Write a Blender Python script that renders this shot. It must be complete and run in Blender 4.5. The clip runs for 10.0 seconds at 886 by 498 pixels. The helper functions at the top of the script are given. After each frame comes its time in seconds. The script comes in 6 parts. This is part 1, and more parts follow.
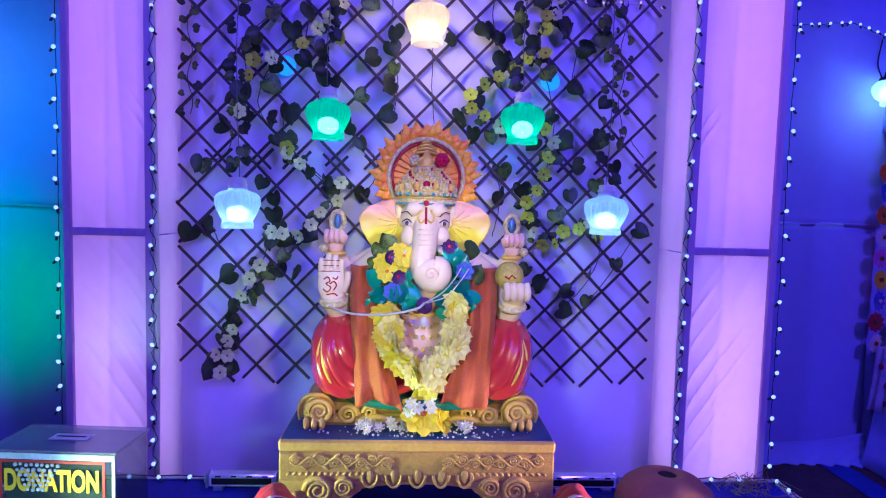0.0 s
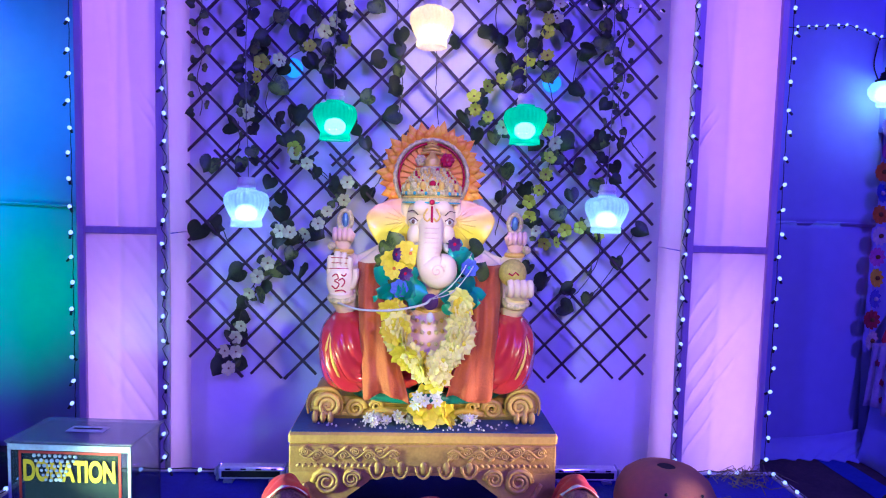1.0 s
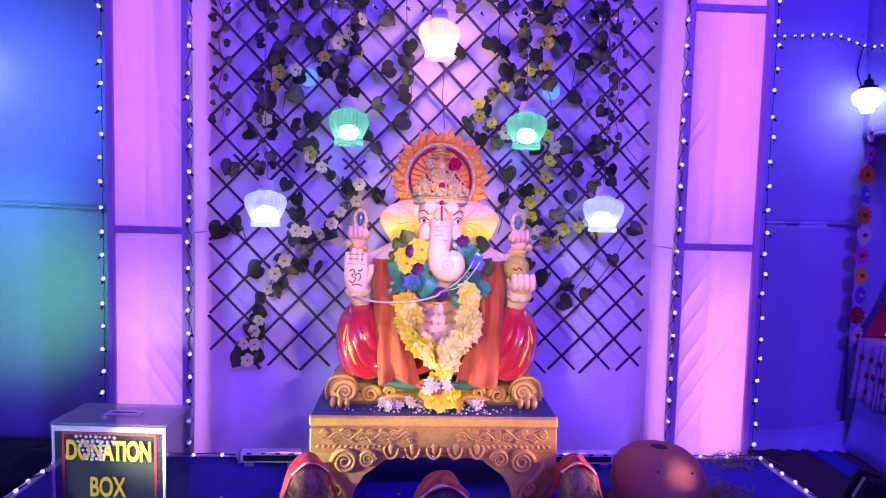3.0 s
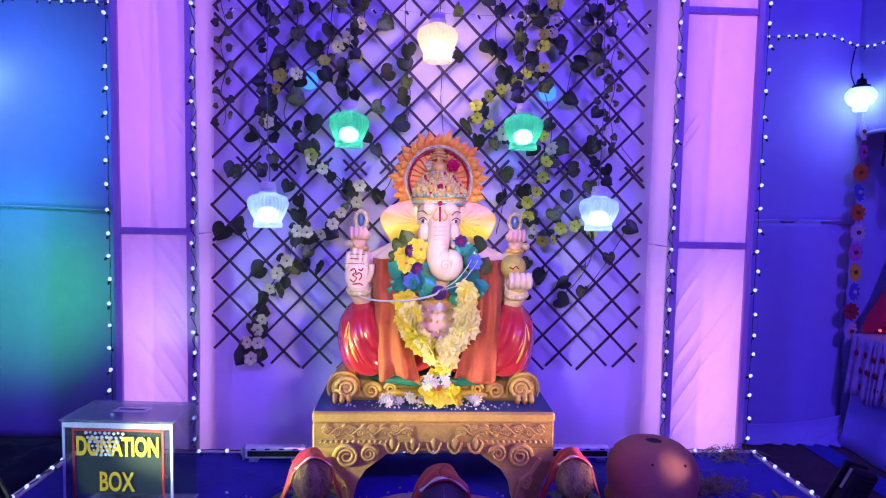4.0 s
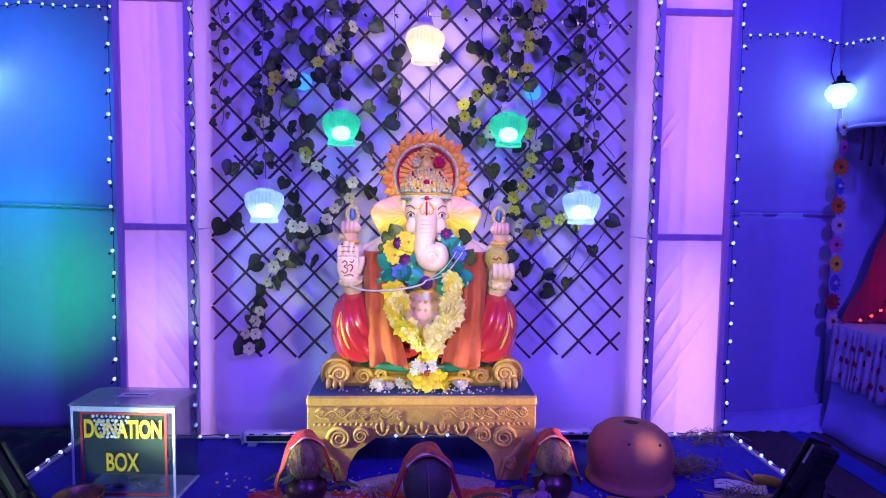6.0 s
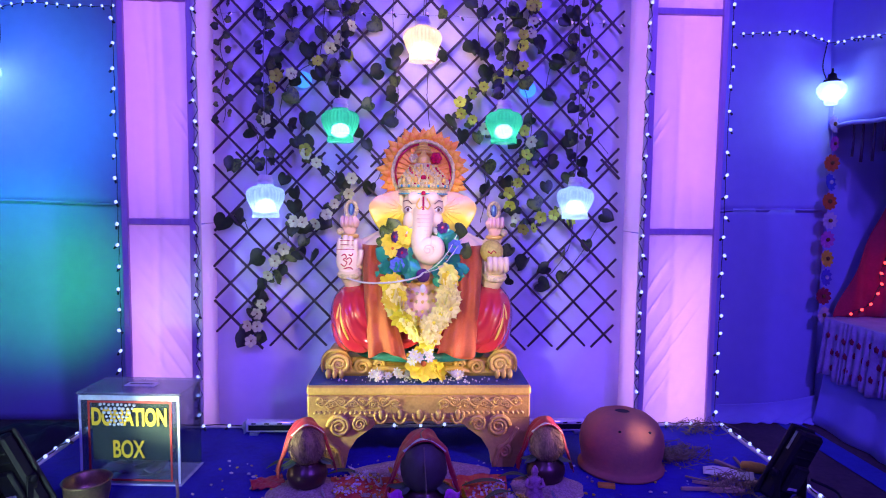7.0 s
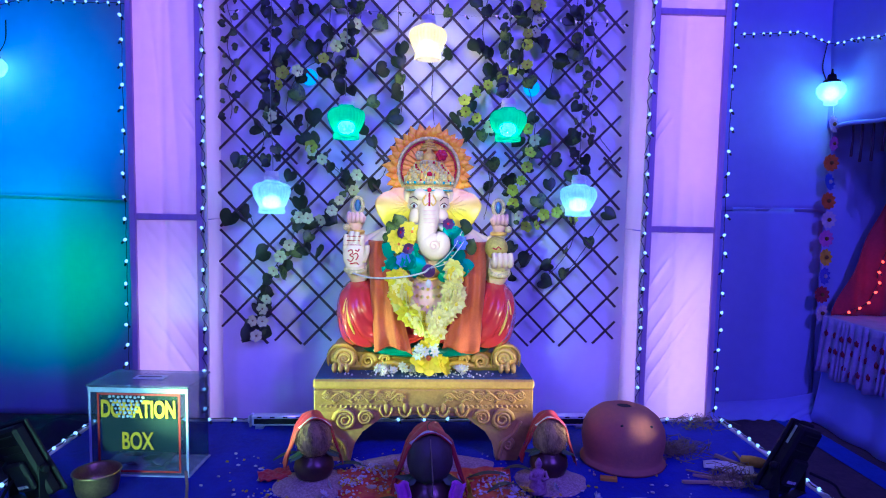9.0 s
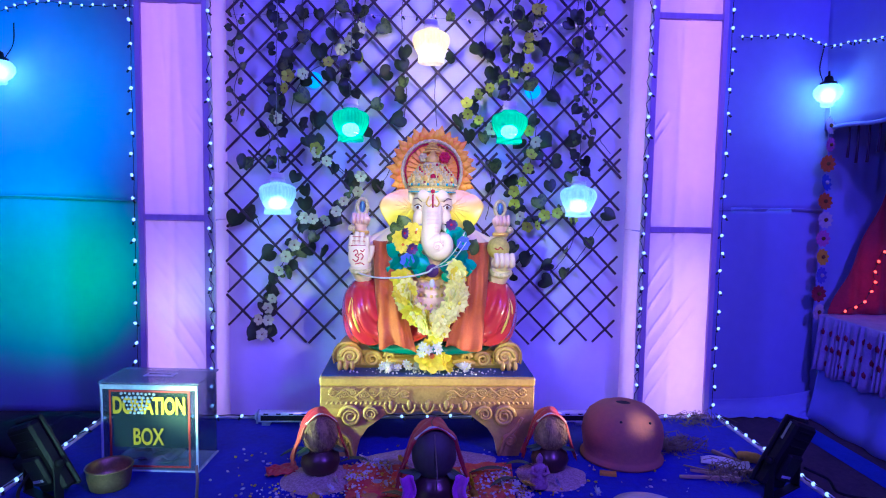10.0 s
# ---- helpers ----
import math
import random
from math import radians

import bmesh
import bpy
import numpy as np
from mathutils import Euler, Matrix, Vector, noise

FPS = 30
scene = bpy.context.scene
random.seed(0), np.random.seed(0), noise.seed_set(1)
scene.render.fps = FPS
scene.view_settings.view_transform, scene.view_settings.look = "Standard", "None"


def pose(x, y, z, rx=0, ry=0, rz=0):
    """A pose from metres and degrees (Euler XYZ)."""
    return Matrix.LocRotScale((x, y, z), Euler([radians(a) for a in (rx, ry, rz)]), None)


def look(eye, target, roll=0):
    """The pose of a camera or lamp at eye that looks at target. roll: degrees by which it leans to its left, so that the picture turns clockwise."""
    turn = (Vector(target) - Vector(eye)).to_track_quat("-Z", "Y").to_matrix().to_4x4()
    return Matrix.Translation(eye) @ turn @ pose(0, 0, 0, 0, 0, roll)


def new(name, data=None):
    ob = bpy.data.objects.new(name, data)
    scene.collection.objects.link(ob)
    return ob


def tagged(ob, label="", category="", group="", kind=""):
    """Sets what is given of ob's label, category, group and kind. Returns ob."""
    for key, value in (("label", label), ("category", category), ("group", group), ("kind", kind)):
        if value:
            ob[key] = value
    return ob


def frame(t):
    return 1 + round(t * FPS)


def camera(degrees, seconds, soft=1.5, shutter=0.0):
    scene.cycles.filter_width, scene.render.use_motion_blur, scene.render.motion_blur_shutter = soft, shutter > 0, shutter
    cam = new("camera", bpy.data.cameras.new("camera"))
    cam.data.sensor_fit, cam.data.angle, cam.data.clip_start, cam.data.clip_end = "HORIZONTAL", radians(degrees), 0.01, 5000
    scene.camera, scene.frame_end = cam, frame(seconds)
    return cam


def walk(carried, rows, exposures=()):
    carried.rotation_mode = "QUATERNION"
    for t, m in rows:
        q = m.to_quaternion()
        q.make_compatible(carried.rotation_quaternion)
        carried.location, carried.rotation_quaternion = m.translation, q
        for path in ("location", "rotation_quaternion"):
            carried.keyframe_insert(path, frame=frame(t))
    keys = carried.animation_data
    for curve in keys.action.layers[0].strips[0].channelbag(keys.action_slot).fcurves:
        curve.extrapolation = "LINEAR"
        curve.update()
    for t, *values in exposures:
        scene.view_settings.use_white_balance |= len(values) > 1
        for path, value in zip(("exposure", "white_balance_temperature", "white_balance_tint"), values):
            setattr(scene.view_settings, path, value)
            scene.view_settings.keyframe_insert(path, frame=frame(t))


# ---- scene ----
cam = camera(72.2, 10.0, soft=1.1)
# the picture's tint drifts as the coloured stage lights cycle: seconds, stops, kelvin, tint
TINTS = [
    (0.0, -0.2, 5400, 4), (0.4, -0.25, 4600, -22), (1.0, -0.05, 5500, 6), (1.7, 0.05, 6100, 26), (2.0, 0.05, 6700, 78),
    (2.7, 0.05, 6700, 78), (3.8, 0.0, 6400, 40), (4.4, -0.05, 6000, 14), (4.7, -0.15, 5400, -6), (5.0, -0.2, 4600, -22),
    (5.5, -0.05, 5500, 10), (6.8, 0.05, 6200, 26), (8.1, 0.05, 6200, 26), (8.3, 0.05, 5500, -28), (9.5, 0.05, 5100, -30), (10.0, 0.12, 5200, -10),
]
PATH = [
    (0, (0.008, 0.002, 0.8), (0.1, 1.995, 0.655), 1.5),
    (0.5, (0.003, -0.022, 0.798), (0.095, 1.971, 0.653), 1.5),
    (1, (-0.008, -0.04, 0.798), (0.085, 1.953, 0.652), 1.5),
    (1.5, (-0.023, -0.07, 0.798), (0.072, 1.923, 0.654), 1.5),
    (2, (-0.037, -0.103, 0.797), (0.06, 1.89, 0.659), 1.5),
    (2.5, (-0.043, -0.135, 0.788), (0.056, 1.858, 0.654), 1.5),
    (4, (-0.039, -0.205, 0.794), (0.058, 1.788, 0.655), 1.1),
    (4.5, (-0.03, -0.22, 0.799), (0.066, 1.772, 0.656), 1.0),
    (5, (-0.016, -0.243, 0.791), (0.077, 1.75, 0.65), 0.9),
    (5.5, (-0.007, -0.268, 0.786), (0.085, 1.724, 0.644), 0.8),
    (7, (0.009, -0.352, 0.776), (0.101, 1.64, 0.623), 0.7),
    (7.5, (0.007, -0.358, 0.768), (0.101, 1.634, 0.614), 0.9),
    (8, (0.003, -0.361, 0.77), (0.101, 1.631, 0.613), 1.0),
    (8.5, (-0.003, -0.368, 0.771), (0.095, 1.623, 0.613), 1.0),
    (9, (-0.015, -0.375, 0.769), (0.084, 1.616, 0.612), 1.0),
    (9.5, (-0.023, -0.391, 0.77), (0.077, 1.6, 0.612), 1.0),
    (10, (-0.027, -0.416, 0.777), (0.072, 1.575, 0.616), 1.0),
]
walk(cam, [(t, look(eye, target, roll)) for t, eye, target, roll in PATH], TINTS)

# ---- world and lamps ----
FLOOR, GROUND, CEIL = -0.035, -0.33, 2.35
scene.view_settings.exposure = 0.0
world = bpy.data.worlds.new("night")
scene.world = world
world.use_nodes = True
world.node_tree.nodes["Background"].inputs[0].default_value = (0.02, 0.02, 0.12, 1)
world.node_tree.nodes["Background"].inputs[1].default_value = 0.2


def lamp(name, kind, eye, colour, watts, target=None, size=0.05, size_y=None, cone=60, blend=0.6):
    data = bpy.data.lights.new(name, kind)
    data.energy, data.color = watts, colour
    if kind == "AREA":
        data.shape, data.size, data.size_y = "RECTANGLE", size, size_y or size
    else:
        data.shadow_soft_size = size
    if kind == "SPOT":
        data.spot_size, data.spot_blend = radians(cone), blend
    ob = new(name, data)
    ob.matrix_world = look(eye, target) if target else Matrix.Translation(eye)
    return ob


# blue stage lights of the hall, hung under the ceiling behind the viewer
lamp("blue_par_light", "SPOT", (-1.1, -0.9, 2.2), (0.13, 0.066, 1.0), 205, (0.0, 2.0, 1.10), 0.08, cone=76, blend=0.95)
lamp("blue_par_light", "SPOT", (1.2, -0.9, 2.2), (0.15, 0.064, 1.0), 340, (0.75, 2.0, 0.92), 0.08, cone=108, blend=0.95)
# LED par lights on the floor before the stage, aimed at the statue
PAR_L = (-1.02, 0.36, 0.02)
lamp("par_beam", "SPOT", PAR_L, (0.60, 1.0, 0.80), 28, (-0.76, 1.4, 0.17), 0.05, cone=32, blend=0.7)
# unseen fill spots added beside and behind the viewer to brighten the statue
lamp("front_beam", "SPOT", (-0.50, -0.20, 0.86), (0.92, 1.0, 0.50), 68, (0.02, 1.52, 0.52), 0.05, cone=25, blend=0.55)
lamp("front_beam", "SPOT", (0.50, -0.20, 0.86), (1.0, 0.74, 0.50), 62, (0.04, 1.52, 0.52), 0.05, cone=25, blend=0.55)
lamp("head_beam", "SPOT", (0.05, -0.75, 1.30), (1.0, 0.84, 0.50), 95, (0.033, 1.58, 0.83), 0.05, cone=13.5, blend=0.5)
# the two floodlights on the stage, tilted up at the statue
lamp("flood_beam", "SPOT", (-0.955, 1.225, 0.135), (0.80, 1.0, 0.45), 85, (-0.10, 1.45, 0.24), 0.05, cone=37, blend=0.9)
lamp("flood_beam", "SPOT", (0.980, 1.225, 0.135), (1.0, 0.70, 0.50), 70, (0.06, 1.44, 0.24), 0.05, cone=28, blend=0.9)
# wall washers on the stage floor
lamp("washer_beam", "AREA", (-0.48, 1.74, 0.005), (0.13, 0.05, 1.0), 1.7, (-0.42, 2.02, 0.9), 0.2, 0.03)
lamp("washer_beam", "AREA", (0.55, 1.74, 0.005), (0.13, 0.05, 1.0), 3.6, (0.5, 2.02, 0.9), 0.2, 0.03)
# glass lamps
lamp("bulb_light", "POINT", (0.029, 1.84, 1.31), (1.0, 0.68, 0.50), 3.0, size=0.035)
for bx, bz, bc, bw in ((-0.261, 1.024, (0.25, 1.0, 0.6), 0.10), (0.322, 1.028, (0.25, 1.0, 0.6), 0.10), (-0.528, 0.752, (0.35, 0.6, 1.0), 0.10), (0.595, 0.760, (0.35, 0.6, 1.0), 0.10)):
    lamp("bulb_light", "POINT", (bx, 1.86, bz), bc, bw * 0.8, size=0.012)
for bx in (-1.972, 2.040):
    lamp("bulb_light", "POINT", (bx, 2.585, 1.345), (0.13, 0.28, 1.0), 1.3, size=0.02)
# uplights inside the cloth columns
for cx, cw in ((-0.882, 0.2), (0.970, 0.22)):
    side = 1 if cx < 0 else -1
    lamp("column_light", "AREA", (cx - side * 0.05, 1.985, 0.25), (0.92, 0.45, 1.0), 1.25 if cx < 0 else 1.7, (cx + side * 0.10, 1.4, 0.27), cw * 0.6, 0.7)
    lamp("column_light", "AREA", (cx - side * 0.05, 1.985, 1.20), (0.80, 0.30, 1.0), 1.5 if cx < 0 else 1.9, (cx + side * 0.12, 1.4, 1.20), cw * 0.6, 0.9)
# unseen spots added to make the green and cyan glow on the cloth wall
lamp("green_par_light", "SPOT", (-1.50, 1.75, 0.36), (0.0, 0.95, 0.14), 36, (-1.80, 2.68, 0.40), 0.06, cone=64, blend=1.0)
lamp("cyan_par_light", "SPOT", (-1.55, 1.5, 1.15), (0.0, 0.44, 1.0), 52, (-1.95, 2.68, 1.20), 0.06, cone=70, blend=1.0)

# ---- materials ----
def material(name, colour, rough=0.6, metal=0.0, second=None, scale=20.0, amount=0.5, bump=0.0, bump_scale=None, rnd=0.0, sheen=0.0, coat=0.0, spec=0.5, stretch=(1, 1, 1)):
    """A surface with its colour varied by noise at two scales, with fine relief."""
    m = bpy.data.materials.new(name)
    m.use_nodes = True
    nt = m.node_tree
    b = nt.nodes["Principled BSDF"]
    b.inputs["Roughness"].default_value, b.inputs["Metallic"].default_value = rough, metal
    b.inputs["Sheen Weight"].default_value, b.inputs["Coat Weight"].default_value = sheen, coat
    b.inputs["Specular IOR Level"].default_value = spec
    co = nt.nodes.new("ShaderNodeTexCoord")
    mp = nt.nodes.new("ShaderNodeMapping")
    mp.inputs["Scale"].default_value = stretch
    nt.links.new(co.outputs["Object"], mp.inputs["Vector"])
    n1, n2 = nt.nodes.new("ShaderNodeTexNoise"), nt.nodes.new("ShaderNodeTexNoise")
    n1.inputs["Scale"].default_value, n2.inputs["Scale"].default_value = scale, scale * 7
    n1.inputs["Detail"].default_value = n2.inputs["Detail"].default_value = 4
    mix = nt.nodes.new("ShaderNodeMath")
    mix.operation = "MULTIPLY_ADD"
    mix.inputs[1].default_value = 0.4
    half = nt.nodes.new("ShaderNodeMath")
    half.operation = "MULTIPLY"
    half.inputs[1].default_value = 0.6
    nt.links.new(mp.outputs[0], n1.inputs["Vector"])
    nt.links.new(mp.outputs[0], n2.inputs["Vector"])
    nt.links.new(n1.outputs["Fac"], half.inputs[0])
    nt.links.new(n2.outputs["Fac"], mix.inputs[0])
    nt.links.new(half.outputs[0], mix.inputs[2])
    ramp = nt.nodes.new("ShaderNodeValToRGB")
    second = second or tuple(c * 0.6 for c in colour)
    ramp.color_ramp.elements[0].position, ramp.color_ramp.elements[1].position = 0.5 - 0.35 * (1 - amount) - 0.02, 0.5 + 0.35 * (1 - amount) + 0.02
    ramp.color_ramp.elements[0].color, ramp.color_ramp.elements[1].color = (*second, 1), (*colour, 1)
    nt.links.new(mix.outputs[0], ramp.inputs[0])
    out = ramp.outputs[0]
    if rnd:
        info = nt.nodes.new("ShaderNodeObjectInfo")
        hsv = nt.nodes.new("ShaderNodeHueSaturation")
        mr = nt.nodes.new("ShaderNodeMapRange")
        mr.inputs["To Min"].default_value, mr.inputs["To Max"].default_value = 1 - rnd, 1 + rnd
        nt.links.new(info.outputs["Random"], mr.inputs["Value"])
        nt.links.new(mr.outputs[0], hsv.inputs["Value"])
        nt.links.new(out, hsv.inputs["Color"])
        out = hsv.outputs[0]
    nt.links.new(out, b.inputs["Base Color"])
    if bump:
        bp = nt.nodes.new("ShaderNodeBump")
        bp.inputs["Strength"].default_value, bp.inputs["Distance"].default_value = bump, 0.004
        if bump_scale:
            n3 = nt.nodes.new("ShaderNodeTexNoise")
            n3.inputs["Scale"].default_value, n3.inputs["Detail"].default_value = bump_scale, 5
            nt.links.new(mp.outputs[0], n3.inputs["Vector"])
            nt.links.new(n3.outputs["Fac"], bp.inputs["Height"])
        else:
            nt.links.new(mix.outputs[0], bp.inputs["Height"])
        nt.links.new(bp.outputs[0], b.inputs["Normal"])
    return m


def translucent(m, share):
    """Lets a share of the light through a thin cloth, glass shade or leaf."""
    nt = m.node_tree
    b = nt.nodes["Principled BSDF"]
    t = nt.nodes.new("ShaderNodeBsdfTranslucent")
    mix = nt.nodes.new("ShaderNodeMixShader")
    mix.inputs[0].default_value = share
    if b.inputs["Base Color"].links:
        nt.links.new(b.inputs["Base Color"].links[0].from_socket, t.inputs["Color"])
    if b.inputs["Normal"].links:
        nt.links.new(b.inputs["Normal"].links[0].from_socket, t.inputs["Normal"])
    nt.links.new(b.outputs[0], mix.inputs[1])
    nt.links.new(t.outputs[0], mix.inputs[2])
    nt.links.new(mix.outputs[0], nt.nodes["Material Output"].inputs["Surface"])
    return m


def see_through(m, share, tint):
    """Lets a share of what is behind a pressed-glass shade show through."""
    nt = m.node_tree
    out = nt.nodes["Material Output"].inputs["Surface"]
    old = out.links[0].from_socket
    t = nt.nodes.new("ShaderNodeBsdfTransparent")
    t.inputs["Color"].default_value = (*tint, 1)
    mix = nt.nodes.new("ShaderNodeMixShader")
    mix.inputs[0].default_value = share
    nt.links.new(old, mix.inputs[1])
    nt.links.new(t.outputs[0], mix.inputs[2])
    nt.links.new(mix.outputs[0], out)
    return m


def shaded_paint(m, low, z0, z1):
    """A painted blush: another colour below, passing over between two heights of the object."""
    nt = m.node_tree
    b = nt.nodes["Principled BSDF"]
    co, sep, mr, mix = (nt.nodes.new(k) for k in ("ShaderNodeTexCoord", "ShaderNodeSeparateXYZ", "ShaderNodeMapRange", "ShaderNodeMix"))
    nt.links.new(co.outputs["Object"], sep.inputs[0])
    nt.links.new(sep.outputs["Z"], mr.inputs["Value"])
    mr.inputs["From Min"].default_value, mr.inputs["From Max"].default_value = z0, z1
    mix.data_type = "RGBA"
    nt.links.new(mr.outputs[0], mix.inputs[0])
    mix.inputs[6].default_value = (*low, 1)
    nt.links.new(b.inputs["Base Color"].links[0].from_socket, mix.inputs[7])
    nt.links.new(mix.outputs[2], b.inputs["Base Color"])
    return m


def glowing(name, colour, strength):
    m = bpy.data.materials.new(name)
    m.use_nodes = True
    b = m.node_tree.nodes["Principled BSDF"]
    b.inputs["Base Color"].default_value = (*colour, 1)
    b.inputs["Emission Color"].default_value = (*colour, 1)
    b.inputs["Emission Strength"].default_value = strength
    return m


def clear_glass(name, colour, rough=0.05, share=0.8):
    """Thin clear sheet: lets light straight through, with a gloss on top."""
    m = bpy.data.materials.new(name)
    m.use_nodes = True
    nt = m.node_tree
    b = nt.nodes["Principled BSDF"]
    b.inputs["Base Color"].default_value = (*colour, 1)
    b.inputs["Roughness"].default_value = rough
    t = nt.nodes.new("ShaderNodeBsdfTransparent")
    t.inputs["Color"].default_value = (0.86, 0.92, 0.92, 1)
    mix = nt.nodes.new("ShaderNodeMixShader")
    mix.inputs[0].default_value = share
    nt.links.new(b.outputs[0], mix.inputs[1])
    nt.links.new(t.outputs[0], mix.inputs[2])
    nt.links.new(mix.outputs[0], nt.nodes["Material Output"].inputs["Surface"])
    return m


CLOTH_WALL = material("white backdrop cloth", (0.72, 0.70, 0.76), 0.75, second=(0.60, 0.58, 0.66), scale=3, amount=0.3, bump=0.25, bump_scale=9, sheen=0.2)
CLOTH_SIDE = material("pale blue tent cloth", (0.42, 0.46, 0.78), 0.8, second=(0.33, 0.36, 0.68), scale=2.5, amount=0.2, bump=0.3, bump_scale=7, sheen=0.2)
CLOTH_CEIL = material("tent roof cloth", (0.40, 0.40, 0.70), 0.85, scale=2, amount=0.2, bump=0.3, bump_scale=5)
CLOTH_PANEL = translucent(material("thin white satin", (0.82, 0.80, 0.84), 0.5, second=(0.72, 0.70, 0.76), scale=4, amount=0.2, bump=0.2, bump_scale=12, sheen=0.3), 0.55)
FRAME = material("painted wooden frame", (0.56, 0.40, 0.52), 0.5, second=(0.40, 0.28, 0.38), scale=14, amount=0.4, bump=0.15, stretch=(1, 1, 0.1))
PIPE = material("cream plastic pipe", (0.80, 0.76, 0.58), 0.4, scale=10, amount=0.2)
CARPET = material("blue stage carpet", (0.022, 0.024, 0.36), 0.95, second=(0.012, 0.013, 0.20), scale=9, amount=0.5, bump=0.6, bump_scale=420)
GROUND_MAT = material("dark brown matting", (0.10, 0.065, 0.06), 0.9, second=(0.05, 0.035, 0.035), scale=6, amount=0.6, bump=0.5, bump_scale=160)
BLUE_STRIP = material("blue floor strip", (0.05, 0.08, 0.42), 0.85, scale=8, amount=0.4, bump=0.4, bump_scale=200)
LATTICE = material("dark brown bamboo", (0.045, 0.026, 0.026), 0.55, second=(0.028, 0.016, 0.016), scale=18, amount=0.6, bump=0.3, rnd=0.25, stretch=(1, 1, 0.15))
LEAF = translucent(material("dark ivy leaf", (0.034, 0.060, 0.014), 0.42, second=(0.014, 0.026, 0.008), scale=55, amount=0.75, bump=0.3, rnd=0.35), 0.15)
LEAF_PALE = translucent(material("variegated leaf", (0.13, 0.20, 0.03), 0.45, second=(0.025, 0.055, 0.014), scale=60, amount=0.85, bump=0.3, rnd=0.3), 0.15)
STEM = material("thin vine stem", (0.06, 0.07, 0.03), 0.7, scale=60)
PETAL_YELLOW = translucent(material("yellow silk petal", (0.84, 0.76, 0.06), 0.6, second=(0.74, 0.56, 0.03), scale=60, amount=0.4, rnd=0.15), 0.2)
PETAL_CREAM = translucent(material("cream silk petal", (0.92, 0.89, 0.46), 0.6, second=(0.88, 0.80, 0.22), scale=60, amount=0.4, rnd=0.15), 0.35)
BLOOM_LEMON = translucent(material("lemon silk petal", (0.68, 0.84, 0.06), 0.6, second=(0.52, 0.66, 0.03), scale=60, amount=0.4, rnd=0.15), 0.2)
BLOOM_PALE = translucent(material("pale lemon silk petal", (0.78, 0.88, 0.42), 0.6, second=(0.66, 0.76, 0.24), scale=60, amount=0.4, rnd=0.12), 0.2)
PETAL_WHITE = translucent(material("white petal", (0.82, 0.80, 0.76), 0.6, second=(0.62, 0.60, 0.52), scale=60, amount=0.4, rnd=0.1), 0.2)
PETAL_ORANGE = translucent(material("orange felt petal", (0.85, 0.24, 0.03), 0.7, scale=60, amount=0.3), 0.1)
PETAL_BLUE = material("blue felt petal", (0.10, 0.16, 0.62), 0.7, scale=60, amount=0.3)
PETAL_PINK = material("pink felt petal", (0.72, 0.20, 0.50), 0.7, scale=60, amount=0.3)
PETAL_MAROON = material("maroon felt petal", (0.35, 0.03, 0.05), 0.7, scale=60, amount=0.3)
PURPLE = material("dark purple silk", (0.10, 0.03, 0.16), 0.5, scale=60, amount=0.4)
CENTRE = material("flower centre", (0.22, 0.13, 0.02), 0.9, scale=200, bump=0.5)
STONE = material("moulded sandstone paint", (0.66, 0.42, 0.10), 0.42, second=(0.46, 0.27, 0.06), scale=16, amount=0.55, bump=0.35, bump_scale=60)
STONE_DARK = material("dark painted top", (0.04, 0.10, 0.22), 0.4, second=(0.03, 0.05, 0.11), scale=12, amount=0.5, bump=0.15)
# the sandstone paint darkened, with the shade between the carvings put into its colour
GROOVE_SHADE = material("shaded brown carved ground", (0.56, 0.34, 0.08), 0.5, second=(0.36, 0.20, 0.045), scale=18, amount=0.6, bump=0.5, bump_scale=90)
SKIN = material("painted plaster flesh", (0.84, 0.70, 0.48), 0.3, second=(0.78, 0.58, 0.40), scale=12, amount=0.3, coat=0.3)
SKIN_PINK = material("painted plaster pink", (0.82, 0.45, 0.40), 0.32, second=(0.80, 0.56, 0.42), scale=14, amount=0.4, coat=0.3)
EAR_YELLOW = shaded_paint(material("ear pink and yellow blush", (0.86, 0.36, 0.27), 0.35, second=(0.86, 0.50, 0.38), scale=14, amount=0.4, coat=0.3), (0.86, 0.72, 0.06), 0.505, 0.565)
RED_DHOTI = material("glossy red plaster", (0.54, 0.035, 0.045), 0.22, second=(0.42, 0.022, 0.030), scale=10, amount=0.3, coat=0.5)
SHAWL = material("orange red shawl cloth", (0.50, 0.095, 0.016), 0.65, second=(0.34, 0.055, 0.012), scale=30, amount=0.4, bump=0.4, bump_scale=260, sheen=0.1)
GOLD = material("gold paint", (0.90, 0.62, 0.12), 0.3, 0.08, second=(0.62, 0.36, 0.06), scale=50, bump=0.4)
SILVER = material("silver and gilt beadwork", (0.84, 0.70, 0.32), 0.28, 0.05, second=(0.48, 0.42, 0.18), scale=90, amount=0.8, bump=0.9, bump_scale=190)
TURQUOISE = material("turquoise enamel", (0.10, 0.50, 0.52), 0.25, second=(0.06, 0.32, 0.42), scale=60, coat=0.4)
HALO_RED = material("orange red halo", (0.94, 0.36, 0.07), 0.45, second=(0.88, 0.24, 0.06), scale=30, amount=0.4, bump=0.3)
HALO_PETAL = material("orange halo petal", (0.95, 0.52, 0.035), 0.4, second=(0.86, 0.20, 0.02), scale=26, amount=0.7, bump=0.25)
RED_STONE = material("red stone", (0.55, 0.01, 0.06), 0.15, scale=30, coat=0.5)
INK = material("dark paint line", (0.10, 0.03, 0.025), 0.5, scale=30)
EYE_WHITE = material("eye white", (0.85, 0.84, 0.80), 0.2, scale=30, amount=0.2)
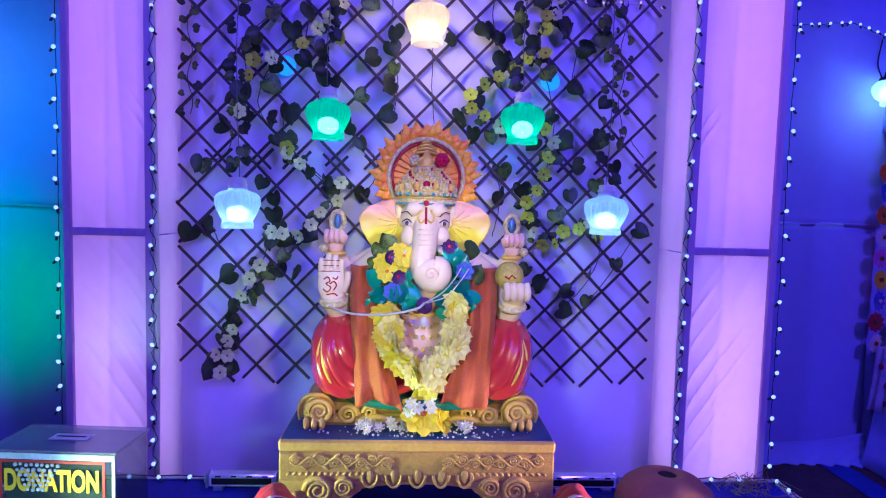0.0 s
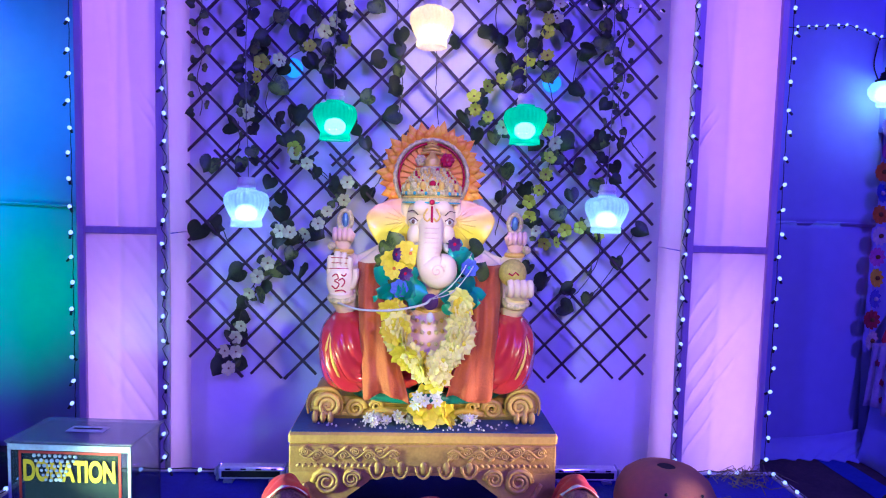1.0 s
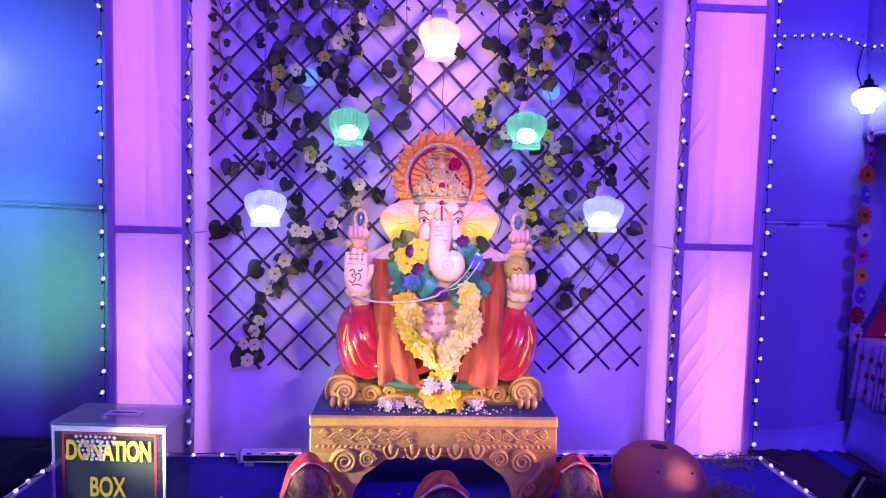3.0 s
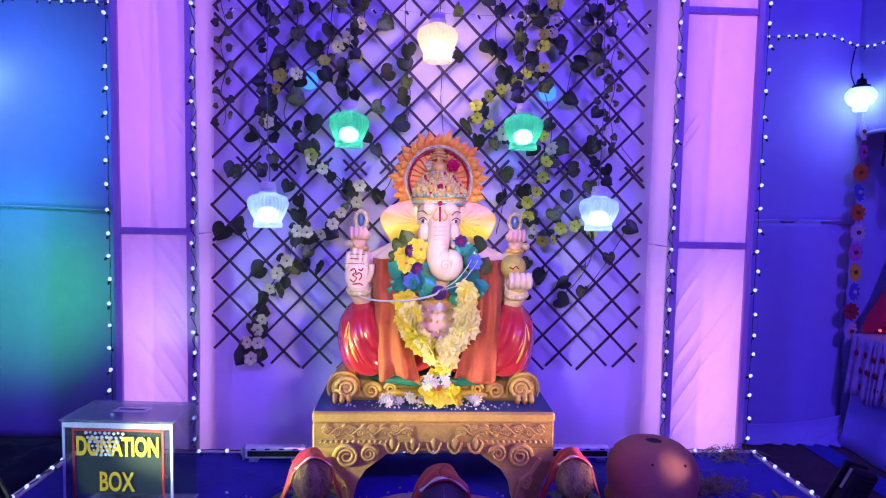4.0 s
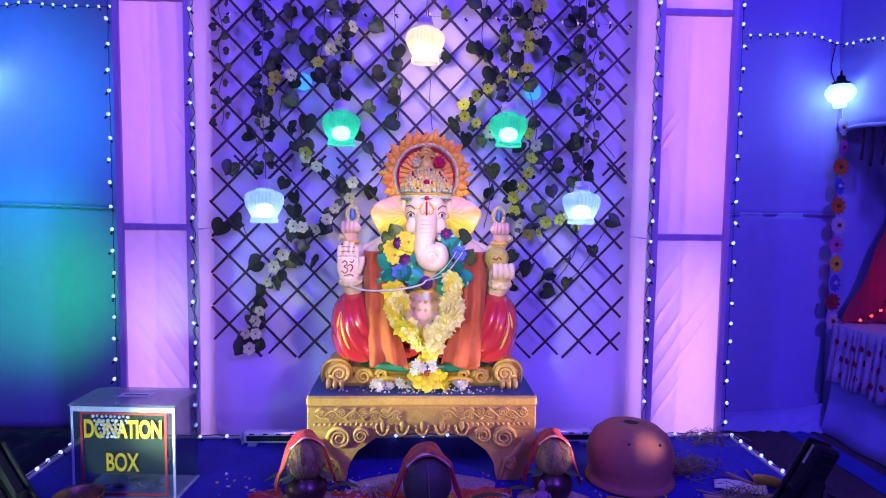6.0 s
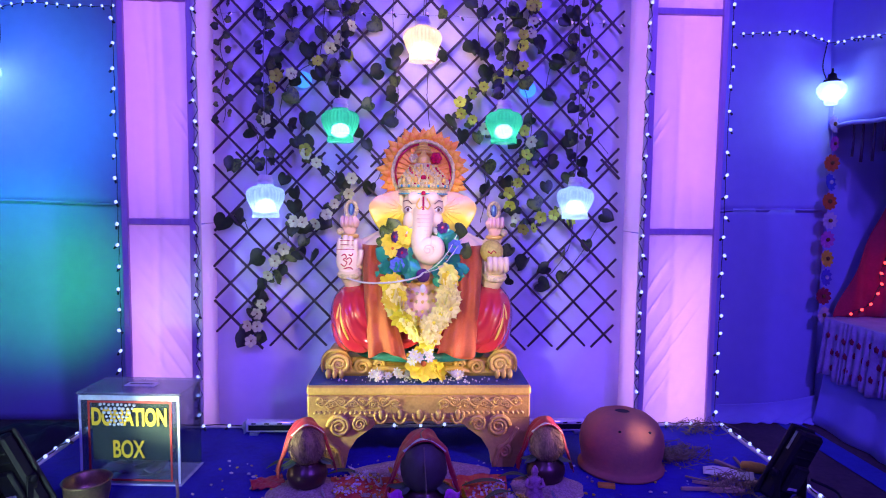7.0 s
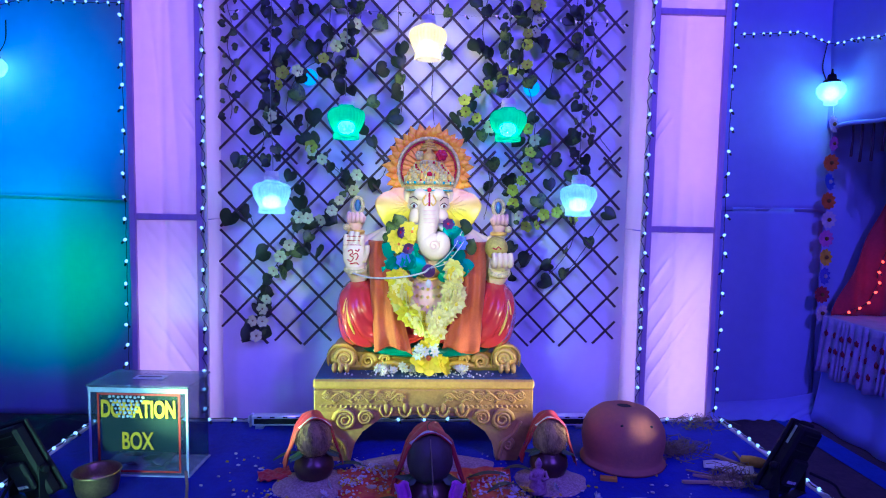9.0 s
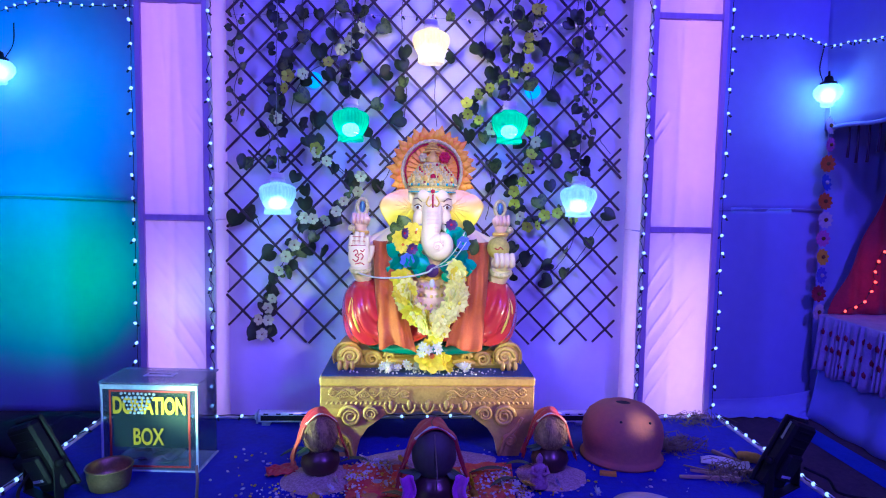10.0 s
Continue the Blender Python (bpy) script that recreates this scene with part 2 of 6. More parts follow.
BLUE_PAINT = material("blue painted metal", (0.10, 0.22, 0.42), 0.3, 0.3, scale=30)
GREEN_SEAT = material("green painted seat", (0.02, 0.22, 0.20), 0.35, second=(0.01, 0.12, 0.13), scale=20)
LADDU = material("yellow green sweet", (0.62, 0.52, 0.10), 0.6, second=(0.42, 0.36, 0.06), scale=120, amount=0.7, bump=0.6)
GREEN_FOIL = material("green foil leaf", (0.02, 0.34, 0.16), 0.3, 0.2, second=(0.02, 0.20, 0.22), scale=40, rnd=0.3)
TERRACOTTA = material("terracotta", (0.46, 0.17, 0.08), 0.92, second=(0.30, 0.13, 0.08), scale=9, amount=0.4, bump=0.3, bump_scale=110)
BRASS = material("worn brass", (0.45, 0.31, 0.13), 0.38, 0.75, second=(0.26, 0.17, 0.08), scale=22, amount=0.6, bump=0.2)
COPPER = material("dark copper pot", (0.11, 0.05, 0.04), 0.33, 0.6, second=(0.08, 0.04, 0.035), scale=18, amount=0.6, bump=0.2)
COIR = material("coconut husk fibre", (0.34, 0.20, 0.10), 0.95, second=(0.12, 0.065, 0.035), scale=35, amount=0.8, bump=1.0, bump_scale=150, stretch=(1, 1, 0.25))
COCONUT_GREEN = material("smooth dark coconut", (0.060, 0.040, 0.026), 0.62, second=(0.07, 0.06, 0.045), scale=14, amount=0.6, bump=0.4)
RED_CLOTH = material("red silk cloth", (0.52, 0.016, 0.035), 0.5, second=(0.32, 0.010, 0.020), scale=30, bump=0.3, sheen=0.04)
WHITE_BORDER = material("white woven border", (0.78, 0.72, 0.68), 0.7, scale=60)
PINK_CLOTH = material("bright pink cloth", (0.72, 0.10, 0.52), 0.6, scale=30, bump=0.2, sheen=0.3)
RICE = material("heap of rice grains", (0.60, 0.46, 0.34), 0.9, second=(0.36, 0.25, 0.18), scale=160, amount=0.8, bump=1.0, bump_scale=300)
MAT_ORANGE = material("orange red mat", (0.72, 0.20, 0.04), 0.8, second=(0.58, 0.05, 0.04), scale=12, amount=0.8, bump=0.4, bump_scale=200)
TURMERIC = material("yellow powder", (0.68, 0.42, 0.06), 0.95, scale=80, bump=0.6)
GREEN_LEAF = material("betel leaf", (0.06, 0.13, 0.04), 0.5, scale=40, bump=0.2)
BLACK_METAL = material("black powder coat", (0.010, 0.010, 0.011), 0.6, second=(0.006, 0.006, 0.007), scale=40, bump=0.2, spec=0.25)
GREY_METAL = material("brushed aluminium", (0.62, 0.62, 0.66), 0.35, 0.9, scale=50, stretch=(0.2, 1, 1))
WHITE_PLASTIC = material("white plastic", (0.74, 0.72, 0.74), 0.45, scale=20, amount=0.2)
WIRE = material("dark green wire", (0.02, 0.03, 0.025), 0.5, scale=40)
PAPER = material("newspaper scrap", (0.60, 0.58, 0.55), 0.9, second=(0.45, 0.44, 0.42), scale=60, amount=0.6)
WOOD = material("raw split wood", (0.42, 0.30, 0.18), 0.8, second=(0.28, 0.19, 0.11), scale=30, bump=0.4, stretch=(0.1, 1, 1), rnd=0.3)
STRAW = material("dry grass", (0.28, 0.23, 0.12), 0.9, scale=40)
ACRYLIC = clear_glass("clear acrylic sheet", (0.10, 0.13, 0.14), 0.06, 0.82)
ACRYLIC_EDGE = material("frosted acrylic edge", (0.62, 0.72, 0.74), 0.25, scale=30)
GREEN_CARD = material("dark printed sheet", (0.035, 0.05, 0.045), 0.3, second=(0.02, 0.03, 0.03), scale=20)
RED_BORDER = material("red printed border", (0.50, 0.02, 0.02), 0.4, scale=30)
YELLOW_LETTER = material("yellow printed letters", (0.88, 0.62, 0.02), 0.4, scale=30, amount=0.2)
BANKNOTE = material("folded banknotes", (0.42, 0.36, 0.32), 0.8, second=(0.26, 0.24, 0.28), scale=50, rnd=0.4)
WHITE_GLASS = see_through(translucent(material("white pressed glass", (0.92, 0.80, 0.52), 0.12, scale=20, amount=0.1), 0.75), 0.18, (1.0, 0.95, 0.8))
GREEN_GLASS = see_through(translucent(material("green pressed glass", (0.03, 0.52, 0.28), 0.12, scale=20, amount=0.1), 0.6), 0.16, (0.5, 1.0, 0.8))
BLUE_GLASS = see_through(translucent(material("pale blue pressed glass", (0.46, 0.64, 0.86), 0.12, scale=20, amount=0.1), 0.6), 0.16, (0.6, 0.9, 1.0))
CHROME = material("bright metal lamp cap", (0.86, 0.80, 0.78), 0.3, 0.2, scale=30)
LED = glowing("lit string bulb", (0.40, 0.52, 1.0), 1.7)
CORD = material("dull green lamp cord", (0.16, 0.20, 0.13), 0.6, scale=60)
LED_RED = glowing("lit red bulb", (1.0, 0.05, 0.04), 4.0)
BULB_WARM = glowing("lit warm bulb", (1.0, 0.82, 0.55), 8.0)
BULB_GREEN = glowing("lit pale green bulb", (0.75, 1.0, 0.92), 12.0)
BULB_BLUE = glowing("lit pale blue bulb", (0.8, 0.95, 1.0), 12.0)
NIGHT_LAMP = glowing("lit blue disc", (0.06, 0.34, 1.0), 1.1)
FRILL = material("frilled print cloth", (0.50, 0.44, 0.56), 0.8, second=(0.34, 0.26, 0.42), scale=14, amount=0.6, bump=0.3, sheen=0.2)
TABLE_WHITE = material("white table cover", (0.66, 0.62, 0.66), 0.8, scale=12, amount=0.2, bump=0.2)
RED_DRAPE = material("red drape", (0.48, 0.02, 0.05), 0.75, scale=12, bump=0.3, sheen=0.2)
TASSEL = material("dark purple tassel", (0.05, 0.02, 0.06), 0.8, scale=40)
BLACK_CLOTH = material("black cloth heap", (0.02, 0.02, 0.03), 0.9, scale=14, bump=0.6, bump_scale=30)

# ---- geometry helpers ----
class Geo:
    """Collects vertices and faces, each with a material slot and its smoothness."""

    def __init__(self):
        self.v, self.f, self.m, self.s = [], [], [], []

    def add(self, verts, faces, slot=0, smooth=True, at=None):
        k = len(self.v)
        self.v += [tuple(at @ Vector(p)) if at is not None else tuple(p) for p in verts]
        for f in faces:
            self.f.append([k + i for i in f])
            self.m.append(slot)
            self.s.append(smooth)
        return self

    def box(self, x0, x1, y0, y1, z0, z1, c=0.002, slot=0, at=None):
        """A box with chamfered edges."""
        c = min(c, (x1 - x0) * 0.45, (y1 - y0) * 0.45, (z1 - z0) * 0.45)
        vs, idx = [], {}
        X, Y, Z = (x0, x1), (y0, y1), (z0, z1)
        for i in (0, 1):
            for j in (0, 1):
                for k in (0, 1):
                    for a in range(3):
                        p = [X[i], Y[j], Z[k]]
                        for b, (lo, hi) in enumerate(((x0, x1), (y0, y1), (z0, z1))):
                            if b != a:
                                p[b] += c if (i, j, k)[b] == 0 else -c
                        idx[i, j, k, a] = len(vs)
                        vs.append(p)
        fs = []
        for a in range(3):
            b, d = (a + 1) % 3, (a + 2) % 3
            for s in (0, 1):
                loop = []
                for u, w in ((0, 0), (1, 0), (1, 1), (0, 1)):
                    key = [0, 0, 0]
                    key[a], key[b], key[d] = s, u, w
                    loop.append(idx[(*key, a)])
                fs.append(loop if s else loop[::-1])
            for u in (0, 1):
                for w in (0, 1):
                    k0, k1 = [0, 0, 0], [0, 0, 0]
                    k0[a], k1[a] = 0, 1
                    k0[b] = k1[b] = u
                    k0[d] = k1[d] = w
                    q = [idx[(*k0, b)], idx[(*k1, b)], idx[(*k1, d)], idx[(*k0, d)]]
                    fs.append(q if u != w else q[::-1])
        for i in (0, 1):
            for j in (0, 1):
                for k in (0, 1):
                    t = [idx[i, j, k, a] for a in range(3)]
                    fs.append(t if (i + j + k) % 2 else t[::-1])
        return self.add(vs, fs, slot, False, at)

    def lathe(self, prof, seg=24, slot=0, at=None, rib=0, depth=0.0, squash=1.0, close=True):
        vs, fs = [], []
        for r, z in prof:
            for i in range(seg):
                a = 2 * math.pi * i / seg
                q = r * (1 + depth * math.cos(rib * a)) if rib else r
                vs.append((q * math.cos(a), q * math.sin(a) * squash, z))
        n = len(prof)
        for j in range(n - 1):
            for i in range(seg):
                k = (i + 1) % seg
                fs.append((j * seg + i, j * seg + k, (j + 1) * seg + k, (j + 1) * seg + i))
        if close:
            fs.append(tuple(range(seg))[::-1])
            fs.append(tuple((n - 1) * seg + i for i in range(seg)))
        return self.add(vs, fs, slot, True, at)

    def ball(self, c, r, slot=0, seg=16, rings=10, rot=(0, 0, 0), bend=None):
        """An ellipsoid; bend moves each point of the unit ball."""
        r = (r, r, r) if isinstance(r, (int, float)) else r
        at = Matrix.Translation(c) @ Euler([radians(a) for a in rot]).to_matrix().to_4x4()
        vs, fs = [], []
        for j in range(1, rings):
            b = math.pi * j / rings
            for i in range(seg):
                a = 2 * math.pi * i / seg
                vs.append(Vector((math.sin(b) * math.cos(a), math.sin(b) * math.sin(a), math.cos(b))))
        vs += [Vector((0, 0, 1)), Vector((0, 0, -1))]
        for j in range(rings - 2):
            for i in range(seg):
                k = (i + 1) % seg
                fs.append((j * seg + i, (j + 1) * seg + i, (j + 1) * seg + k, j * seg + k))
        top, bot = len(vs) - 2, len(vs) - 1
        for i in range(seg):
            k = (i + 1) % seg
            fs.append((top, i, k))
            fs.append((bot, (rings - 2) * seg + k, (rings - 2) * seg + i))
        if bend:
            vs = [Vector(bend(p)) for p in vs]
        return self.add([(p.x * r[0], p.y * r[1], p.z * r[2]) for p in vs], fs, slot, True, at)

    def tube(self, pts, rad, seg=8, slot=0, flat=1.0, caps=True):
        pts = [Vector(p) for p in pts]
        n = len(pts)
        rad = [rad] * n if isinstance(rad, (int, float)) else rad
        vs, fs = [], []
        side = None
        for i, p in enumerate(pts):
            d = (pts[min(i + 1, n - 1)] - pts[max(i - 1, 0)]).normalized()
            if side is None:
                side = d.cross(Vector((0, 1, 0)) if abs(d.y) < 0.9 else Vector((1, 0, 0))).normalized()
            side = (side - d * side.dot(d)).normalized()
            up = d.cross(side)
            for k in range(seg):
                a = 2 * math.pi * k / seg
                vs.append(p + side * (rad[i] * math.cos(a)) + up * (rad[i] * flat * math.sin(a)))
        for i in range(n - 1):
            for k in range(seg):
                q = (k + 1) % seg
                fs.append((i * seg + k, i * seg + q, (i + 1) * seg + q, (i + 1) * seg + k))
        if caps:
            fs.append(tuple(range(seg))[::-1])
            fs.append(tuple((n - 1) * seg + k for k in range(seg)))
        return self.add(vs, fs, slot, True)

    def sheet(self, f, nu, nv, slot=0, thick=0.0):
        """A grid from f(u, v) with u and v from 0 to 1; thick gives it a back."""
        vs = [Vector(f(i / nu, j / nv)) for j in range(nv + 1) for i in range(nu + 1)]
        fs = [(j * (nu + 1) + i, j * (nu + 1) + i + 1, (j + 1) * (nu + 1) + i + 1, (j + 1) * (nu + 1) + i) for j in range(nv) for i in range(nu)]
        if thick:
            k = len(vs)
            nrm = [Vector((0, 0, 0)) for _ in vs]
            for q in fs:
                m = (vs[q[1]] - vs[q[0]]).cross(vs[q[3]] - vs[q[0]])
                for i in q:
                    nrm[i] += m
            vs += [p - m.normalized() * thick for p, m in zip(vs, nrm)]
            fs += [tuple(k + i for i in q[::-1]) for q in fs]
            edge = list(range(nu + 1)) + [j * (nu + 1) + nu for j in range(1, nv + 1)] + [nv * (nu + 1) + i for i in range(nu - 1, -1, -1)] + [j * (nu + 1) for j in range(nv - 1, 0, -1)]
            for a, b in zip(edge, edge[1:] + edge[:1]):
                fs.append((b, a, k + a, k + b))
        return self.add(vs, fs, slot, True)

    def outline(self, pts, y0, y1, slot=0, at=None):
        """A closed outline in x and z, extruded from y0 to y1."""
        n = len(pts)
        vs = [(x, y0, z) for x, z in pts] + [(x, y1, z) for x, z in pts]
        fs = [tuple(range(n)), tuple(range(2 * n - 1, n - 1, -1))] + [(i + n, (i + 1) % n + n, (i + 1) % n, i) for i in range(n)]
        return self.add(vs, fs, slot, False, at)

    def mesh(self, name, mats):
        me = bpy.data.meshes.new(name)
        me.from_pydata(self.v, [], self.f)
        for m in mats if isinstance(mats, (list, tuple)) else [mats]:
            me.materials.append(m)
        me.polygons.foreach_set("material_index", self.m)
        me.polygons.foreach_set("use_smooth", self.s)
        me.update()
        return me


def part(name, geo, mats, parent=None, label="", at=None):
    """Links a Geo or a mesh as one mesh object under a thing or a part."""
    ob = new(name, geo.mesh(name, mats) if isinstance(geo, Geo) else geo)
    if parent is not None:
        ob.parent = parent
    if at is not None:
        ob.matrix_basis = at
    return tagged(ob, label)


def thing(name, label, category, at=None, group="", kind=""):
    ob = new(name)
    ob.empty_display_size = 0.05
    if at is not None:
        ob.matrix_basis = at
    return tagged(ob, label, category, group, kind)


def single(name, geo, mats, label, category, at=None, group="", kind=""):
    """A thing of one mesh."""
    ob = part(name, geo, mats, None, label, at)
    return tagged(ob, "", category, group, kind)


def curve_pts(ctrl, n):
    """A smooth line through control points."""
    c = [Vector(p) for p in ctrl]
    c = [c[0] * 2 - c[1]] + c + [c[-1] * 2 - c[-2]]
    out = []
    for i in range(1, len(c) - 2):
        for k in range(n):
            t = k / n
            a, b, d, e = c[i - 1], c[i], c[i + 1], c[i + 2]
            out.append(0.5 * (2 * b + (d - a) * t + (2 * a - 5 * b + 4 * d - e) * t * t + (3 * b - a - 3 * d + e) * t ** 3))
    return out + [c[-2]]

# ---- the setting ----
def cloth(x0, x1, z0, z1, y, amp=0.012, fold=9.0, seed=0.0, nu=90, nv=40):
    """A hanging sheet in x and z with soft vertical folds, facing -y."""
    def f(u, v):
        x, z = x0 + (x1 - x0) * u, z0 + (z1 - z0) * v
        w = noise.noise((x * fold, seed, z * 0.9)) * amp + noise.noise((x * 2.2, seed + 5, z * 2.0)) * amp * 1.5
        return (x, y + w, z)
    return f


def side_cloth(y0, y1, z0, z1, x, amp=0.012, fold=9.0, seed=0.0):
    def f(u, v):
        y, z = y0 + (y1 - y0) * u, z0 + (z1 - z0) * v
        return (x + noise.noise((y * fold, seed, z * 0.9)) * amp + noise.noise((y * 2.2, seed + 5, z * 2.0)) * amp * 1.5, y, z)
    return f


def structure(name, geo, mats, label, category):
    return single(name, geo, mats, label, category, kind="structure")


structure("ground", Geo().box(-3.4, 3.4, -3.2, 3.2, GROUND - 0.06, GROUND, 0.001), GROUND_MAT, "dark brown matting on the hall floor", "floor")
structure("carpet_strip", Geo().add([(1.86, 2.64, GROUND + 0.004), (1.98, 2.64, GROUND + 0.004), (1.96, 0.2, GROUND + 0.004), (1.82, 0.2, GROUND + 0.004)], [(0, 3, 2, 1)]), BLUE_STRIP, "blue strip of carpet on the dark floor", "carpet")
stage = structure("stage", Geo().box(-1.13, 1.14, 0.72, 1.795, GROUND, FLOOR, 0.006), CARPET, "low stage covered with deep blue carpet", "stage")
part("stage_edge", Geo().box(1.135, 1.155, 0.72, 1.80, FLOOR - 0.03, FLOOR + 0.008, 0.003), WHITE_PLASTIC, stage, "pale edging strip")
part("stage_edge", Geo().box(-1.145, -1.125, 0.72, 1.80, FLOOR - 0.03, FLOOR + 0.008, 0.003), WHITE_PLASTIC, stage, "pale edging strip")
part("stage_edge", Geo().box(-1.12, 1.13, 1.784, 1.796, FLOOR + 0.0005, FLOOR + 0.008, 0.002), WHITE_PLASTIC, stage, "pale edging strip")

wall = structure("wall_stage", Geo().sheet(cloth(-0.80, 0.865, GROUND, 2.1, 2.028, 0.005, 5.0, 3.0), 80, 90, thick=0.006), CLOTH_WALL, "white backdrop cloth behind the statue, washed in violet light", "wall")

back = structure("wall_north", Geo().sheet(cloth(-2.15, 2.12, 0.745, CEIL, 2.68, 0.014, 3.0, 1.0), 150, 40, thick=0.006), CLOTH_SIDE, "pale tent cloth hung as a back wall", "wall")
part("lower_cloth", Geo().sheet(cloth(-2.15, 2.12, GROUND, 0.765, 2.694, 0.012, 4.0, 7.0), 150, 30, thick=0.006), CLOTH_SIDE, back, "lower sheet of tent cloth")
part("seam", Geo().tube([(-2.15 + 4.26 * i / 40, 2.663 + 0.008 * noise.noise((i * 0.4, 0, 0)), 0.758 - 0.008 * math.sin(i * 0.16) ** 2 + 0.004 * math.sin(i * 0.7)) for i in range(41)], 0.0025, 6), CLOTH_SIDE, back)


def skirt(u, v):
    x = 1.16 + 0.94 * u
    swell = 0.045 * u ** 6
    pleat = 0.5 + 0.5 * math.sin(34 * x + 26 * u ** 3 * (1 - v) + 5 * noise.noise((x * 5, 2, v * 2)))
    return (x, 2.655 - (0.07 + swell) * (1 - v) ** 2 * (0.80 + 0.22 * pleat) - 0.003 * pleat * (1 - v), GROUND + 0.008 + (0.07 + 0.05 * u ** 5) * v ** 1.4)


part("gathered_hem", Geo().sheet(skirt, 220, 18, thick=0.004), CLOTH_SIDE, back, "gathered hem of cloth on the floor")
structure("wall_west", Geo().sheet(side_cloth(2.76, -3.1, GROUND, CEIL, -2.12, seed=2.0), 80, 30, thick=-0.006), CLOTH_SIDE, "pale tent cloth hung as a side wall", "wall")
east = structure("wall_east", Geo().sheet(side_cloth(-3.1, 2.72, 1.175, CEIL, 2.095, 0.01, seed=4.0), 80, 24, thick=-0.006), CLOTH_SIDE, "pale tent cloth above a side alcove", "wall")
structure("alcove", Geo().box(2.96, 2.99, -3.1, 2.76, GROUND, 1.3, 0.001).box(2.10, 2.96, 2.72, 2.76, GROUND, 1.27, 0.001).box(2.112, 2.99, -3.1, 2.76, 1.27, 1.3, 0.001), CLOTH_SIDE, "dim cloth-lined alcove beside the stage", "alcove")
structure("wall_south", Geo().sheet(cloth(3.0, -2.2, GROUND, CEIL, -3.05, seed=9.0), 60, 20, thick=0.006), CLOTH_SIDE, "pale tent cloth closing the hall", "wall")
structure("ceiling", Geo().box(-2.3, 3.0, -3.2, 2.8, CEIL, CEIL + 0.03, 0.001), CLOTH_CEIL, "tent roof cloth", "ceiling")


# ---- cloth columns beside the statue ----
def column(x0, x1, zbar, inner):
    """A framed box column of thin cloth; inner is the side towards the statue."""
    col = thing("cloth_column", "tall framed column of thin white cloth lit from inside", "column", pose(0, 0, 0), "columns beside the statue")
    yf, yb, w = 1.805, 2.03, 0.021
    for xa in (x0, x1 - w):
        part("post", Geo().box(xa, xa + w, yf - 0.008, yf + 0.014, GROUND, 2.1, 0.002), FRAME, col)
    xa = x0 if inner > 0 else x1 - w
    part("post", Geo().box(xa, xa + w, yb - 0.03, yb - 0.008, GROUND, 2.1, 0.002), FRAME, col)
    for z in (zbar, 1.445):
        part("crossbar", Geo().box(x0 + w, x1 - w, yf - 0.006, yf + 0.012, z, z + 0.022, 0.002), FRAME, col)
    levels = [GROUND + 0.002, zbar, 1.445, 2.1]
    for k in range(3):
        za, zb = levels[k] + (0.022 if k else 0), levels[k + 1]
        def front(u, v, za=za, zb=zb, k=k):
            x, z = x0 + w + (x1 - x0 - 2 * w) * u, za + (zb - za) * v
            q = 1 - 2 * abs(noise.noise((x * 16 - z * (11 if k == 0 else 0.6) * inner * -1, k + x0 * 7, z * 1.5)))
            d = q * 0.006 + math.exp(-((u - 0.42 - 0.03 * v) / 0.06) ** 2) * 0.006
            e = u if inner < 0 else 1 - u
            for z0, reach in ((0.0, 0.55), (0.09, 0.95), (0.17, 0.8), (0.25, 0.5), (0.36, 0.45), (0.45, 0.35), (0.98, 0.3), (1.03, 0.25)):
                away = (z - z0 - 1.3 * (x1 - x0) * e) * 0.6
                d += (0.026 if inner < 0 else 0.006) * math.exp(-(away / 0.005) ** 2) * max(0.0, 1 - e / reach)
            return (x, yf + 0.004 + d * min(1, 8 * u, 8 * (1 - u)), z)
        part("cloth_panel", Geo().sheet(front, 56, 130 if k < 2 else 44), CLOTH_PANEL, col)
    xi = x1 if inner > 0 else x0
    for za, zb in ((GROUND + 0.002, zbar), (zbar + 0.004, 2.1)):
        def side(u, v, za=za, zb=zb):
            y, z = yf + 0.016 + (yb - yf - 0.022) * (u if inner > 0 else 1 - u), za + (zb - za) * v
            return (xi - inner * (0.003 + 0.003 * noise.noise((y * 12, z * 3, 1))), y, z)
        part("side_cloth", Geo().sheet(side, 12, 40), CLOTH_PANEL, col)
    xo = x0 if inner > 0 else x1
    part("outer_board", Geo().box(min(xo, xo + inner * 0.004), max(xo, xo + inner * 0.004), yf + 0.016, yb - 0.032, GROUND, 2.1, 0.0005), FRAME, col)
    xp = xi + inner * 0.008
    part("conduit", Geo().tube([(xp + inner * 0.004 * math.sin(z * 3), yf - 0.006, z) for z in [FLOOR + 0.01 + 0.1 * i for i in range(22)]], 0.0078, 10), PIPE, col, "cream plastic pipe")
    return col


column(-1.006, -0.754, 0.686, 1)
column(0.832, 1.110, 0.669, -1)


# ---- strings of bulbs ----
BULB = Geo().ball((0, 0, 0), (0.0057, 0.0057, 0.0068), 0, 10, 7).mesh("bulb", LED)
BULB_R = Geo().ball((0, 0, 0), (0.0065, 0.0065, 0.008), 0, 10, 7).mesh("red_bulb", LED_RED)
SOCKET = Geo().lathe([(0.0035, -0.012), (0.004, 0.0), (0.003, 0.004)], 8).mesh("socket", WIRE)


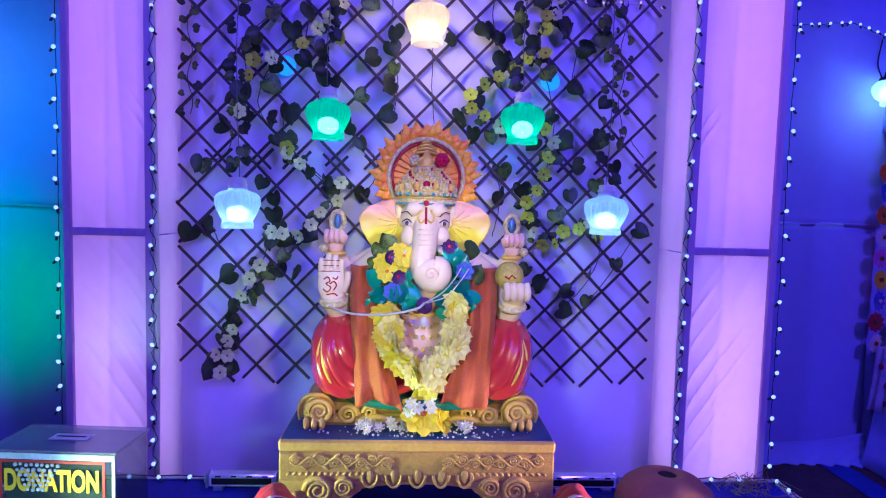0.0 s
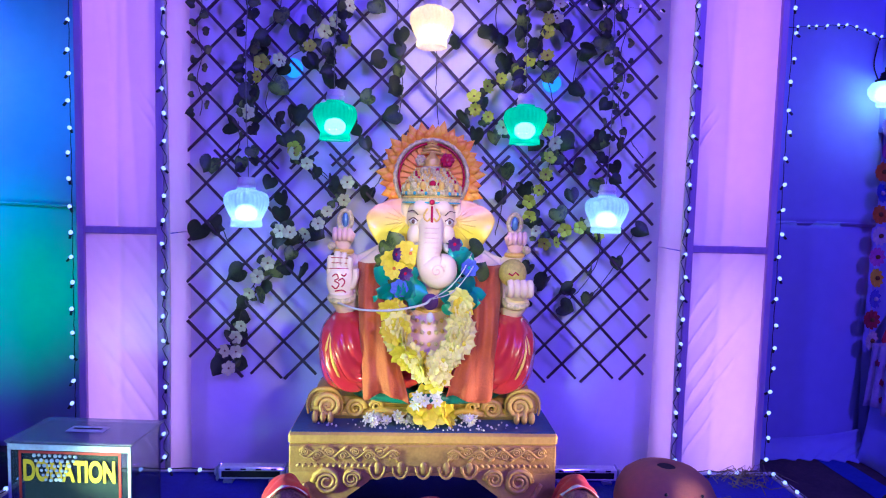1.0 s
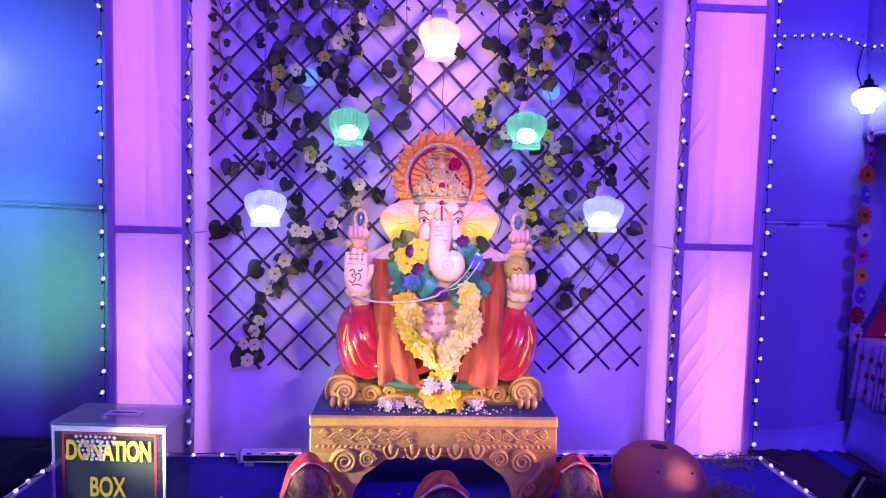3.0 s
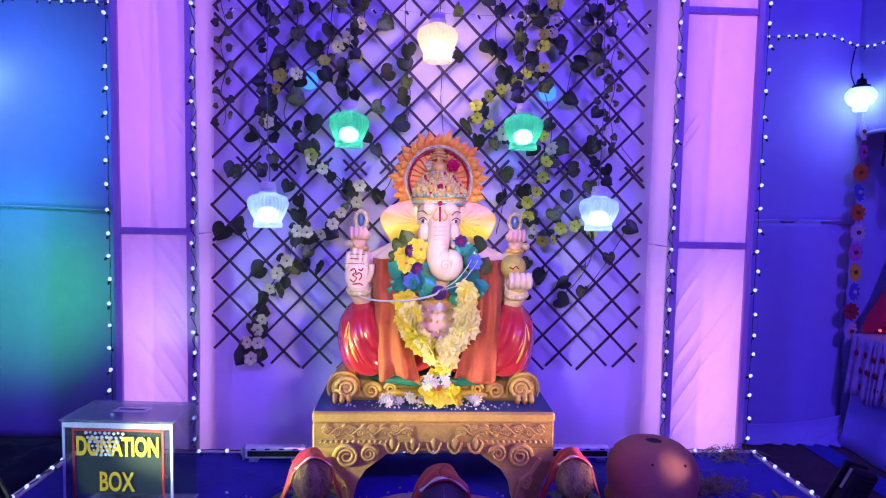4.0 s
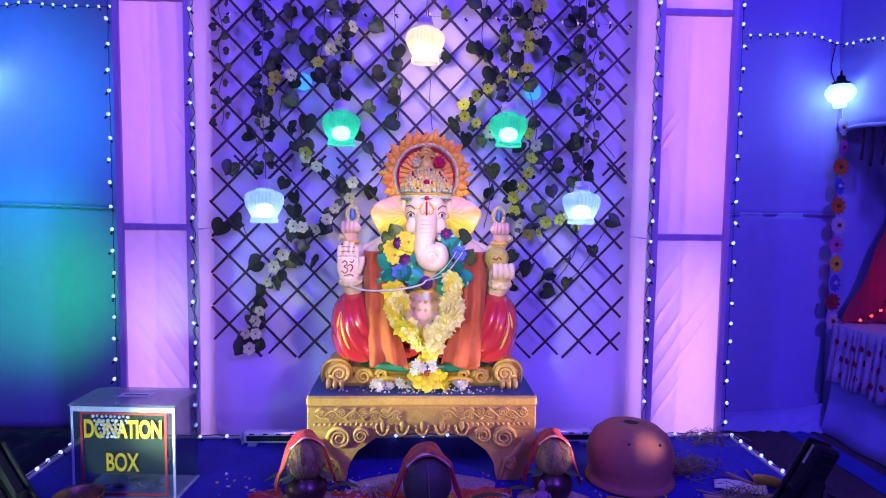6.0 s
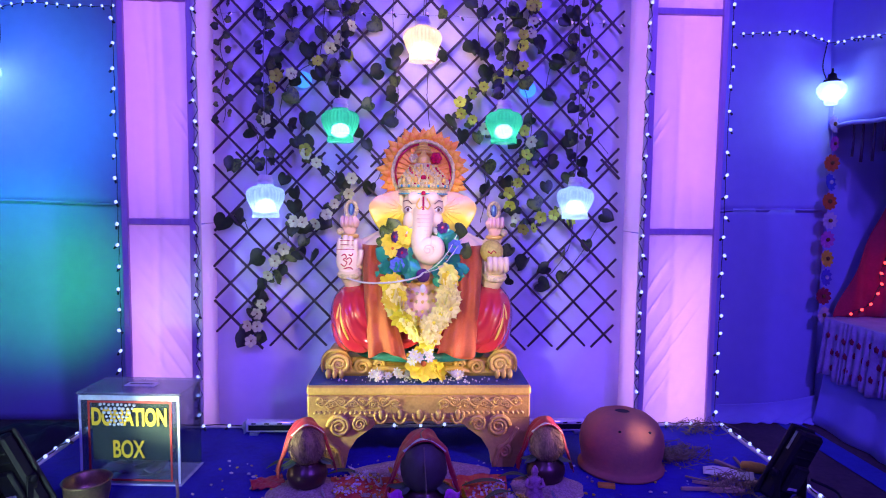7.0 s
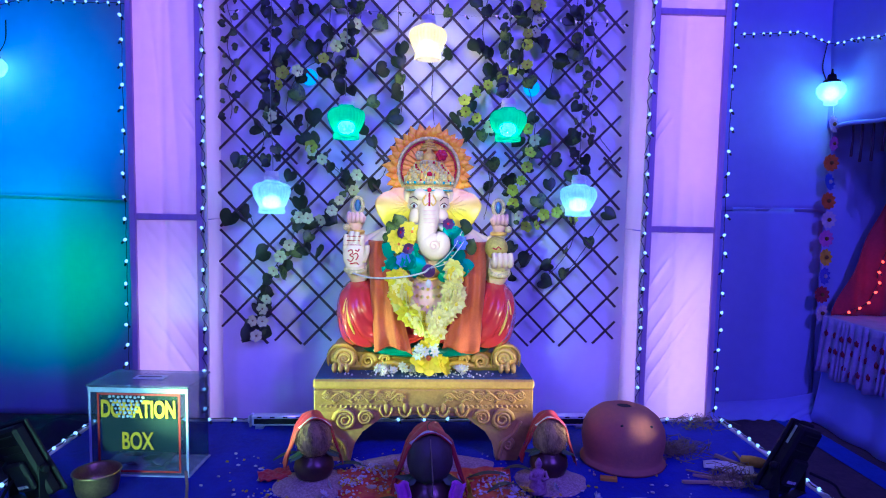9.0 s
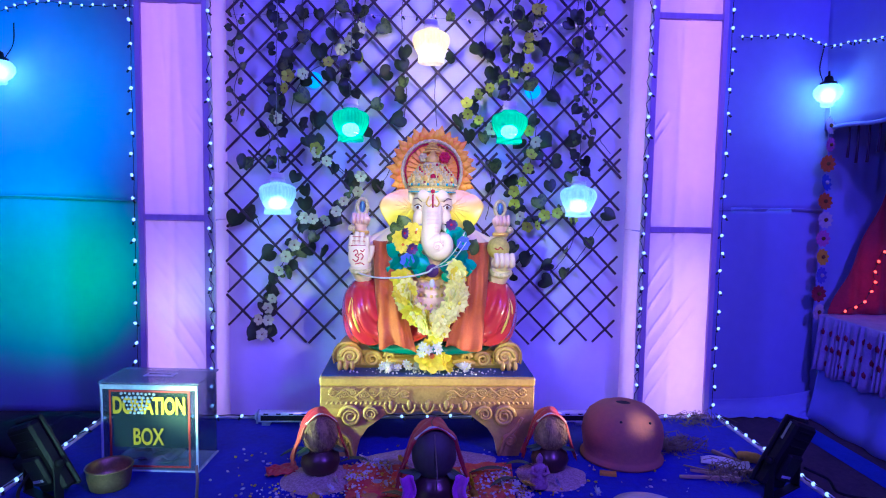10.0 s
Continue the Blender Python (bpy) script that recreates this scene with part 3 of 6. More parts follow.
def light_string(ctrl, gap, label, bulb=BULB, wob=0.004, group="light strings", r=0.0018, start=0.3):
    st = thing("light_string", label, "string lights", pose(0, 0, 0), group)
    fine = curve_pts(ctrl, 24)
    pts, dist, want = [], 0.0, gap * start
    spots = []
    for a, b in zip(fine, fine[1:]):
        step = (b - a).length
        while want <= dist + step and step > 0:
            spots.append(a.lerp(b, (want - dist) / step))
            want += gap * random.uniform(0.88, 1.12)
        dist += step
    n = max(8, int(dist / 0.025))
    for i in range(n + 1):
        k = i / n * (len(fine) - 1)
        j = min(int(k), len(fine) - 2)
        p = fine[j].lerp(fine[j + 1], k - j)
        pts.append(p + Vector((wob * math.sin(i * 1.9), -0.001, wob * 0.5 * math.cos(i * 1.3))))
    part("wire", Geo().tube(pts, r, 5), WIRE, st)
    for p in spots:
        q = p + Vector((random.uniform(-0.004, 0.004), -0.012, random.uniform(-0.003, 0.003)))
        o = part("bulb", bulb, None, st, "", pose(q.x, q.y, q.z, random.uniform(-50, 50), random.uniform(-50, 50)))
        part("socket", SOCKET, None, o, "", pose(0, 0.002, -0.007))
    return st


light_string([(-1.016, 1.795, FLOOR + 0.03), (-1.015, 1.795, 0.9), (-1.016, 1.795, 2.0)], 0.074, "string of small lit bulbs down a column edge", wob=0.0012, r=0.0012, group="column light strings")
light_string([(-0.748, 1.79, FLOOR + 0.03), (-0.747, 1.79, 0.9), (-0.745, 1.79, 2.0)], 0.074, "string of small lit bulbs twisted round a pipe", wob=0.010, r=0.0013, group="column light strings")
light_string([(0.822, 1.79, FLOOR + 0.03), (0.821, 1.79, 0.9), (0.822, 1.79, 2.0)], 0.074, "string of small lit bulbs twisted round a pipe", wob=0.010, r=0.0013, group="column light strings")
light_string([(1.121, 1.795, FLOOR + 0.03), (1.121, 1.795, 0.9), (1.121, 1.795, 2.0)], 0.074, "string of small lit bulbs down a column edge", wob=0.0012, r=0.0012, group="column light strings")
light_string([(1.14, 1.80, FLOOR + 0.012), (1.142, 1.5, FLOOR + 0.012), (1.14, 1.1, FLOOR + 0.012), (1.14, 0.76, FLOOR + 0.012)], 0.062, "string of lit bulbs along the stage edge")
light_string([(-1.13, 1.80, FLOOR + 0.012), (-1.128, 1.5, FLOOR + 0.012), (-1.13, 1.1, FLOOR + 0.012), (-1.13, 0.76, FLOOR + 0.012)], 0.062, "string of lit bulbs along the stage edge")
light_string([(-1.1, 1.785, FLOOR + 0.014), (-0.6, 1.783, FLOOR + 0.014), (-0.2, 1.787, FLOOR + 0.014), (0.3, 1.785, FLOOR + 0.014), (0.8, 1.785, FLOOR + 0.014), (1.1, 1.785, FLOOR + 0.014)], 0.093, "string of lit bulbs along the back of the stage")
light_string([(1.60, 2.65, 1.620), (1.76, 2.65, 1.632), (1.90, 2.65, 1.640), (1.985, 2.648, 1.612), (2.066, 2.64, 1.588), (2.07, 2.5, 1.571), (2.07, 2.285, 1.538), (2.07, 1.9, 1.52)], 0.045, "string of lit bulbs sagging along the tent cloth")
light_string([(-2.09, 2.3, 1.57), (-2.05, 2.62, 1.615), (-1.92, 2.65, 1.662), (-1.79, 2.65, 1.684), (-1.60, 2.65, 1.672), (-1.41, 2.65, 1.675), (-1.05, 2.65, 1.66)], 0.05, "string of lit bulbs sagging along the tent cloth")
light_string([(-0.76, 2.012, 1.47), (-0.3, 2.012, 1.485), (0.2, 2.012, 1.48), (0.81, 2.012, 1.465)], 0.062, "string of dim bulbs across the backdrop", bulb=Geo().ball((0, 0.009, 0), (0.0035, 0.003, 0.006), 0, 8, 6).mesh("small_bulb", glowing("dim lilac bulb", (0.75, 0.45, 1.0), 1.0)), r=0.0004)

# ---- pedestal ----
PX, PY, PZ = 0.027, 1.45, 0.222     # middle of the top's front edge


def spiral(cx, cz, r, turns, y, flip=1, n=26, start=0.0):
    return [(cx + flip * r * (1 - 0.8 * i / n) * math.cos(start + turns * 2 * math.pi * i / n), y, cz + r * (1 - 0.8 * i / n) * math.sin(start + turns * 2 * math.pi * i / n)) for i in range(n + 1)]


def pedestal():
    p = thing("pedestal", "carved sandstone-coloured pedestal with scroll legs and a dark top", "pedestal", pose(PX, PY, FLOOR))
    H = PZ - FLOOR
    part("top_slab", Geo().box(-0.340, 0.340, -0.001, 0.335, H - 0.030, H, 0.006).box(-0.335, 0.335, 0.006, 0.33, H - 0.001, H + 0.003, 0.002, 1), [STONE, STONE_DARK], p)
    fr = Geo().box(-0.338, 0.338, 0.002, 0.03, H - 0.105, H - 0.031, 0.004).box(-0.338, -0.31, 0.03, 0.33, H - 0.105, H - 0.031, 0.004).box(0.31, 0.338, 0.03, 0.33, H - 0.105, H - 0.031, 0.004)
    part("apron", fr, GROOVE_SHADE, p, "carved ground of the apron")
    lab = "raised scroll carving"
    for s in (-1, 1):
        # vine scroll of the upper band
        pts = [(s * (0.06 + 0.25 * i / 60), 0.0, H - 0.053 + 0.010 * math.sin(i * 0.42)) for i in range(61)]
        part("vine_carving", Geo().tube(pts, 0.0032, 6), STONE, p, lab)
        pts = [(s * (0.06 + 0.25 * i / 60), 0.001, H - 0.053 - 0.010 * math.sin(i * 0.42 + 0.5)) for i in range(61)]
        part("vine_carving", Geo().tube(pts, 0.0026, 6), STONE, p, lab)
        for k in range(8):
            c = s * (0.078 + 0.0315 * k)
            part("curl_carving", Geo().tube(spiral(c, H - 0.053 + (0.005 if k % 2 else -0.005), 0.012, 1.8, 0.0, s if k % 2 else -s), 0.0024, 5), STONE, p)
        for k in range(10):
            c = s * (0.068 + 0.026 * k)
            part("leaf_carving", Geo().ball((c, 0.001, H - 0.053 + (0.014 if k % 2 else -0.014)), (0.010, 0.004, 0.0045), 0, 8, 6, (0, s * (38 if k % 2 else -38), 0)), STONE, p)
        for k in range(13):
            part("bead_carving", Geo().ball((s * (0.132 + 0.0152 * k), 0.002, H - 0.084), (0.0066, 0.003, 0.0044), 0, 8, 6, (0, 40 * s, 0)), STONE, p)
        # curled bracket and scroll leg
        leg = Geo()
        ctrl = [(0.338, -0.10), (0.338, -0.16), (0.312, -0.20), (0.292, -0.257), (0.225, -0.257), (0.222, -0.235), (0.212, -0.20), (0.19, -0.165), (0.14, -0.128), (0.12, -0.10)]
        out = [(s * x, H + z) for x, z in ctrl]
        leg.outline(out if s < 0 else out[::-1], 0.004, 0.05)
        part("leg", leg, STONE, p)
        part("leg", Geo().outline(out if s < 0 else out[::-1], 0.27, 0.32), STONE, p)
        part("volute", Geo().tube(spiral(s * 0.242, H - 0.125, 0.034, 2.4, 0.0, s), [0.008 - 0.004 * i / 26 for i in range(27)], 6), STONE, p, "spiral volute")
        part("volute", Geo().tube(spiral(s * 0.180, H - 0.118, 0.024, 2.2, 0.0, -s), [0.006 - 0.003 * i / 26 for i in range(27)], 6), STONE, p, "spiral volute")
        part("volute", Geo().tube(spiral(s * 0.262, H - 0.205, 0.022, 1.8, 0.0, -s), [0.006 - 0.003 * i / 26 for i in range(27)], 6), STONE, p, "spiral volute")
        part("leg_ridge", Geo().tube(curve_pts([(s * 0.30, -0.002, H - 0.13), (s * 0.275, -0.003, H - 0.17), (s * 0.245, -0.003, H - 0.20), (s * 0.232, -0.002, H - 0.25)], 8), 0.006, 6), STONE, p)
    arch = [(0.15 * math.cos(a), H - 0.132 + 0.020 * math.sin(a)) for a in [math.pi * i / 16 for i in range(17)]]
    band = Geo().outline([(-0.15, H - 0.098), (0.15, H - 0.098)] + [(x, z) for x, z in arch], 0.007, 0.026)
    part("arch_band", band, STONE, p)
    for k in range(5):
        c = -0.116 + 0.058 * k
        u = [(c + 0.019 * math.cos(a), 0.0, H - 0.086 + 0.03 * math.sin(a)) for a in [math.pi + math.pi * i / 12 for i in range(13)]]
        part("egg_carving", Geo().tube(u, 0.004, 6).ball((c, 0.002, H - 0.091), (0.010, 0.005, 0.017), 0, 10, 7), STONE, p)
    # scrolled seat block under the statue
    seat = Geo()
    seat.box(-0.285, 0.285, 0.085, 0.31, H + 0.003, H + 0.035, 0.012)
    seat.box(-0.255, 0.255, 0.10, 0.29, H + 0.03, H + 0.058, 0.012)
    part("seat_block", seat, STONE, p)
    for s in (-1, 1):
        part("seat_scroll", Geo().ball((s * 0.262, 0.115, H + 0.043), (0.042, 0.05, 0.042), 0, 18, 12).ball((s * 0.262, 0.22, H + 0.043), (0.042, 0.07, 0.042), 0, 16, 10), STONE, p, "rounded lion-paw scroll")
        part("seat_curl", Geo().tube(spiral(s * 0.25, H + 0.048, 0.033, 2.0, 0.066, s), [0.008 - 0.004 * i / 26 for i in range(27)], 6), STONE, p)
        part("seat_curl", Geo().tube(spiral(s * 0.180, H + 0.036, 0.026, 1.9, 0.082, -s), [0.008 - 0.004 * i / 26 for i in range(27)], 6), STONE, p)
        for k in range(5):
            rib = []
            for i in range(13):
                a = math.radians(205 - 19 * i)
                r = 0.046 - 0.0055 * k
                rib.append((s * (0.262 + r * math.cos(a)), 0.068 + 0.010 * k * (1 if k < 2 else 0.4) + 0.06 * abs(math.cos(a)) * 0.3, H + 0.040 + (r + 0.006) * math.sin(a)))
            part("seat_leaf", Geo().tube(rib, [0.0025 + 0.0035 * math.sin(math.pi * i / 12) for i in range(13)], 7), STONE, p)
        part("seat_curl", Geo().tube(spiral(s * 0.125, H + 0.042, 0.018, 1.7, 0.082, s), [0.006 - 0.003 * i / 26 for i in range(27)], 6), STONE, p)
        for k in range(3):
            part("paw_toe", Geo().ball((s * (0.244 + 0.020 * k), 0.066, H + 0.018), (0.009, 0.012, 0.017), 0, 10, 8), STONE, p)
        part("seat_wave", Geo().tube(curve_pts([(s * 0.155, 0.084, H + 0.02), (s * 0.11, 0.08, H + 0.032), (s * 0.06, 0.08, H + 0.024), (s * 0.01, 0.08, H + 0.03)], 8), 0.009, 8), STONE, p)
    return p


pedestal()


# ---- the seated elephant-headed statue, one plain mesh ----
def statue():
    g = Geo()
    SK, PK, YE, RD, GO, SI, HR, HP, ST, IN, WH, BL, GR, LA, SH, TQ = range(16)
    # seat cushion
    g.lathe([(0.0, 0.055), (0.20, 0.055), (0.215, 0.068), (0.20, 0.082), (0.0, 0.084)], 40, GR, squash=0.5)
    # folded legs in the red dhoti, with draped folds
    for s in (-1, 1):
        def folds(p, s=s):
            x, d = p.x * s, math.hypot(p.x * s + 1.0, p.z - 0.7)
            f = math.sin(d * 15 + 0.8 * math.sin(p.z * 3)) * max(0.0, -p.y + 0.15) * min(1.0, 1.6 * (1.02 - p.z)) * (0.6 + 0.4 * (x < 0.7))
            w = 1 + (0.30 * p.z * p.z if p.z < 0 else 0.10 * p.z)
            p = Vector((p.x * w, p.y * w, p.z))
            return p * (1 + 0.055 * f) + Vector((0, 0, -0.10 * max(0, abs(p.x) - 0.5)))
        g.ball((s * 0.205, -0.03, 0.185), (0.083, 0.118, 0.112), RD, 72, 48, (0, s * 5, 0), bend=folds)
        # fold ridges; the two gold ones paint in the bright highlights on the folds
        for k, (eu, ev) in enumerate(((0.62, -0.30), (0.38, -0.48), (0.10, -0.62), (-0.18, -0.66), (-0.42, -0.50), (0.78, 0.02))):
            ridge = []
            for i in range(13):
                t = i / 12
                u = 0.46 + (eu - 0.46) * t ** 1.5 + 0.10 * math.sin(math.pi * t)
                v = 0.66 + (ev - 0.66) * t
                w = math.sqrt(max(0.02, 1 - u * u - v * v))
                ridge.append((s * (0.205 + 0.083 * u), -0.03 - 0.119 * w, 0.185 + 0.112 * v))
            g.tube(ridge, [0.0008 + 0.0042 * math.sin(math.pi * i / 12) for i in range(13)], 7, GO if k in (0, 2) else RD)
        g.ball((s * 0.12, -0.03, 0.130), (0.13, 0.11, 0.055), RD, 28, 14)
    # belly, chest, shoulders
    g.ball((0, -0.01, 0.225), (0.145, 0.115, 0.135), PK, 28, 18)
    for k, (bz, bn, br) in enumerate(((0.300, 9, 0.048), (0.275, 11, 0.062), (0.245, 9, 0.052))):
        for i in range(bn):
            a = math.pi * (i + 0.5) / bn
            g.ball((br * math.cos(a), -0.118 - 0.008 * math.sin(a), bz - 0.026 * math.sin(a)), (0.0052, 0.0045, 0.0056), (GO, SI)[(i + k) % 2], 8, 6)
    g.ball((0, -0.015, 0.355), (0.125, 0.10, 0.10), PK, 24, 14)
    g.ball((0, 0.05, 0.36), (0.165, 0.075, 0.125), RD, 24, 14)
    # upper arms, all four
    for s in (-1, 1):
        g.tube(curve_pts([(s * 0.125, 0.03, 0.42), (s * 0.185, 0.0, 0.37), (s * 0.215, -0.04, 0.315)], 8), 0.036, 12, SK)
        g.tube(curve_pts([(s * 0.12, 0.06, 0.43), (s * 0.20, 0.05, 0.40), (s * 0.235, 0.03, 0.43), (s * 0.232, 0.02, 0.452)], 8), [0.034 - 0.0006 * i for i in range(25)], 12, SK)
        # raised back hand with curled fingers
        g.ball((s * 0.233, 0.0, 0.472), (0.024, 0.018, 0.030), PK, 16, 10)
        for k in range(4):
            x = s * (0.214 + 0.013 * k)
            g.tube(curve_pts([(x, 0.0, 0.488), (x, -0.02, 0.500), (x, -0.028, 0.485), (x, -0.018, 0.473)], 5), 0.0068, 8, PK)
        g.tube([(s * 0.212, -0.012, 0.470), (s * 0.205, -0.022, 0.487), (s * 0.214, -0.028, 0.496)], 0.007, 8, PK)
        g.lathe([(0.026, -0.006), (0.029, 0.0), (0.026, 0.006)], 18, GO, pose(s * 0.233, 0.012, 0.44))
        # emblem held upright: a loop with a blue blade inside
        lp = [(s * 0.226 + 0.017 * math.cos(a), -0.02, 0.525 + 0.026 * math.sin(a)) for a in [2 * math.pi * i / 22 for i in range(23)]]
        g.tube(lp, 0.0062, 8, SI)
        g.ball((s * 0.226, -0.02, 0.526), (0.0085, 0.005, 0.019), BL, 12, 8)
        # bracelets and a jewel beside the wrist
        g.ball((s * 0.262, -0.01, 0.455), 0.012, SI, 10, 8)
    # blessing hand: palm to the front, fingers up
    g.tube(curve_pts([(-0.215, -0.05, 0.30), (-0.225, -0.07, 0.325), (-0.228, -0.08, 0.35)], 6), 0.031, 14, SK)
    g.ball((-0.229, -0.088, 0.372), (0.036, 0.017, 0.048), SK, 20, 14)
    for k in range(4):
        x = -0.256 + 0.0165 * k
        top = (0.437, 0.448, 0.445, 0.434)[k]
        g.tube(curve_pts([(x, -0.086, 0.39), (x * 0.99 - 0.001, -0.092, 0.42), (x * 0.985, -0.090, top)], 6), [0.0088] * 10 + [0.0085, 0.008, 0.006], 10, SK)
    g.tube(curve_pts([(-0.20, -0.09, 0.355), (-0.190, -0.098, 0.382), (-0.189, -0.098, 0.405)], 6), 0.0085, 10, SK)
    g.lathe([(0.034, -0.008), (0.038, 0.0), (0.034, 0.008)], 20, SI, pose(-0.226, -0.075, 0.328, 15))
    # painted sign on the palm
    for pts in ([(-0.247, 0.385), (-0.237, 0.391), (-0.232, 0.381), (-0.241, 0.374), (-0.230, 0.366), (-0.238, 0.354), (-0.249, 0.361)], [(-0.232, 0.374), (-0.222, 0.380), (-0.216, 0.371), (-0.223, 0.359)], [(-0.225, 0.390), (-0.217, 0.386), (-0.212, 0.393)], [(-0.240, 0.347), (-0.222, 0.350), (-0.213, 0.344)]):
        g.tube(curve_pts([(x, -0.1062 + 5.5 * (x + 0.229) ** 2 + 3 * (z - 0.372) ** 2, z) for x, z in pts], 5), 0.0018, 5, ST)
    for z in (0.404, 0.418, 0.431):
        g.tube([(-0.262, -0.0955, z), (-0.245, -0.1005, z + 0.001), (-0.228, -0.1005, z + 0.001), (-0.206, -0.0965, z)], 0.0011, 4, ST)
    # giving hand with the round sweet
    g.tube(curve_pts([(0.215, -0.05, 0.295), (0.225, -0.07, 0.315), (0.228, -0.085, 0.335)], 6), 0.031, 14, SK)
    g.ball((0.228, -0.095, 0.355), (0.036, 0.026, 0.026), SK, 18, 12)
    for k in range(4):
        x = 0.204 + 0.0165 * k
        g.tube(curve_pts([(x, -0.105, 0.345), (x, -0.128, 0.352), (x - 0.001, -0.135, 0.370), (x - 0.002, -0.124, 0.384)], 6), 0.0088, 10, SK)
    g.ball((0.212, -0.095, 0.402), 0.036, LA, 24, 16)
    g.lathe([(0.034, -0.008), (0.038, 0.0), (0.034, 0.008)], 20, SI, pose(0.225, -0.075, 0.322, 15))
    g.tube([(0.196, -0.131, 0.404), (0.206, -0.134, 0.399), (0.213, -0.134, 0.408), (0.222, -0.133, 0.400)], 0.0022, 5, ST)
    # head: brow, cheeks and trunk
    g.ball((0, -0.045, 0.540), (0.064, 0.066, 0.062), SK, 30, 20)
    g.ball((0, -0.06, 0.505), (0.052, 0.055, 0.055), SK, 26, 16)
    for s in (-1, 1):
        g.ball((s * 0.037, -0.078, 0.492), (0.025, 0.030, 0.032), SK, 18, 12)
        g.ball((s * 0.026, -0.095, 0.563), (0.024, 0.020, 0.020), SK, 16, 10)
    trunk = curve_pts([(0, -0.080, 0.535), (0, -0.108, 0.505), (-0.003, -0.132, 0.468), (-0.008, -0.146, 0.435), (0.0, -0.152, 0.402), (0.022, -0.156, 0.390), (0.040, -0.158, 0.405), (0.038, -0.160, 0.428), (0.020, -0.162, 0.434)], 7)
    n = len(trunk)
    g.tube(trunk, [0.033 - 0.007 * min(1, i / (n * 0.55)) - 0.006 * max(0, (i / n - 0.55) / 0.45) for i in range(n)], 18, SK)
    g.ball((0.010, -0.160, 0.412), (0.040, 0.024, 0.037), SK, 24, 16)
    g.tube([(0.014 + 0.017 * (1 - t / 24) * math.cos(t * 0.42), -0.184, 0.412 + 0.017 * (1 - t / 24) * math.sin(t * 0.42)) for t in range(22)], 0.0016, 5, PK)
    g.ball((0.018, -0.150, 0.437), (0.026, 0.024, 0.010), SI, 16, 10)
    for k in range(7):
        z = 0.515 - 0.012 * k
        y = -0.153 - 0.028 * min(1, k / 6) * 0.5
        g.tube([(x, y + 9 * x * x - 0.001, z) for x in (-0.018, -0.009, 0, 0.009, 0.018)], 0.0009, 4, PK)
    # mouth corners, tusks
    g.tube(curve_pts([(-0.032, -0.105, 0.468), (-0.044, -0.125, 0.458), (-0.052, -0.142, 0.462)], 6), [0.0095 - 0.0003 * i for i in range(13)], 10, WH)
    g.tube([(0.032, -0.105, 0.468), (0.042, -0.12, 0.461), (0.044, -0.127, 0.461)], [0.0095, 0.009, 0.007], 10, WH)
    # eyes, brows, forehead mark
    for s in (-1, 1):
        g.ball((s * 0.046, -0.091, 0.528), (0.0115, 0.007, 0.0075), WH, 14, 8, (0, -s * 4, s * 28))
        g.ball((s * 0.046, -0.0965, 0.528), (0.0052, 0.004, 0.0056), IN, 10, 7)
        g.tube(curve_pts([(s * 0.034, -0.1005, 0.530), (s * 0.046, -0.099, 0.538), (s * 0.058, -0.085, 0.531)], 5), 0.0016, 5, IN)
        g.tube(curve_pts([(s * 0.034, -0.109, 0.545), (s * 0.046, -0.104, 0.556), (s * 0.060, -0.087, 0.553)], 5), 0.0014, 5, IN)
        g.tube(curve_pts([(s * 0.004, -0.128, 0.538), (s * 0.012, -0.125, 0.531), (s * 0.020, -0.121, 0.543), (s * 0.011, -0.119, 0.562)], 5), 0.0027, 5, GO)
    g.tube([(0, -0.130, 0.528), (0, -0.120, 0.545), (0, -0.115, 0.568)], 0.0030, 6, ST)
    g.ball((0, -0.112, 0.578), (0.007, 0.006, 0.007), ST, 10, 8)
    # ears, wide fans with folds
    for s in (-1, 1):
        def ear(u, v, s=s):
            a = radians(-96 + 196 * (u if s > 0 else 1 - u))
            r = (0.100 + 0.020 * math.cos(a - 0.25) - 0.030 * math.sin(a) ** 2 * (a > 0)) * (1 + 0.03 * math.sin(6 * a + 1))
            t = 0.12 + 0.88 * v
            wave = 0.006 * math.sin(9 * a + 2 * v) * v * v
            return (s * (0.054 + r * t * math.cos(a) * 0.96), -0.030 + 0.034 * t * t - 0.020 * t ** 5 + wave, 0.528 + r * t * math.sin(a) * (0.70 if a > 0 else 0.95))
        g.sheet(ear, 48, 16, YE, thick=0.007)
        for k in range(6):
            a = radians(-52 + 20 * k)
            g.tube([(s * (0.060 + r * math.cos(a)), -0.036 + 2.2 * r * r, 0.528 + r * math.sin(a) * (0.74 if a > 0 else 0.95)) for r in (0.010, 0.028, 0.046, 0.062)], [0.004, 0.0032, 0.0022, 0.0008], 6, YE)
        g.ball((s * 0.066, -0.02, 0.55), (0.016, 0.018, 0.05), SK, 16, 10)
    # crown
    g.lathe([(0.070, 0.572), (0.0745, 0.578), (0.0745, 0.588), (0.070, 0.594)], 40, SI, pose(0, -0.035, 0, 0), squash=0.95)
    g.lathe([(0.071, 0.592), (0.076, 0.602), (0.073, 0.612), (0.068, 0.616)], 40, SI, pose(0, -0.035, 0), squash=0.95)
    g.lathe([(0.068, 0.606), (0.066, 0.622), (0.057, 0.638), (0.044, 0.651), (0.034, 0.664), (0.022, 0.672)], 40, SI, pose(0, -0.035, 0), rib=10, depth=0.03)
    g.lathe([(0.020, 0.670), (0.024, 0.674), (0.019, 0.680), (0.022, 0.686), (0.016, 0.693), (0.010, 0.700), (0.006, 0.708), (0.0, 0.712)], 28, GO, pose(0, -0.035, 0))
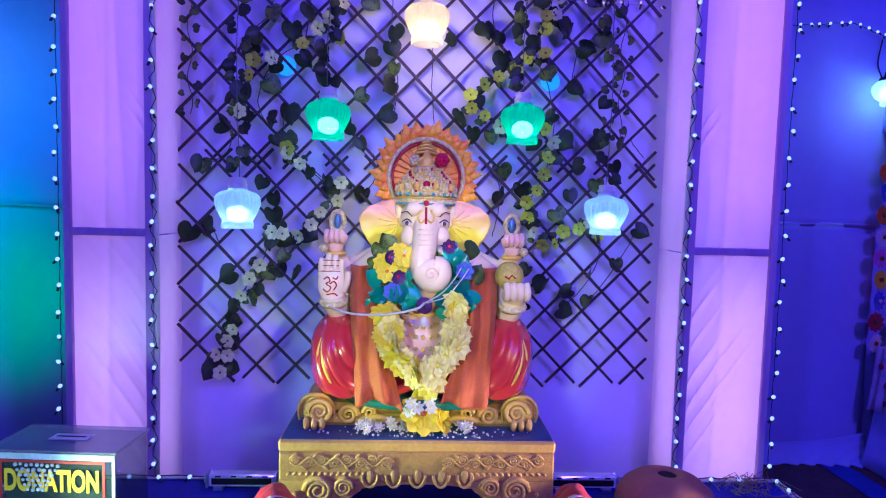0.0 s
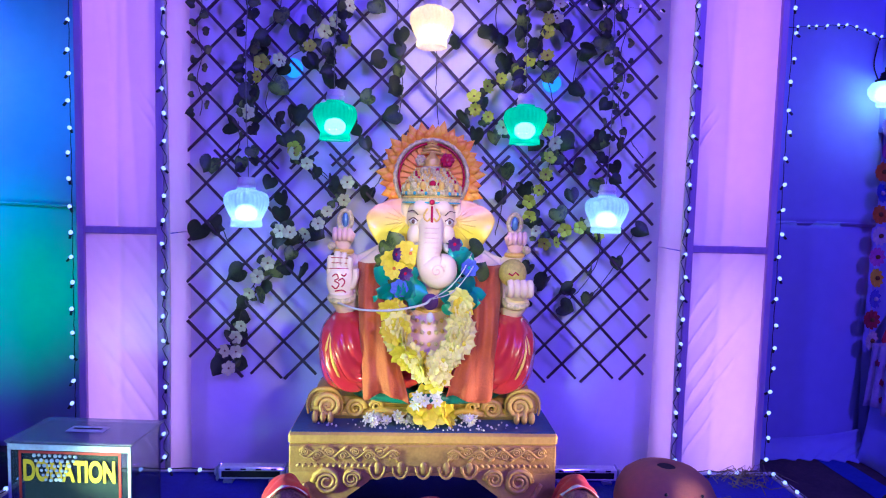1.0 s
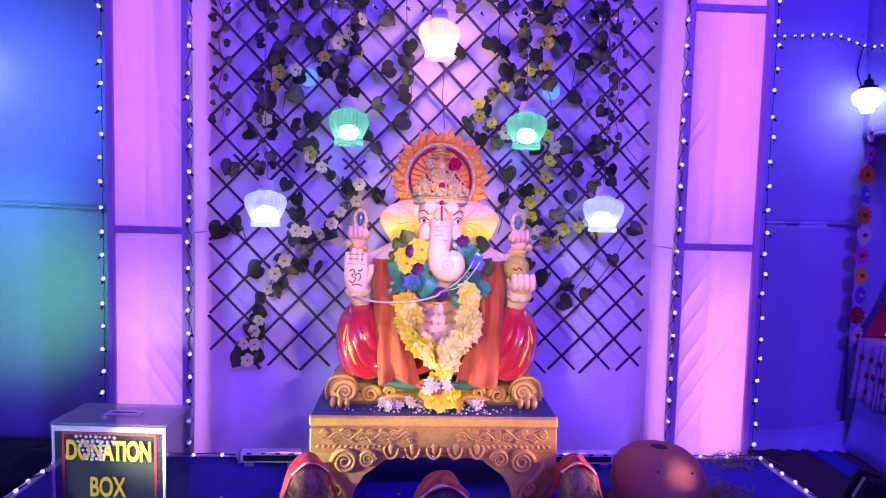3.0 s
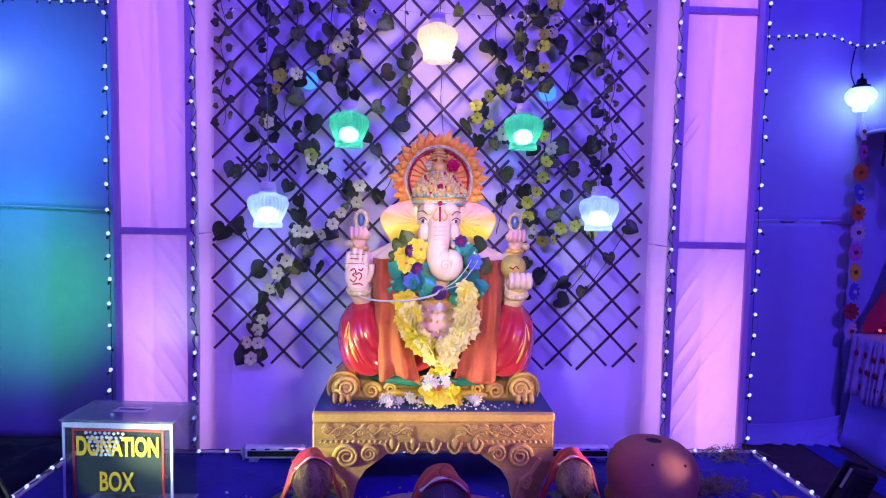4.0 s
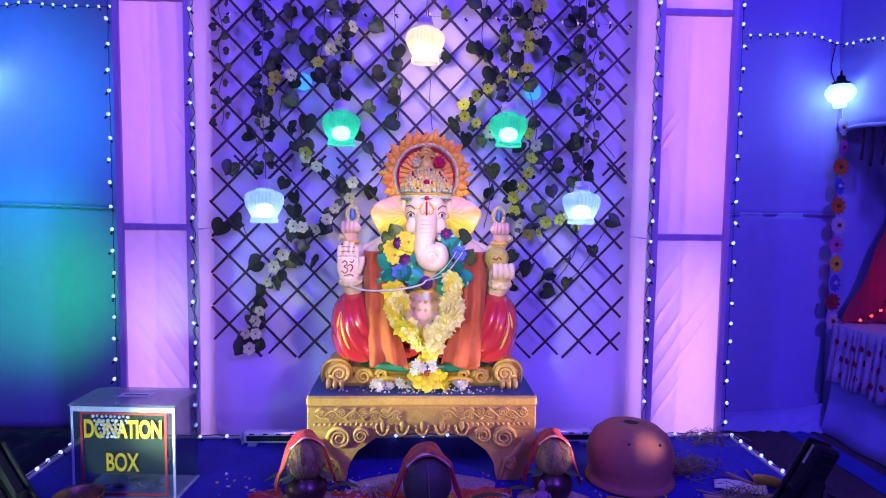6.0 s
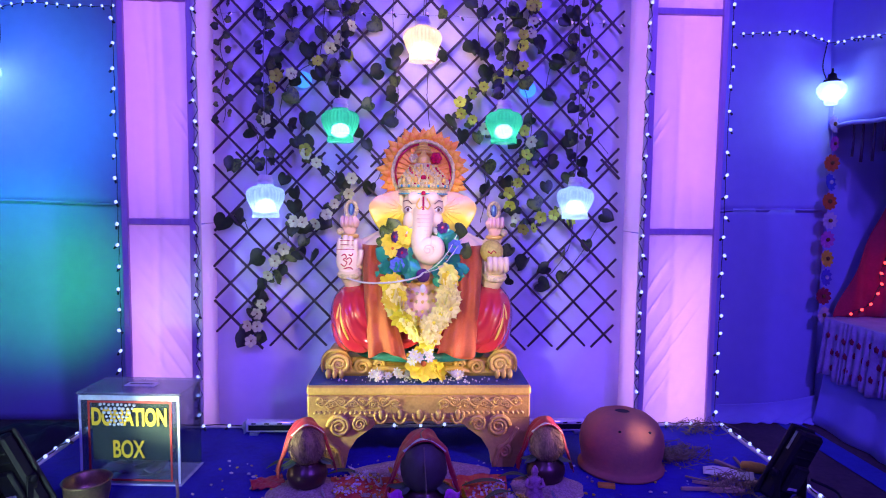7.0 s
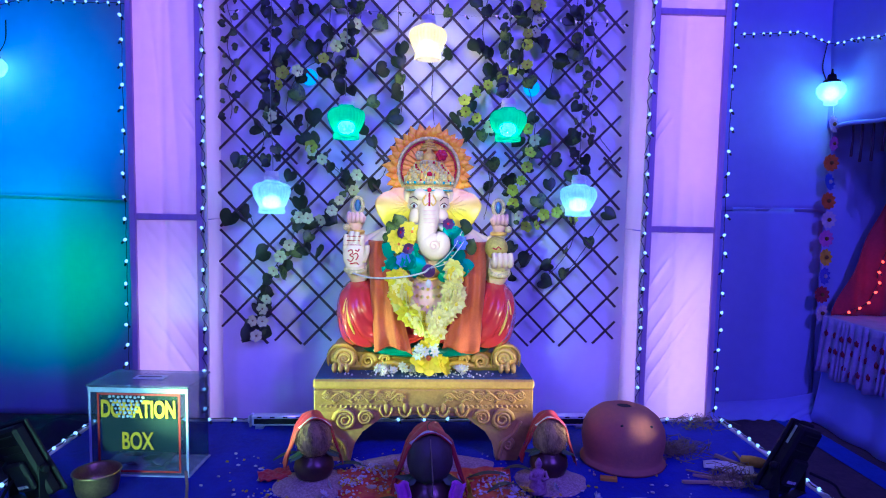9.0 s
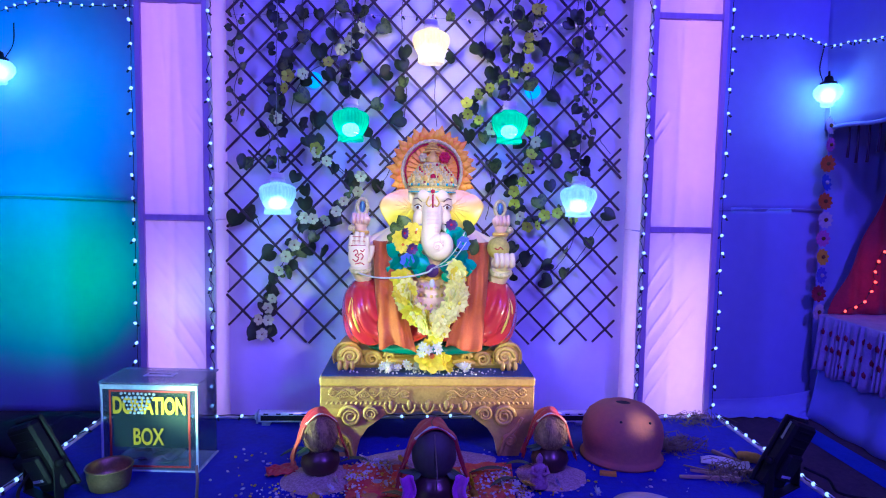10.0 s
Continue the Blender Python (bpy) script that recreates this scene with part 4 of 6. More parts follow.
    for z in (0.5765, 0.5905):
        g.tube([(0.0755 * math.cos(a), -0.035 + 0.0725 * math.sin(a), z) for a in [2 * math.pi * i / 48 for i in range(49)]], 0.0022, 6, TQ if z < 0.58 else GO)
    for k in range(9):
        a = math.pi * (1.08 + 0.84 * k / 8)
        g.ball((0.074 * math.cos(a), -0.035 + 0.072 * math.sin(a), 0.612 + 0.008 * math.sin(math.pi * k / 8)), (0.008, 0.007, 0.011), GO if k % 2 else SI, 10, 8)
        g.ball((0.060 * math.cos(a), -0.035 + 0.060 * math.sin(a), 0.634), 0.006, SI, 8, 6)
    for row in range(9):
        z = 0.600 + 0.0078 * row
        r = (0.077, 0.0745, 0.070, 0.0685, 0.066, 0.0605, 0.053, 0.0465, 0.042)[row]
        n = int(2 * math.pi * r / 0.0105)
        for k in range(n):
            a = 2 * math.pi * (k + 0.5 * (row % 2)) / n
            if math.sin(a) < 0.25:
                g.ball((r * math.cos(a), -0.035 + 0.95 * r * math.sin(a), z), (0.0042, 0.0042, 0.0050), (SI, GO, SI, SI, GO, GO, SI, GO, ST)[(k * 5 + row * 2) % 9] if row > 0 else (TQ if k % 3 == 0 else SI), 7, 5)
    g.ball((0, -0.108, 0.624), (0.009, 0.007, 0.009), ST, 12, 8)
    for cx, cz, sl, rr in ((0.040, 0.690, ST, 0.0085), (-0.030, 0.688, SI, 0.007)):
        for k in range(7):
            a = 2 * math.pi * k / 6
            q = 0.0 if k == 6 else 1.3 * rr
            g.ball((cx + q * math.cos(a), -0.020 - (0.004 if k == 6 else 0), cz + q * math.sin(a)), (rr, rr * 0.7, rr), sl, 9, 6)
    for k in range(4):
        w = 0.030 - 0.006 * k
        g.tube([(-w, 0.010, 0.708 + 0.009 * k), (0, 0.004, 0.713 + 0.009 * k), (w, 0.010, 0.708 + 0.009 * k)], 0.0042, 7, GO)
    # halo: disc, beaded rope ring and two rows of pointed petals
    hc = 0.645
    g.add([(0, 0.03, hc)] + [(0.105 * math.cos(2 * math.pi * i / 48), 0.025, hc + 0.108 * math.sin(2 * math.pi * i / 48)) for i in range(48)], [(0, 1 + (i + 1) % 48, 1 + i) for i in range(48)], HR)
    for k in range(30):
        a = 2 * math.pi * k / 30
        g.tube([(0.02 * math.cos(a), 0.022, hc + 0.02 * math.sin(a)), (0.095 * math.cos(a), 0.020, hc + 0.098 * math.sin(a))], [0.001, 0.0028], 5, HR if k % 2 else HP)
    ring = [(0.098 * math.cos(a), 0.012, hc + 0.101 * math.sin(a)) for a in [2 * math.pi * i / 72 for i in range(73)]]
    g.tube(ring, [0.0055 + 0.0012 * (i % 2) for i in range(73)], 8, SI)
    ring = [(0.088 * math.cos(a), 0.014, hc + 0.091 * math.sin(a)) for a in [2 * math.pi * i / 60 for i in range(61)]]
    g.tube(ring, 0.003, 6, ST)
    for row, (cnt, rin, rout, wd, y) in enumerate(((21, 0.096, 0.146, 0.0175, 0.026), (21, 0.096, 0.130, 0.0135, 0.012))):
        for k in range(cnt):
            a = math.radians(-32 + 244 * (k + 0.5 * row) / (cnt - 1))
            r1 = rout * (1 + 0.05 * math.sin(k * 2.3))
            c, s_ = math.cos(a), math.sin(a)
            vs = []
            for i, (t, w) in enumerate(((0, 0.55), (0.3, 0.95), (0.6, 0.72), (0.85, 0.32), (1.0, 0.03))):
                r = rin + (r1 - rin) * t
                yy = y - 0.010 * math.sin(t * 2.4)
                for e in (-1, 0, 1):
                    vs.append((r * c - e * w * wd * s_, yy + 0.006 * abs(e), hc + r * 1.03 * s_ + e * w * wd * c))
            fs = []
            for i in range(4):
                fs += [(i * 3, i * 3 + 1, i * 3 + 4, i * 3 + 3), (i * 3 + 1, i * 3 + 2, i * 3 + 5, i * 3 + 4)]
            g.add(vs, fs, HP)
            g.add([(x, yy + 0.008, z) for x, yy, z in vs], [q[::-1] for q in fs], HP)
    # painted necklace and jewels on the chest
    for r in (0.055, 0.075):
        g.tube([(r * math.cos(a), -0.095 - 0.02 * math.sin(-a), 0.385 + r * 1.1 * math.sin(a)) for a in [math.pi + math.pi * i / 20 for i in range(21)]], [0.005 + 0.0015 * (i % 2) for i in range(21)], 7, GO)
    me = g.mesh("statue", [SKIN, SKIN_PINK, EAR_YELLOW, RED_DHOTI, GOLD, SILVER, HALO_RED, HALO_PETAL, RED_STONE, INK, EYE_WHITE, BLUE_PAINT, GREEN_SEAT, LADDU, SHAWL, TURQUOISE])
    ob = new("elephant_headed_statue", me)
    ob.matrix_basis = pose(0.033, 1.60, PZ + 0.003)
    tagged(ob, "painted plaster seated elephant-headed statue with orange petal halo and jewelled crown", "statue")


statue()

# ---- trellis behind the statue ----
def trellis(x0, x1, z0, z1, nx, nz, y, label):
    """Crossed bars between two limits; nx, nz is one crossing."""
    t = thing("trellis", label, "trellis", pose(0, 0, 0), "trellis panels on the backdrop")
    px, pz = 0.1262, 0.130
    for fam, sg in ((0, 1), (1, -1)):
        k0 = nx - sg * nz * px / pz
        for k in range(-30, 31):
            c = k0 + k * px            # the bar's x where z is 0
            lo, hi = z0, z1
            xa, xb = c + sg * lo * px / pz, c + sg * hi * px / pz
            if sg > 0:
                if xa < x0: lo = (x0 - c) * pz / px
                if xb > x1: hi = (x1 - c) * pz / px
            else:
                if xa > x1: lo = (c - x1) * pz / px
                if xb < x0: hi = (c - x0) * pz / px
            if hi - lo < 0.07:
                continue
            lo += random.uniform(-0.008, 0.012)
            hi += random.uniform(-0.012, 0.008)
            xa, xb = c + sg * lo * px / pz, c + sg * hi * px / pz
            ln = math.hypot(xb - xa, hi - lo)
            ang = math.degrees(math.atan2(xb - xa, hi - lo)) + random.uniform(-0.35, 0.35)
            w = random.uniform(0.0042, 0.0052)
            yy = y - 0.0062 * fam
            part("bar", Geo().box(-w, w, -0.0028, 0.0028, -ln / 2, ln / 2, 0.0012), LATTICE, t, "", pose((xa + xb) / 2, yy + random.uniform(-0.001, 0.001), (lo + hi) / 2, 0, ang, 0))
    return t


trellis(-0.752, 0.800, 0.905, 1.72, 0.187, 1.402, 2.004, "expanding lattice of dark bamboo bars fixed to the backdrop")
trellis(-0.752, 0.800, 0.205, 0.960, -0.566, 0.589, 1.990, "expanding lattice of dark bamboo bars fixed to the lower backdrop")


# ---- ivy and artificial flowers ----
def leaf_mesh(name, size, mat, curl):
    """A heart-shaped leaf, its stalk at the origin, pointing down."""
    g = Geo()
    half = [(0.10, 0.17), (0.28, 0.24), (0.45, 0.16), (0.55, -0.02), (0.56, -0.22), (0.49, -0.42), (0.36, -0.58), (0.18, -0.72)]
    mid = [0.06, 0.0, -0.06, -0.14, -0.26, -0.42, -0.57, -0.71]
    n, vs = len(half), []
    for i, (x, z) in enumerate(half):
        lift = 0.05 * size - 0.25 * curl * size * mid[i] ** 2
        rim = curl * size * (x * x * 1.2 + 0.25 * z * z) - 0.03 * size * (i % 2)
        vs += [(-x * size, rim, z * size), (-0.5 * x * size, 0.5 * rim - 0.02 * size, 0.5 * (z + mid[i]) * size), (0, lift, mid[i] * size), (0.5 * x * size, 0.5 * rim - 0.02 * size, 0.5 * (z + mid[i]) * size), (x * size, rim, z * size)]
    vs.append((0.02 * size, curl * size * 0.3, -0.88 * size))
    fs = [(5 * i + j, 5 * i + j + 1, 5 * i + j + 6, 5 * i + j + 5) for i in range(n - 1) for j in range(4)]
    fs += [(5 * (n - 1) + j, 5 * (n - 1) + j + 1, 5 * n) for j in range(4)]
    g.add(vs, fs)
    g.add([(x, y + 0.0012, z) for x, y, z in vs], [f[::-1] for f in fs])
    return g.mesh(name, mat)


LEAVES = [leaf_mesh("ivy_leaf", 0.051, LEAF, 0.5), leaf_mesh("ivy_leaf", 0.051, LEAF, 0.9), leaf_mesh("ivy_leaf", 0.051, LEAF_PALE, 0.5)]
SMALL = [leaf_mesh("small_leaf", 0.024, LEAF, 0.6), leaf_mesh("small_leaf", 0.024, LEAF_PALE, 0.6)]


def flower_mesh(name, r, petals, mats, width=0.5, cup=0.35, rows=1, centre=0.22, tip=0.35):
    g = Geo()
    for row in range(rows):
        rr = r * (1 - 0.3 * row)
        for k in range(petals):
            a = 2 * math.pi * (k + 0.5 * row) / petals
            c, s = math.cos(a), math.sin(a)
            vs = []
            for t, w in ((0.08, 0.25), (0.45, 0.8), (0.8, 1.0), (1.0, tip)):
                for e in (-1, 0, 1):
                    q = w * width * rr * 0.5 * e
                    rad = rr * (t + (0.06 if e == 0 and t == 1.0 else 0))
                    y = -rr * cup * (t * 0.9) * (1 + 0.5 * row) + (0.10 * rr if e else 0.0) - 0.10 * rr * row
                    vs.append((rad * c - q * s, y, rad * s + q * c))
            fs = []
            for i in range(3):
                fs += [(i * 3, i * 3 + 3, i * 3 + 4, i * 3 + 1), (i * 3 + 1, i * 3 + 4, i * 3 + 5, i * 3 + 2)]
            g.add(vs, fs, 0)
            g.add([(x, y + 0.0008, z) for x, y, z in vs], [f[::-1] for f in fs], 0)
    g.ball((0, -r * 0.12, 0), (r * centre, r * centre * 0.8, r * centre), 1, 8, 6)
    return g.mesh(name, mats)


BLOOMS = [flower_mesh("flower", 0.023, 5, [BLOOM_LEMON, CENTRE], 0.95, centre=0.13), flower_mesh("flower", 0.023, 6, [BLOOM_PALE, CENTRE], 0.8, centre=0.15), flower_mesh("flower", 0.023, 8, [BLOOM_LEMON, CENTRE], 0.6, centre=0.17)]


def ivy(label, stems, leaves, flowers, y=1.985, blooms=BLOOMS):
    """One climbing plant: its stems, leaves and flowers."""
    v = thing("ivy_garland", label, "artificial plant", pose(0, 0, 0), "ivy on the trellis")
    for st in stems:
        pts = curve_pts([(x, y + 0.004 * math.sin(9 * x + 5 * z), z) for x, z in st], 10)
        part("stem", Geo().tube([p + Vector((0.004 * noise.noise((i * 0.5, 1, 0)), 0, 0.004 * noise.noise((i * 0.5, 5, 0)))) for i, p in enumerate(pts)], 0.0016, 5), STEM, v)
    for x, z in leaves:
        k = random.random()
        sc = random.uniform(0.85, 1.3)
        m = pose(x, y - random.uniform(0.0, 0.016), z + 0.02 * sc, random.uniform(-30, 25), random.uniform(-75, 75), random.uniform(-50, 50)) @ Matrix.Diagonal((sc * random.uniform(0.8, 1.1), sc, sc, 1))
        part("leaf", LEAVES[0 if k < 0.5 else 1 if k < 0.78 else 2], None, v, "", m)
    for x, z in flowers:
        m = pose(x, y - random.uniform(0.012, 0.026), z, random.uniform(-30, 30), random.uniform(0, 70), random.uniform(-35, 35)) @ Matrix.Scale(random.uniform(0.85, 1.1), 4)
        part("flower", random.choice(blooms), None, v, "", m)
        for _ in range(2):
            a = random.uniform(0, 6.28)
            sc = random.uniform(0.8, 1.3)
            part("small_leaf", random.choice(SMALL), None, v, "", pose(x + 0.022 * math.cos(a), y - 0.006, z + 0.022 * math.sin(a), random.uniform(-30, 30), random.uniform(-180, 180), random.uniform(-40, 40)) @ Matrix.Scale(sc, 4))
    return v


ivy("dark ivy with yellow silk flowers climbing over the trellis",
    [[(-0.22, 1.56), (-0.23, 1.42), (-0.31, 1.33), (-0.45, 1.24), (-0.50, 1.10), (-0.41, 0.98), (-0.30, 0.88)], [(-0.33, 1.56), (-0.34, 1.40), (-0.35, 1.24), (-0.24, 1.18)], [(-0.46, 1.56), (-0.46, 1.40), (-0.54, 1.30), (-0.53, 1.12)]],
    [(-0.457, 1.381), (-0.343, 1.389), (-0.4, 1.468), (-0.453, 1.47), (-0.543, 1.435), (-0.392, 1.326), (-0.498, 1.298), (-0.523, 1.265), (-0.367, 1.237), (-0.305, 1.23), (-0.445, 1.214), (-0.47, 1.152), (-0.304, 1.185), (-0.544, 1.134), (-0.573, 1.108), (-0.403, 1.071), (-0.407, 0.988), (-0.614, 1.017), (-0.528, 1.06), (-0.466, 1.045), (-0.445, 0.987), (-0.207, 1.026), (-0.177, 0.985), (-0.318, 1.494), (-0.236, 1.485)],
    [(-0.457, 1.247), (-0.511, 1.237), (-0.359, 1.294), (-0.313, 1.341), (-0.235, 1.424), (-0.276, 1.374), (-0.523, 1.192), (-0.403, 0.967), (-0.556, 1.076), (-0.239, 1.314)])
ivy("dark ivy leaves trailing above the statue",
    [[(-0.08, 1.56), (-0.08, 1.32), (-0.06, 1.20), (-0.07, 1.07)], [(0.04, 1.56), (0.05, 1.26), (0.05, 1.17), (0.06, 1.06)], [(0.26, 1.56), (0.24, 1.40), (0.28, 1.30), (0.27, 1.22)]],
    [(-0.157, 1.423), (-0.084, 1.286), (-0.072, 1.331), (-0.126, 1.244), (-0.067, 1.22), (-0.07, 1.162), (-0.162, 1.127), (-0.077, 1.071), (0.106, 1.473), (0.254, 1.486), (0.204, 1.512), (0.216, 1.356), (0.266, 1.333), (0.117, 1.309), (0.28, 1.26), (0.204, 1.128), (0.181, 1.02), (0.24, 1.018), (0.147, 1.069)],
    [(0.261, 1.211), (0.215, 1.185), (0.174, 1.152), (0.18, 1.111), (0.222, 1.087), (0.273, 1.056)])
ivy("dark ivy with small yellow flowers hanging beside the lamps",
    [[(0.44, 1.56), (0.42, 1.42), (0.38, 1.30), (0.43, 1.18), (0.45, 1.02), (0.42, 0.90), (0.37, 0.79), (0.40, 0.71), (0.55, 0.73)], [(0.60, 1.56), (0.60, 1.40), (0.52, 1.30), (0.50, 1.20)]],
    [(0.404, 1.45), (0.383, 1.32), (0.49, 1.364), (0.526, 1.296), (0.592, 1.335), (0.598, 1.392), (0.599, 1.489), (0.558, 1.455), (0.419, 1.223), (0.513, 1.185), (0.449, 1.084), (0.392, 0.996), (0.468, 1.002), (0.681, 1.007), (0.587, 1.005), (0.353, 1.481), (0.34, 1.372)],
    [(0.431, 1.512), (0.456, 1.516), (0.445, 1.456), (0.409, 1.406), (0.438, 1.411), (0.411, 1.366), (0.409, 1.289), (0.355, 1.275), (0.318, 1.233), (0.42, 1.051), (0.447, 1.01), (0.418, 0.907), (0.399, 0.854), (0.367, 0.816), (0.369, 0.767), (0.391, 0.719), (0.49, 0.724), (0.54, 0.733), (0.576, 0.754), (0.462, 0.681), (0.425, 0.678), (0.607, 0.714), (0.429, 0.96)])
ivy("long ivy garland with cream flowers trailing down the trellis",
    [[(-0.42, 1.08), (-0.41, 0.97), (-0.30, 0.87), (-0.24, 0.83), (-0.33, 0.71), (-0.45, 0.68), (-0.49, 0.58), (-0.56, 0.48), (-0.60, 0.33), (-0.61, 0.23)]],
    [(-0.483, 0.85), (-0.446, 0.797), (-0.45, 0.743), (-0.408, 0.615), (-0.458, 0.66), (-0.573, 0.542), (-0.466, 0.56), (-0.433, 0.56), (-0.565, 0.445), (-0.594, 0.382), (-0.615, 0.335), (-0.636, 0.233), (-0.595, 0.229), (-0.619, 0.263), (-0.383, 0.553), (-0.286, 0.854), (-0.335, 0.886), (-0.388, 0.661), (-0.351, 0.683), (-0.277, 0.821), (-0.507, 0.505), (-0.528, 0.475), (-0.586, 0.314), (-0.425, 0.656)],
    [(-0.326, 0.725), (-0.367, 0.691), (-0.417, 0.694), (-0.45, 0.698), (-0.487, 0.593), (-0.52, 0.547), (-0.548, 0.492), (-0.573, 0.382), (-0.59, 0.344), (-0.627, 0.297), (-0.589, 0.297), (-0.615, 0.237), (-0.298, 0.767), (-0.244, 0.805), (-0.405, 0.95), (-0.364, 0.918), (-0.232, 0.863)], blooms=BLOOMS[1:2])
ivy("loose dark ivy leaves on the edge of the trellis",
    [[(-0.59, 1.05), (-0.59, 0.96), (-0.67, 0.90)], [(-0.68, 0.72), (-0.64, 0.70), (-0.62, 0.65)], [(-0.20, 1.05), (-0.18, 0.98), (-0.12, 0.91), (-0.16, 0.82)]],
    [(-0.673, 0.903), (-0.576, 0.909), (-0.679, 0.69), (-0.707, 0.681), (-0.67, 0.9), (-0.16, 0.82)],
    [])
ivy("scattered dark ivy leaves beside the statue",
    [[(0.27, 0.92), (0.28, 0.81), (0.26, 0.70)], [(0.70, 1.03), (0.75, 0.97)], [(0.60, 0.90), (0.62, 0.68), (0.59, 0.57), (0.50, 0.46)], [(0.75, 0.75), (0.68, 0.62), (0.60, 0.50)]],
    [(0.55, 0.918), (0.507, 0.835), (0.464, 0.769), (0.35, 0.845), (0.402, 0.739), (0.281, 0.819), (0.279, 0.904), (0.462, 0.952), (0.737, 0.716), (0.674, 0.611), (0.587, 0.577), (0.586, 0.485), (0.522, 0.509), (0.495, 0.442), (0.442, 0.533), (0.378, 0.582), (0.62, 0.693), (0.597, 0.87), (0.373, 0.466)],
    [])


# ---- hanging glass lamps ----
def hanging_lamp(x, y, ztop, glass, bulb, label, leafy=True, top=CEIL, sway=0.01):
    """A ribbed glass shade under a chrome cap, hung on a twisted cord with small leaves. ztop: the top of the cap."""
    o = thing("hanging_lamp", label, "pendant lamp", pose(x, y, ztop), "glass lamps before the trellis")
    part("cap", Geo().lathe([(0.0, 0.006), (0.020, 0.006), (0.0245, 0.003), (0.0245, -0.010), (0.028, -0.012), (0.028, -0.016), (0.0255, -0.018), (0.0275, -0.022), (0.0275, -0.026), (0.024, -0.030)], 28, close=False), CHROME, o, "chrome cap")
    prof = [(0.0265, -0.022), (0.028, -0.032), (0.036, -0.0345), (0.047, -0.037), (0.0565, -0.0425), (0.0625, -0.050), (0.0655, -0.059), (0.0660, -0.068), (0.0645, -0.078), (0.060, -0.090), (0.053, -0.105), (0.0465, -0.118)]
    foot = [(0.0465, -0.118), (0.0445, -0.123), (0.0455, -0.129), (0.0472, -0.132), (0.0472, -0.146), (0.044, -0.147)]
    sh = part("shade", Geo().lathe(prof, 160, close=False, rib=32, depth=0.022).lathe(foot, 160, close=False), glass, o)
    sh.visible_shadow = False
    part("bulb", Geo().ball((0, 0, -0.104), (0.033, 0.033, 0.026), 0, 18, 12), bulb, o, "lit bulb").visible_shadow = False
    n = 18
    L = top - ztop
    pts = [(sway * math.sin(i * 0.8 + x * 9) * (1 - i / n) * 0.5, 0.0, 0.004 + L * i / n) for i in range(n + 1)]
    part("cord", Geo().tube(pts, 0.0010, 5).tube([(px + 0.003 * math.sin(i * 2.2), py + 0.003 * math.cos(i * 2.2), pz) for i, (px, py, pz) in enumerate(pts)], 0.0008, 5), CORD, o, "thin twisted cord")
    if leafy:
        for k in range(int(L / 0.035)):
            z = 0.03 + 0.034 * k + random.uniform(-0.008, 0.008)
            s = random.choice((-1, 1))
            part("small_leaf", random.choice(SMALL), None, o, "", pose(s * 0.014, -0.003, z, random.uniform(-30, 30), s * random.uniform(-80, -10), random.uniform(-40, 40)) @ Matrix.Scale(random.uniform(0.9, 1.8), 4))
    return o


hanging_lamp(0.029, 1.84, 1.418, WHITE_GLASS, BULB_WARM, "white glass pendant lamp glowing warm above the statue", False)
hanging_lamp(-0.261, 1.86, 1.132, GREEN_GLASS, BULB_GREEN, "green ribbed glass pendant lamp with a chrome cap", True)
hanging_lamp(0.326, 1.86, 1.138, GREEN_GLASS, BULB_GREEN, "green ribbed glass pendant lamp with a chrome cap", True)
hanging_lamp(-0.528, 1.86, 0.860, BLUE_GLASS, BULB_BLUE, "pale blue ribbed glass pendant lamp with a chrome cap")
hanging_lamp(0.595, 1.86, 0.868, BLUE_GLASS, BULB_BLUE, "pale blue ribbed glass pendant lamp with a chrome cap")


def leafy_vine(x, z0, label):
    v = thing("hanging_vine", label, "artificial plant", pose(x, 1.95, z0), "thin hanging vines")
    L = 1.72 - z0
    pts = [(0.008 * math.sin(i * 0.9), 0, L * i / 30) for i in range(31)]
    part("stem", Geo().tube(pts, 0.0014, 5), STEM, v)
    for k in range(int(L / 0.028)):
        s = 1 if k % 2 else -1
        part("small_leaf", SMALL[1 if k % 3 else 0], None, v, "", pose(s * random.uniform(0.01, 0.022), -0.003, 0.01 + 0.028 * k, random.uniform(-25, 25), s * random.uniform(-110, -30), random.uniform(-40, 40)) @ Matrix.Scale(random.uniform(0.7, 1.25), 4))


leafy_vine(-0.70, 1.06, "thin vine of small round leaves hanging at the trellis edge")
leafy_vine(0.655, 1.02, "thin vine of small round leaves hanging at the trellis edge")

for nx, nz in ((-0.419, 1.232), (0.438, 1.213)):
    single("night_lamp", Geo().lathe([(0.0, -0.006), (0.027, -0.006), (0.031, -0.002), (0.031, 0.004)], 28, at=pose(nx, 2.012, nz, 90)), NIGHT_LAMP, "small round blue lamp on the backdrop", "wall lamp", group="blue discs on the backdrop")


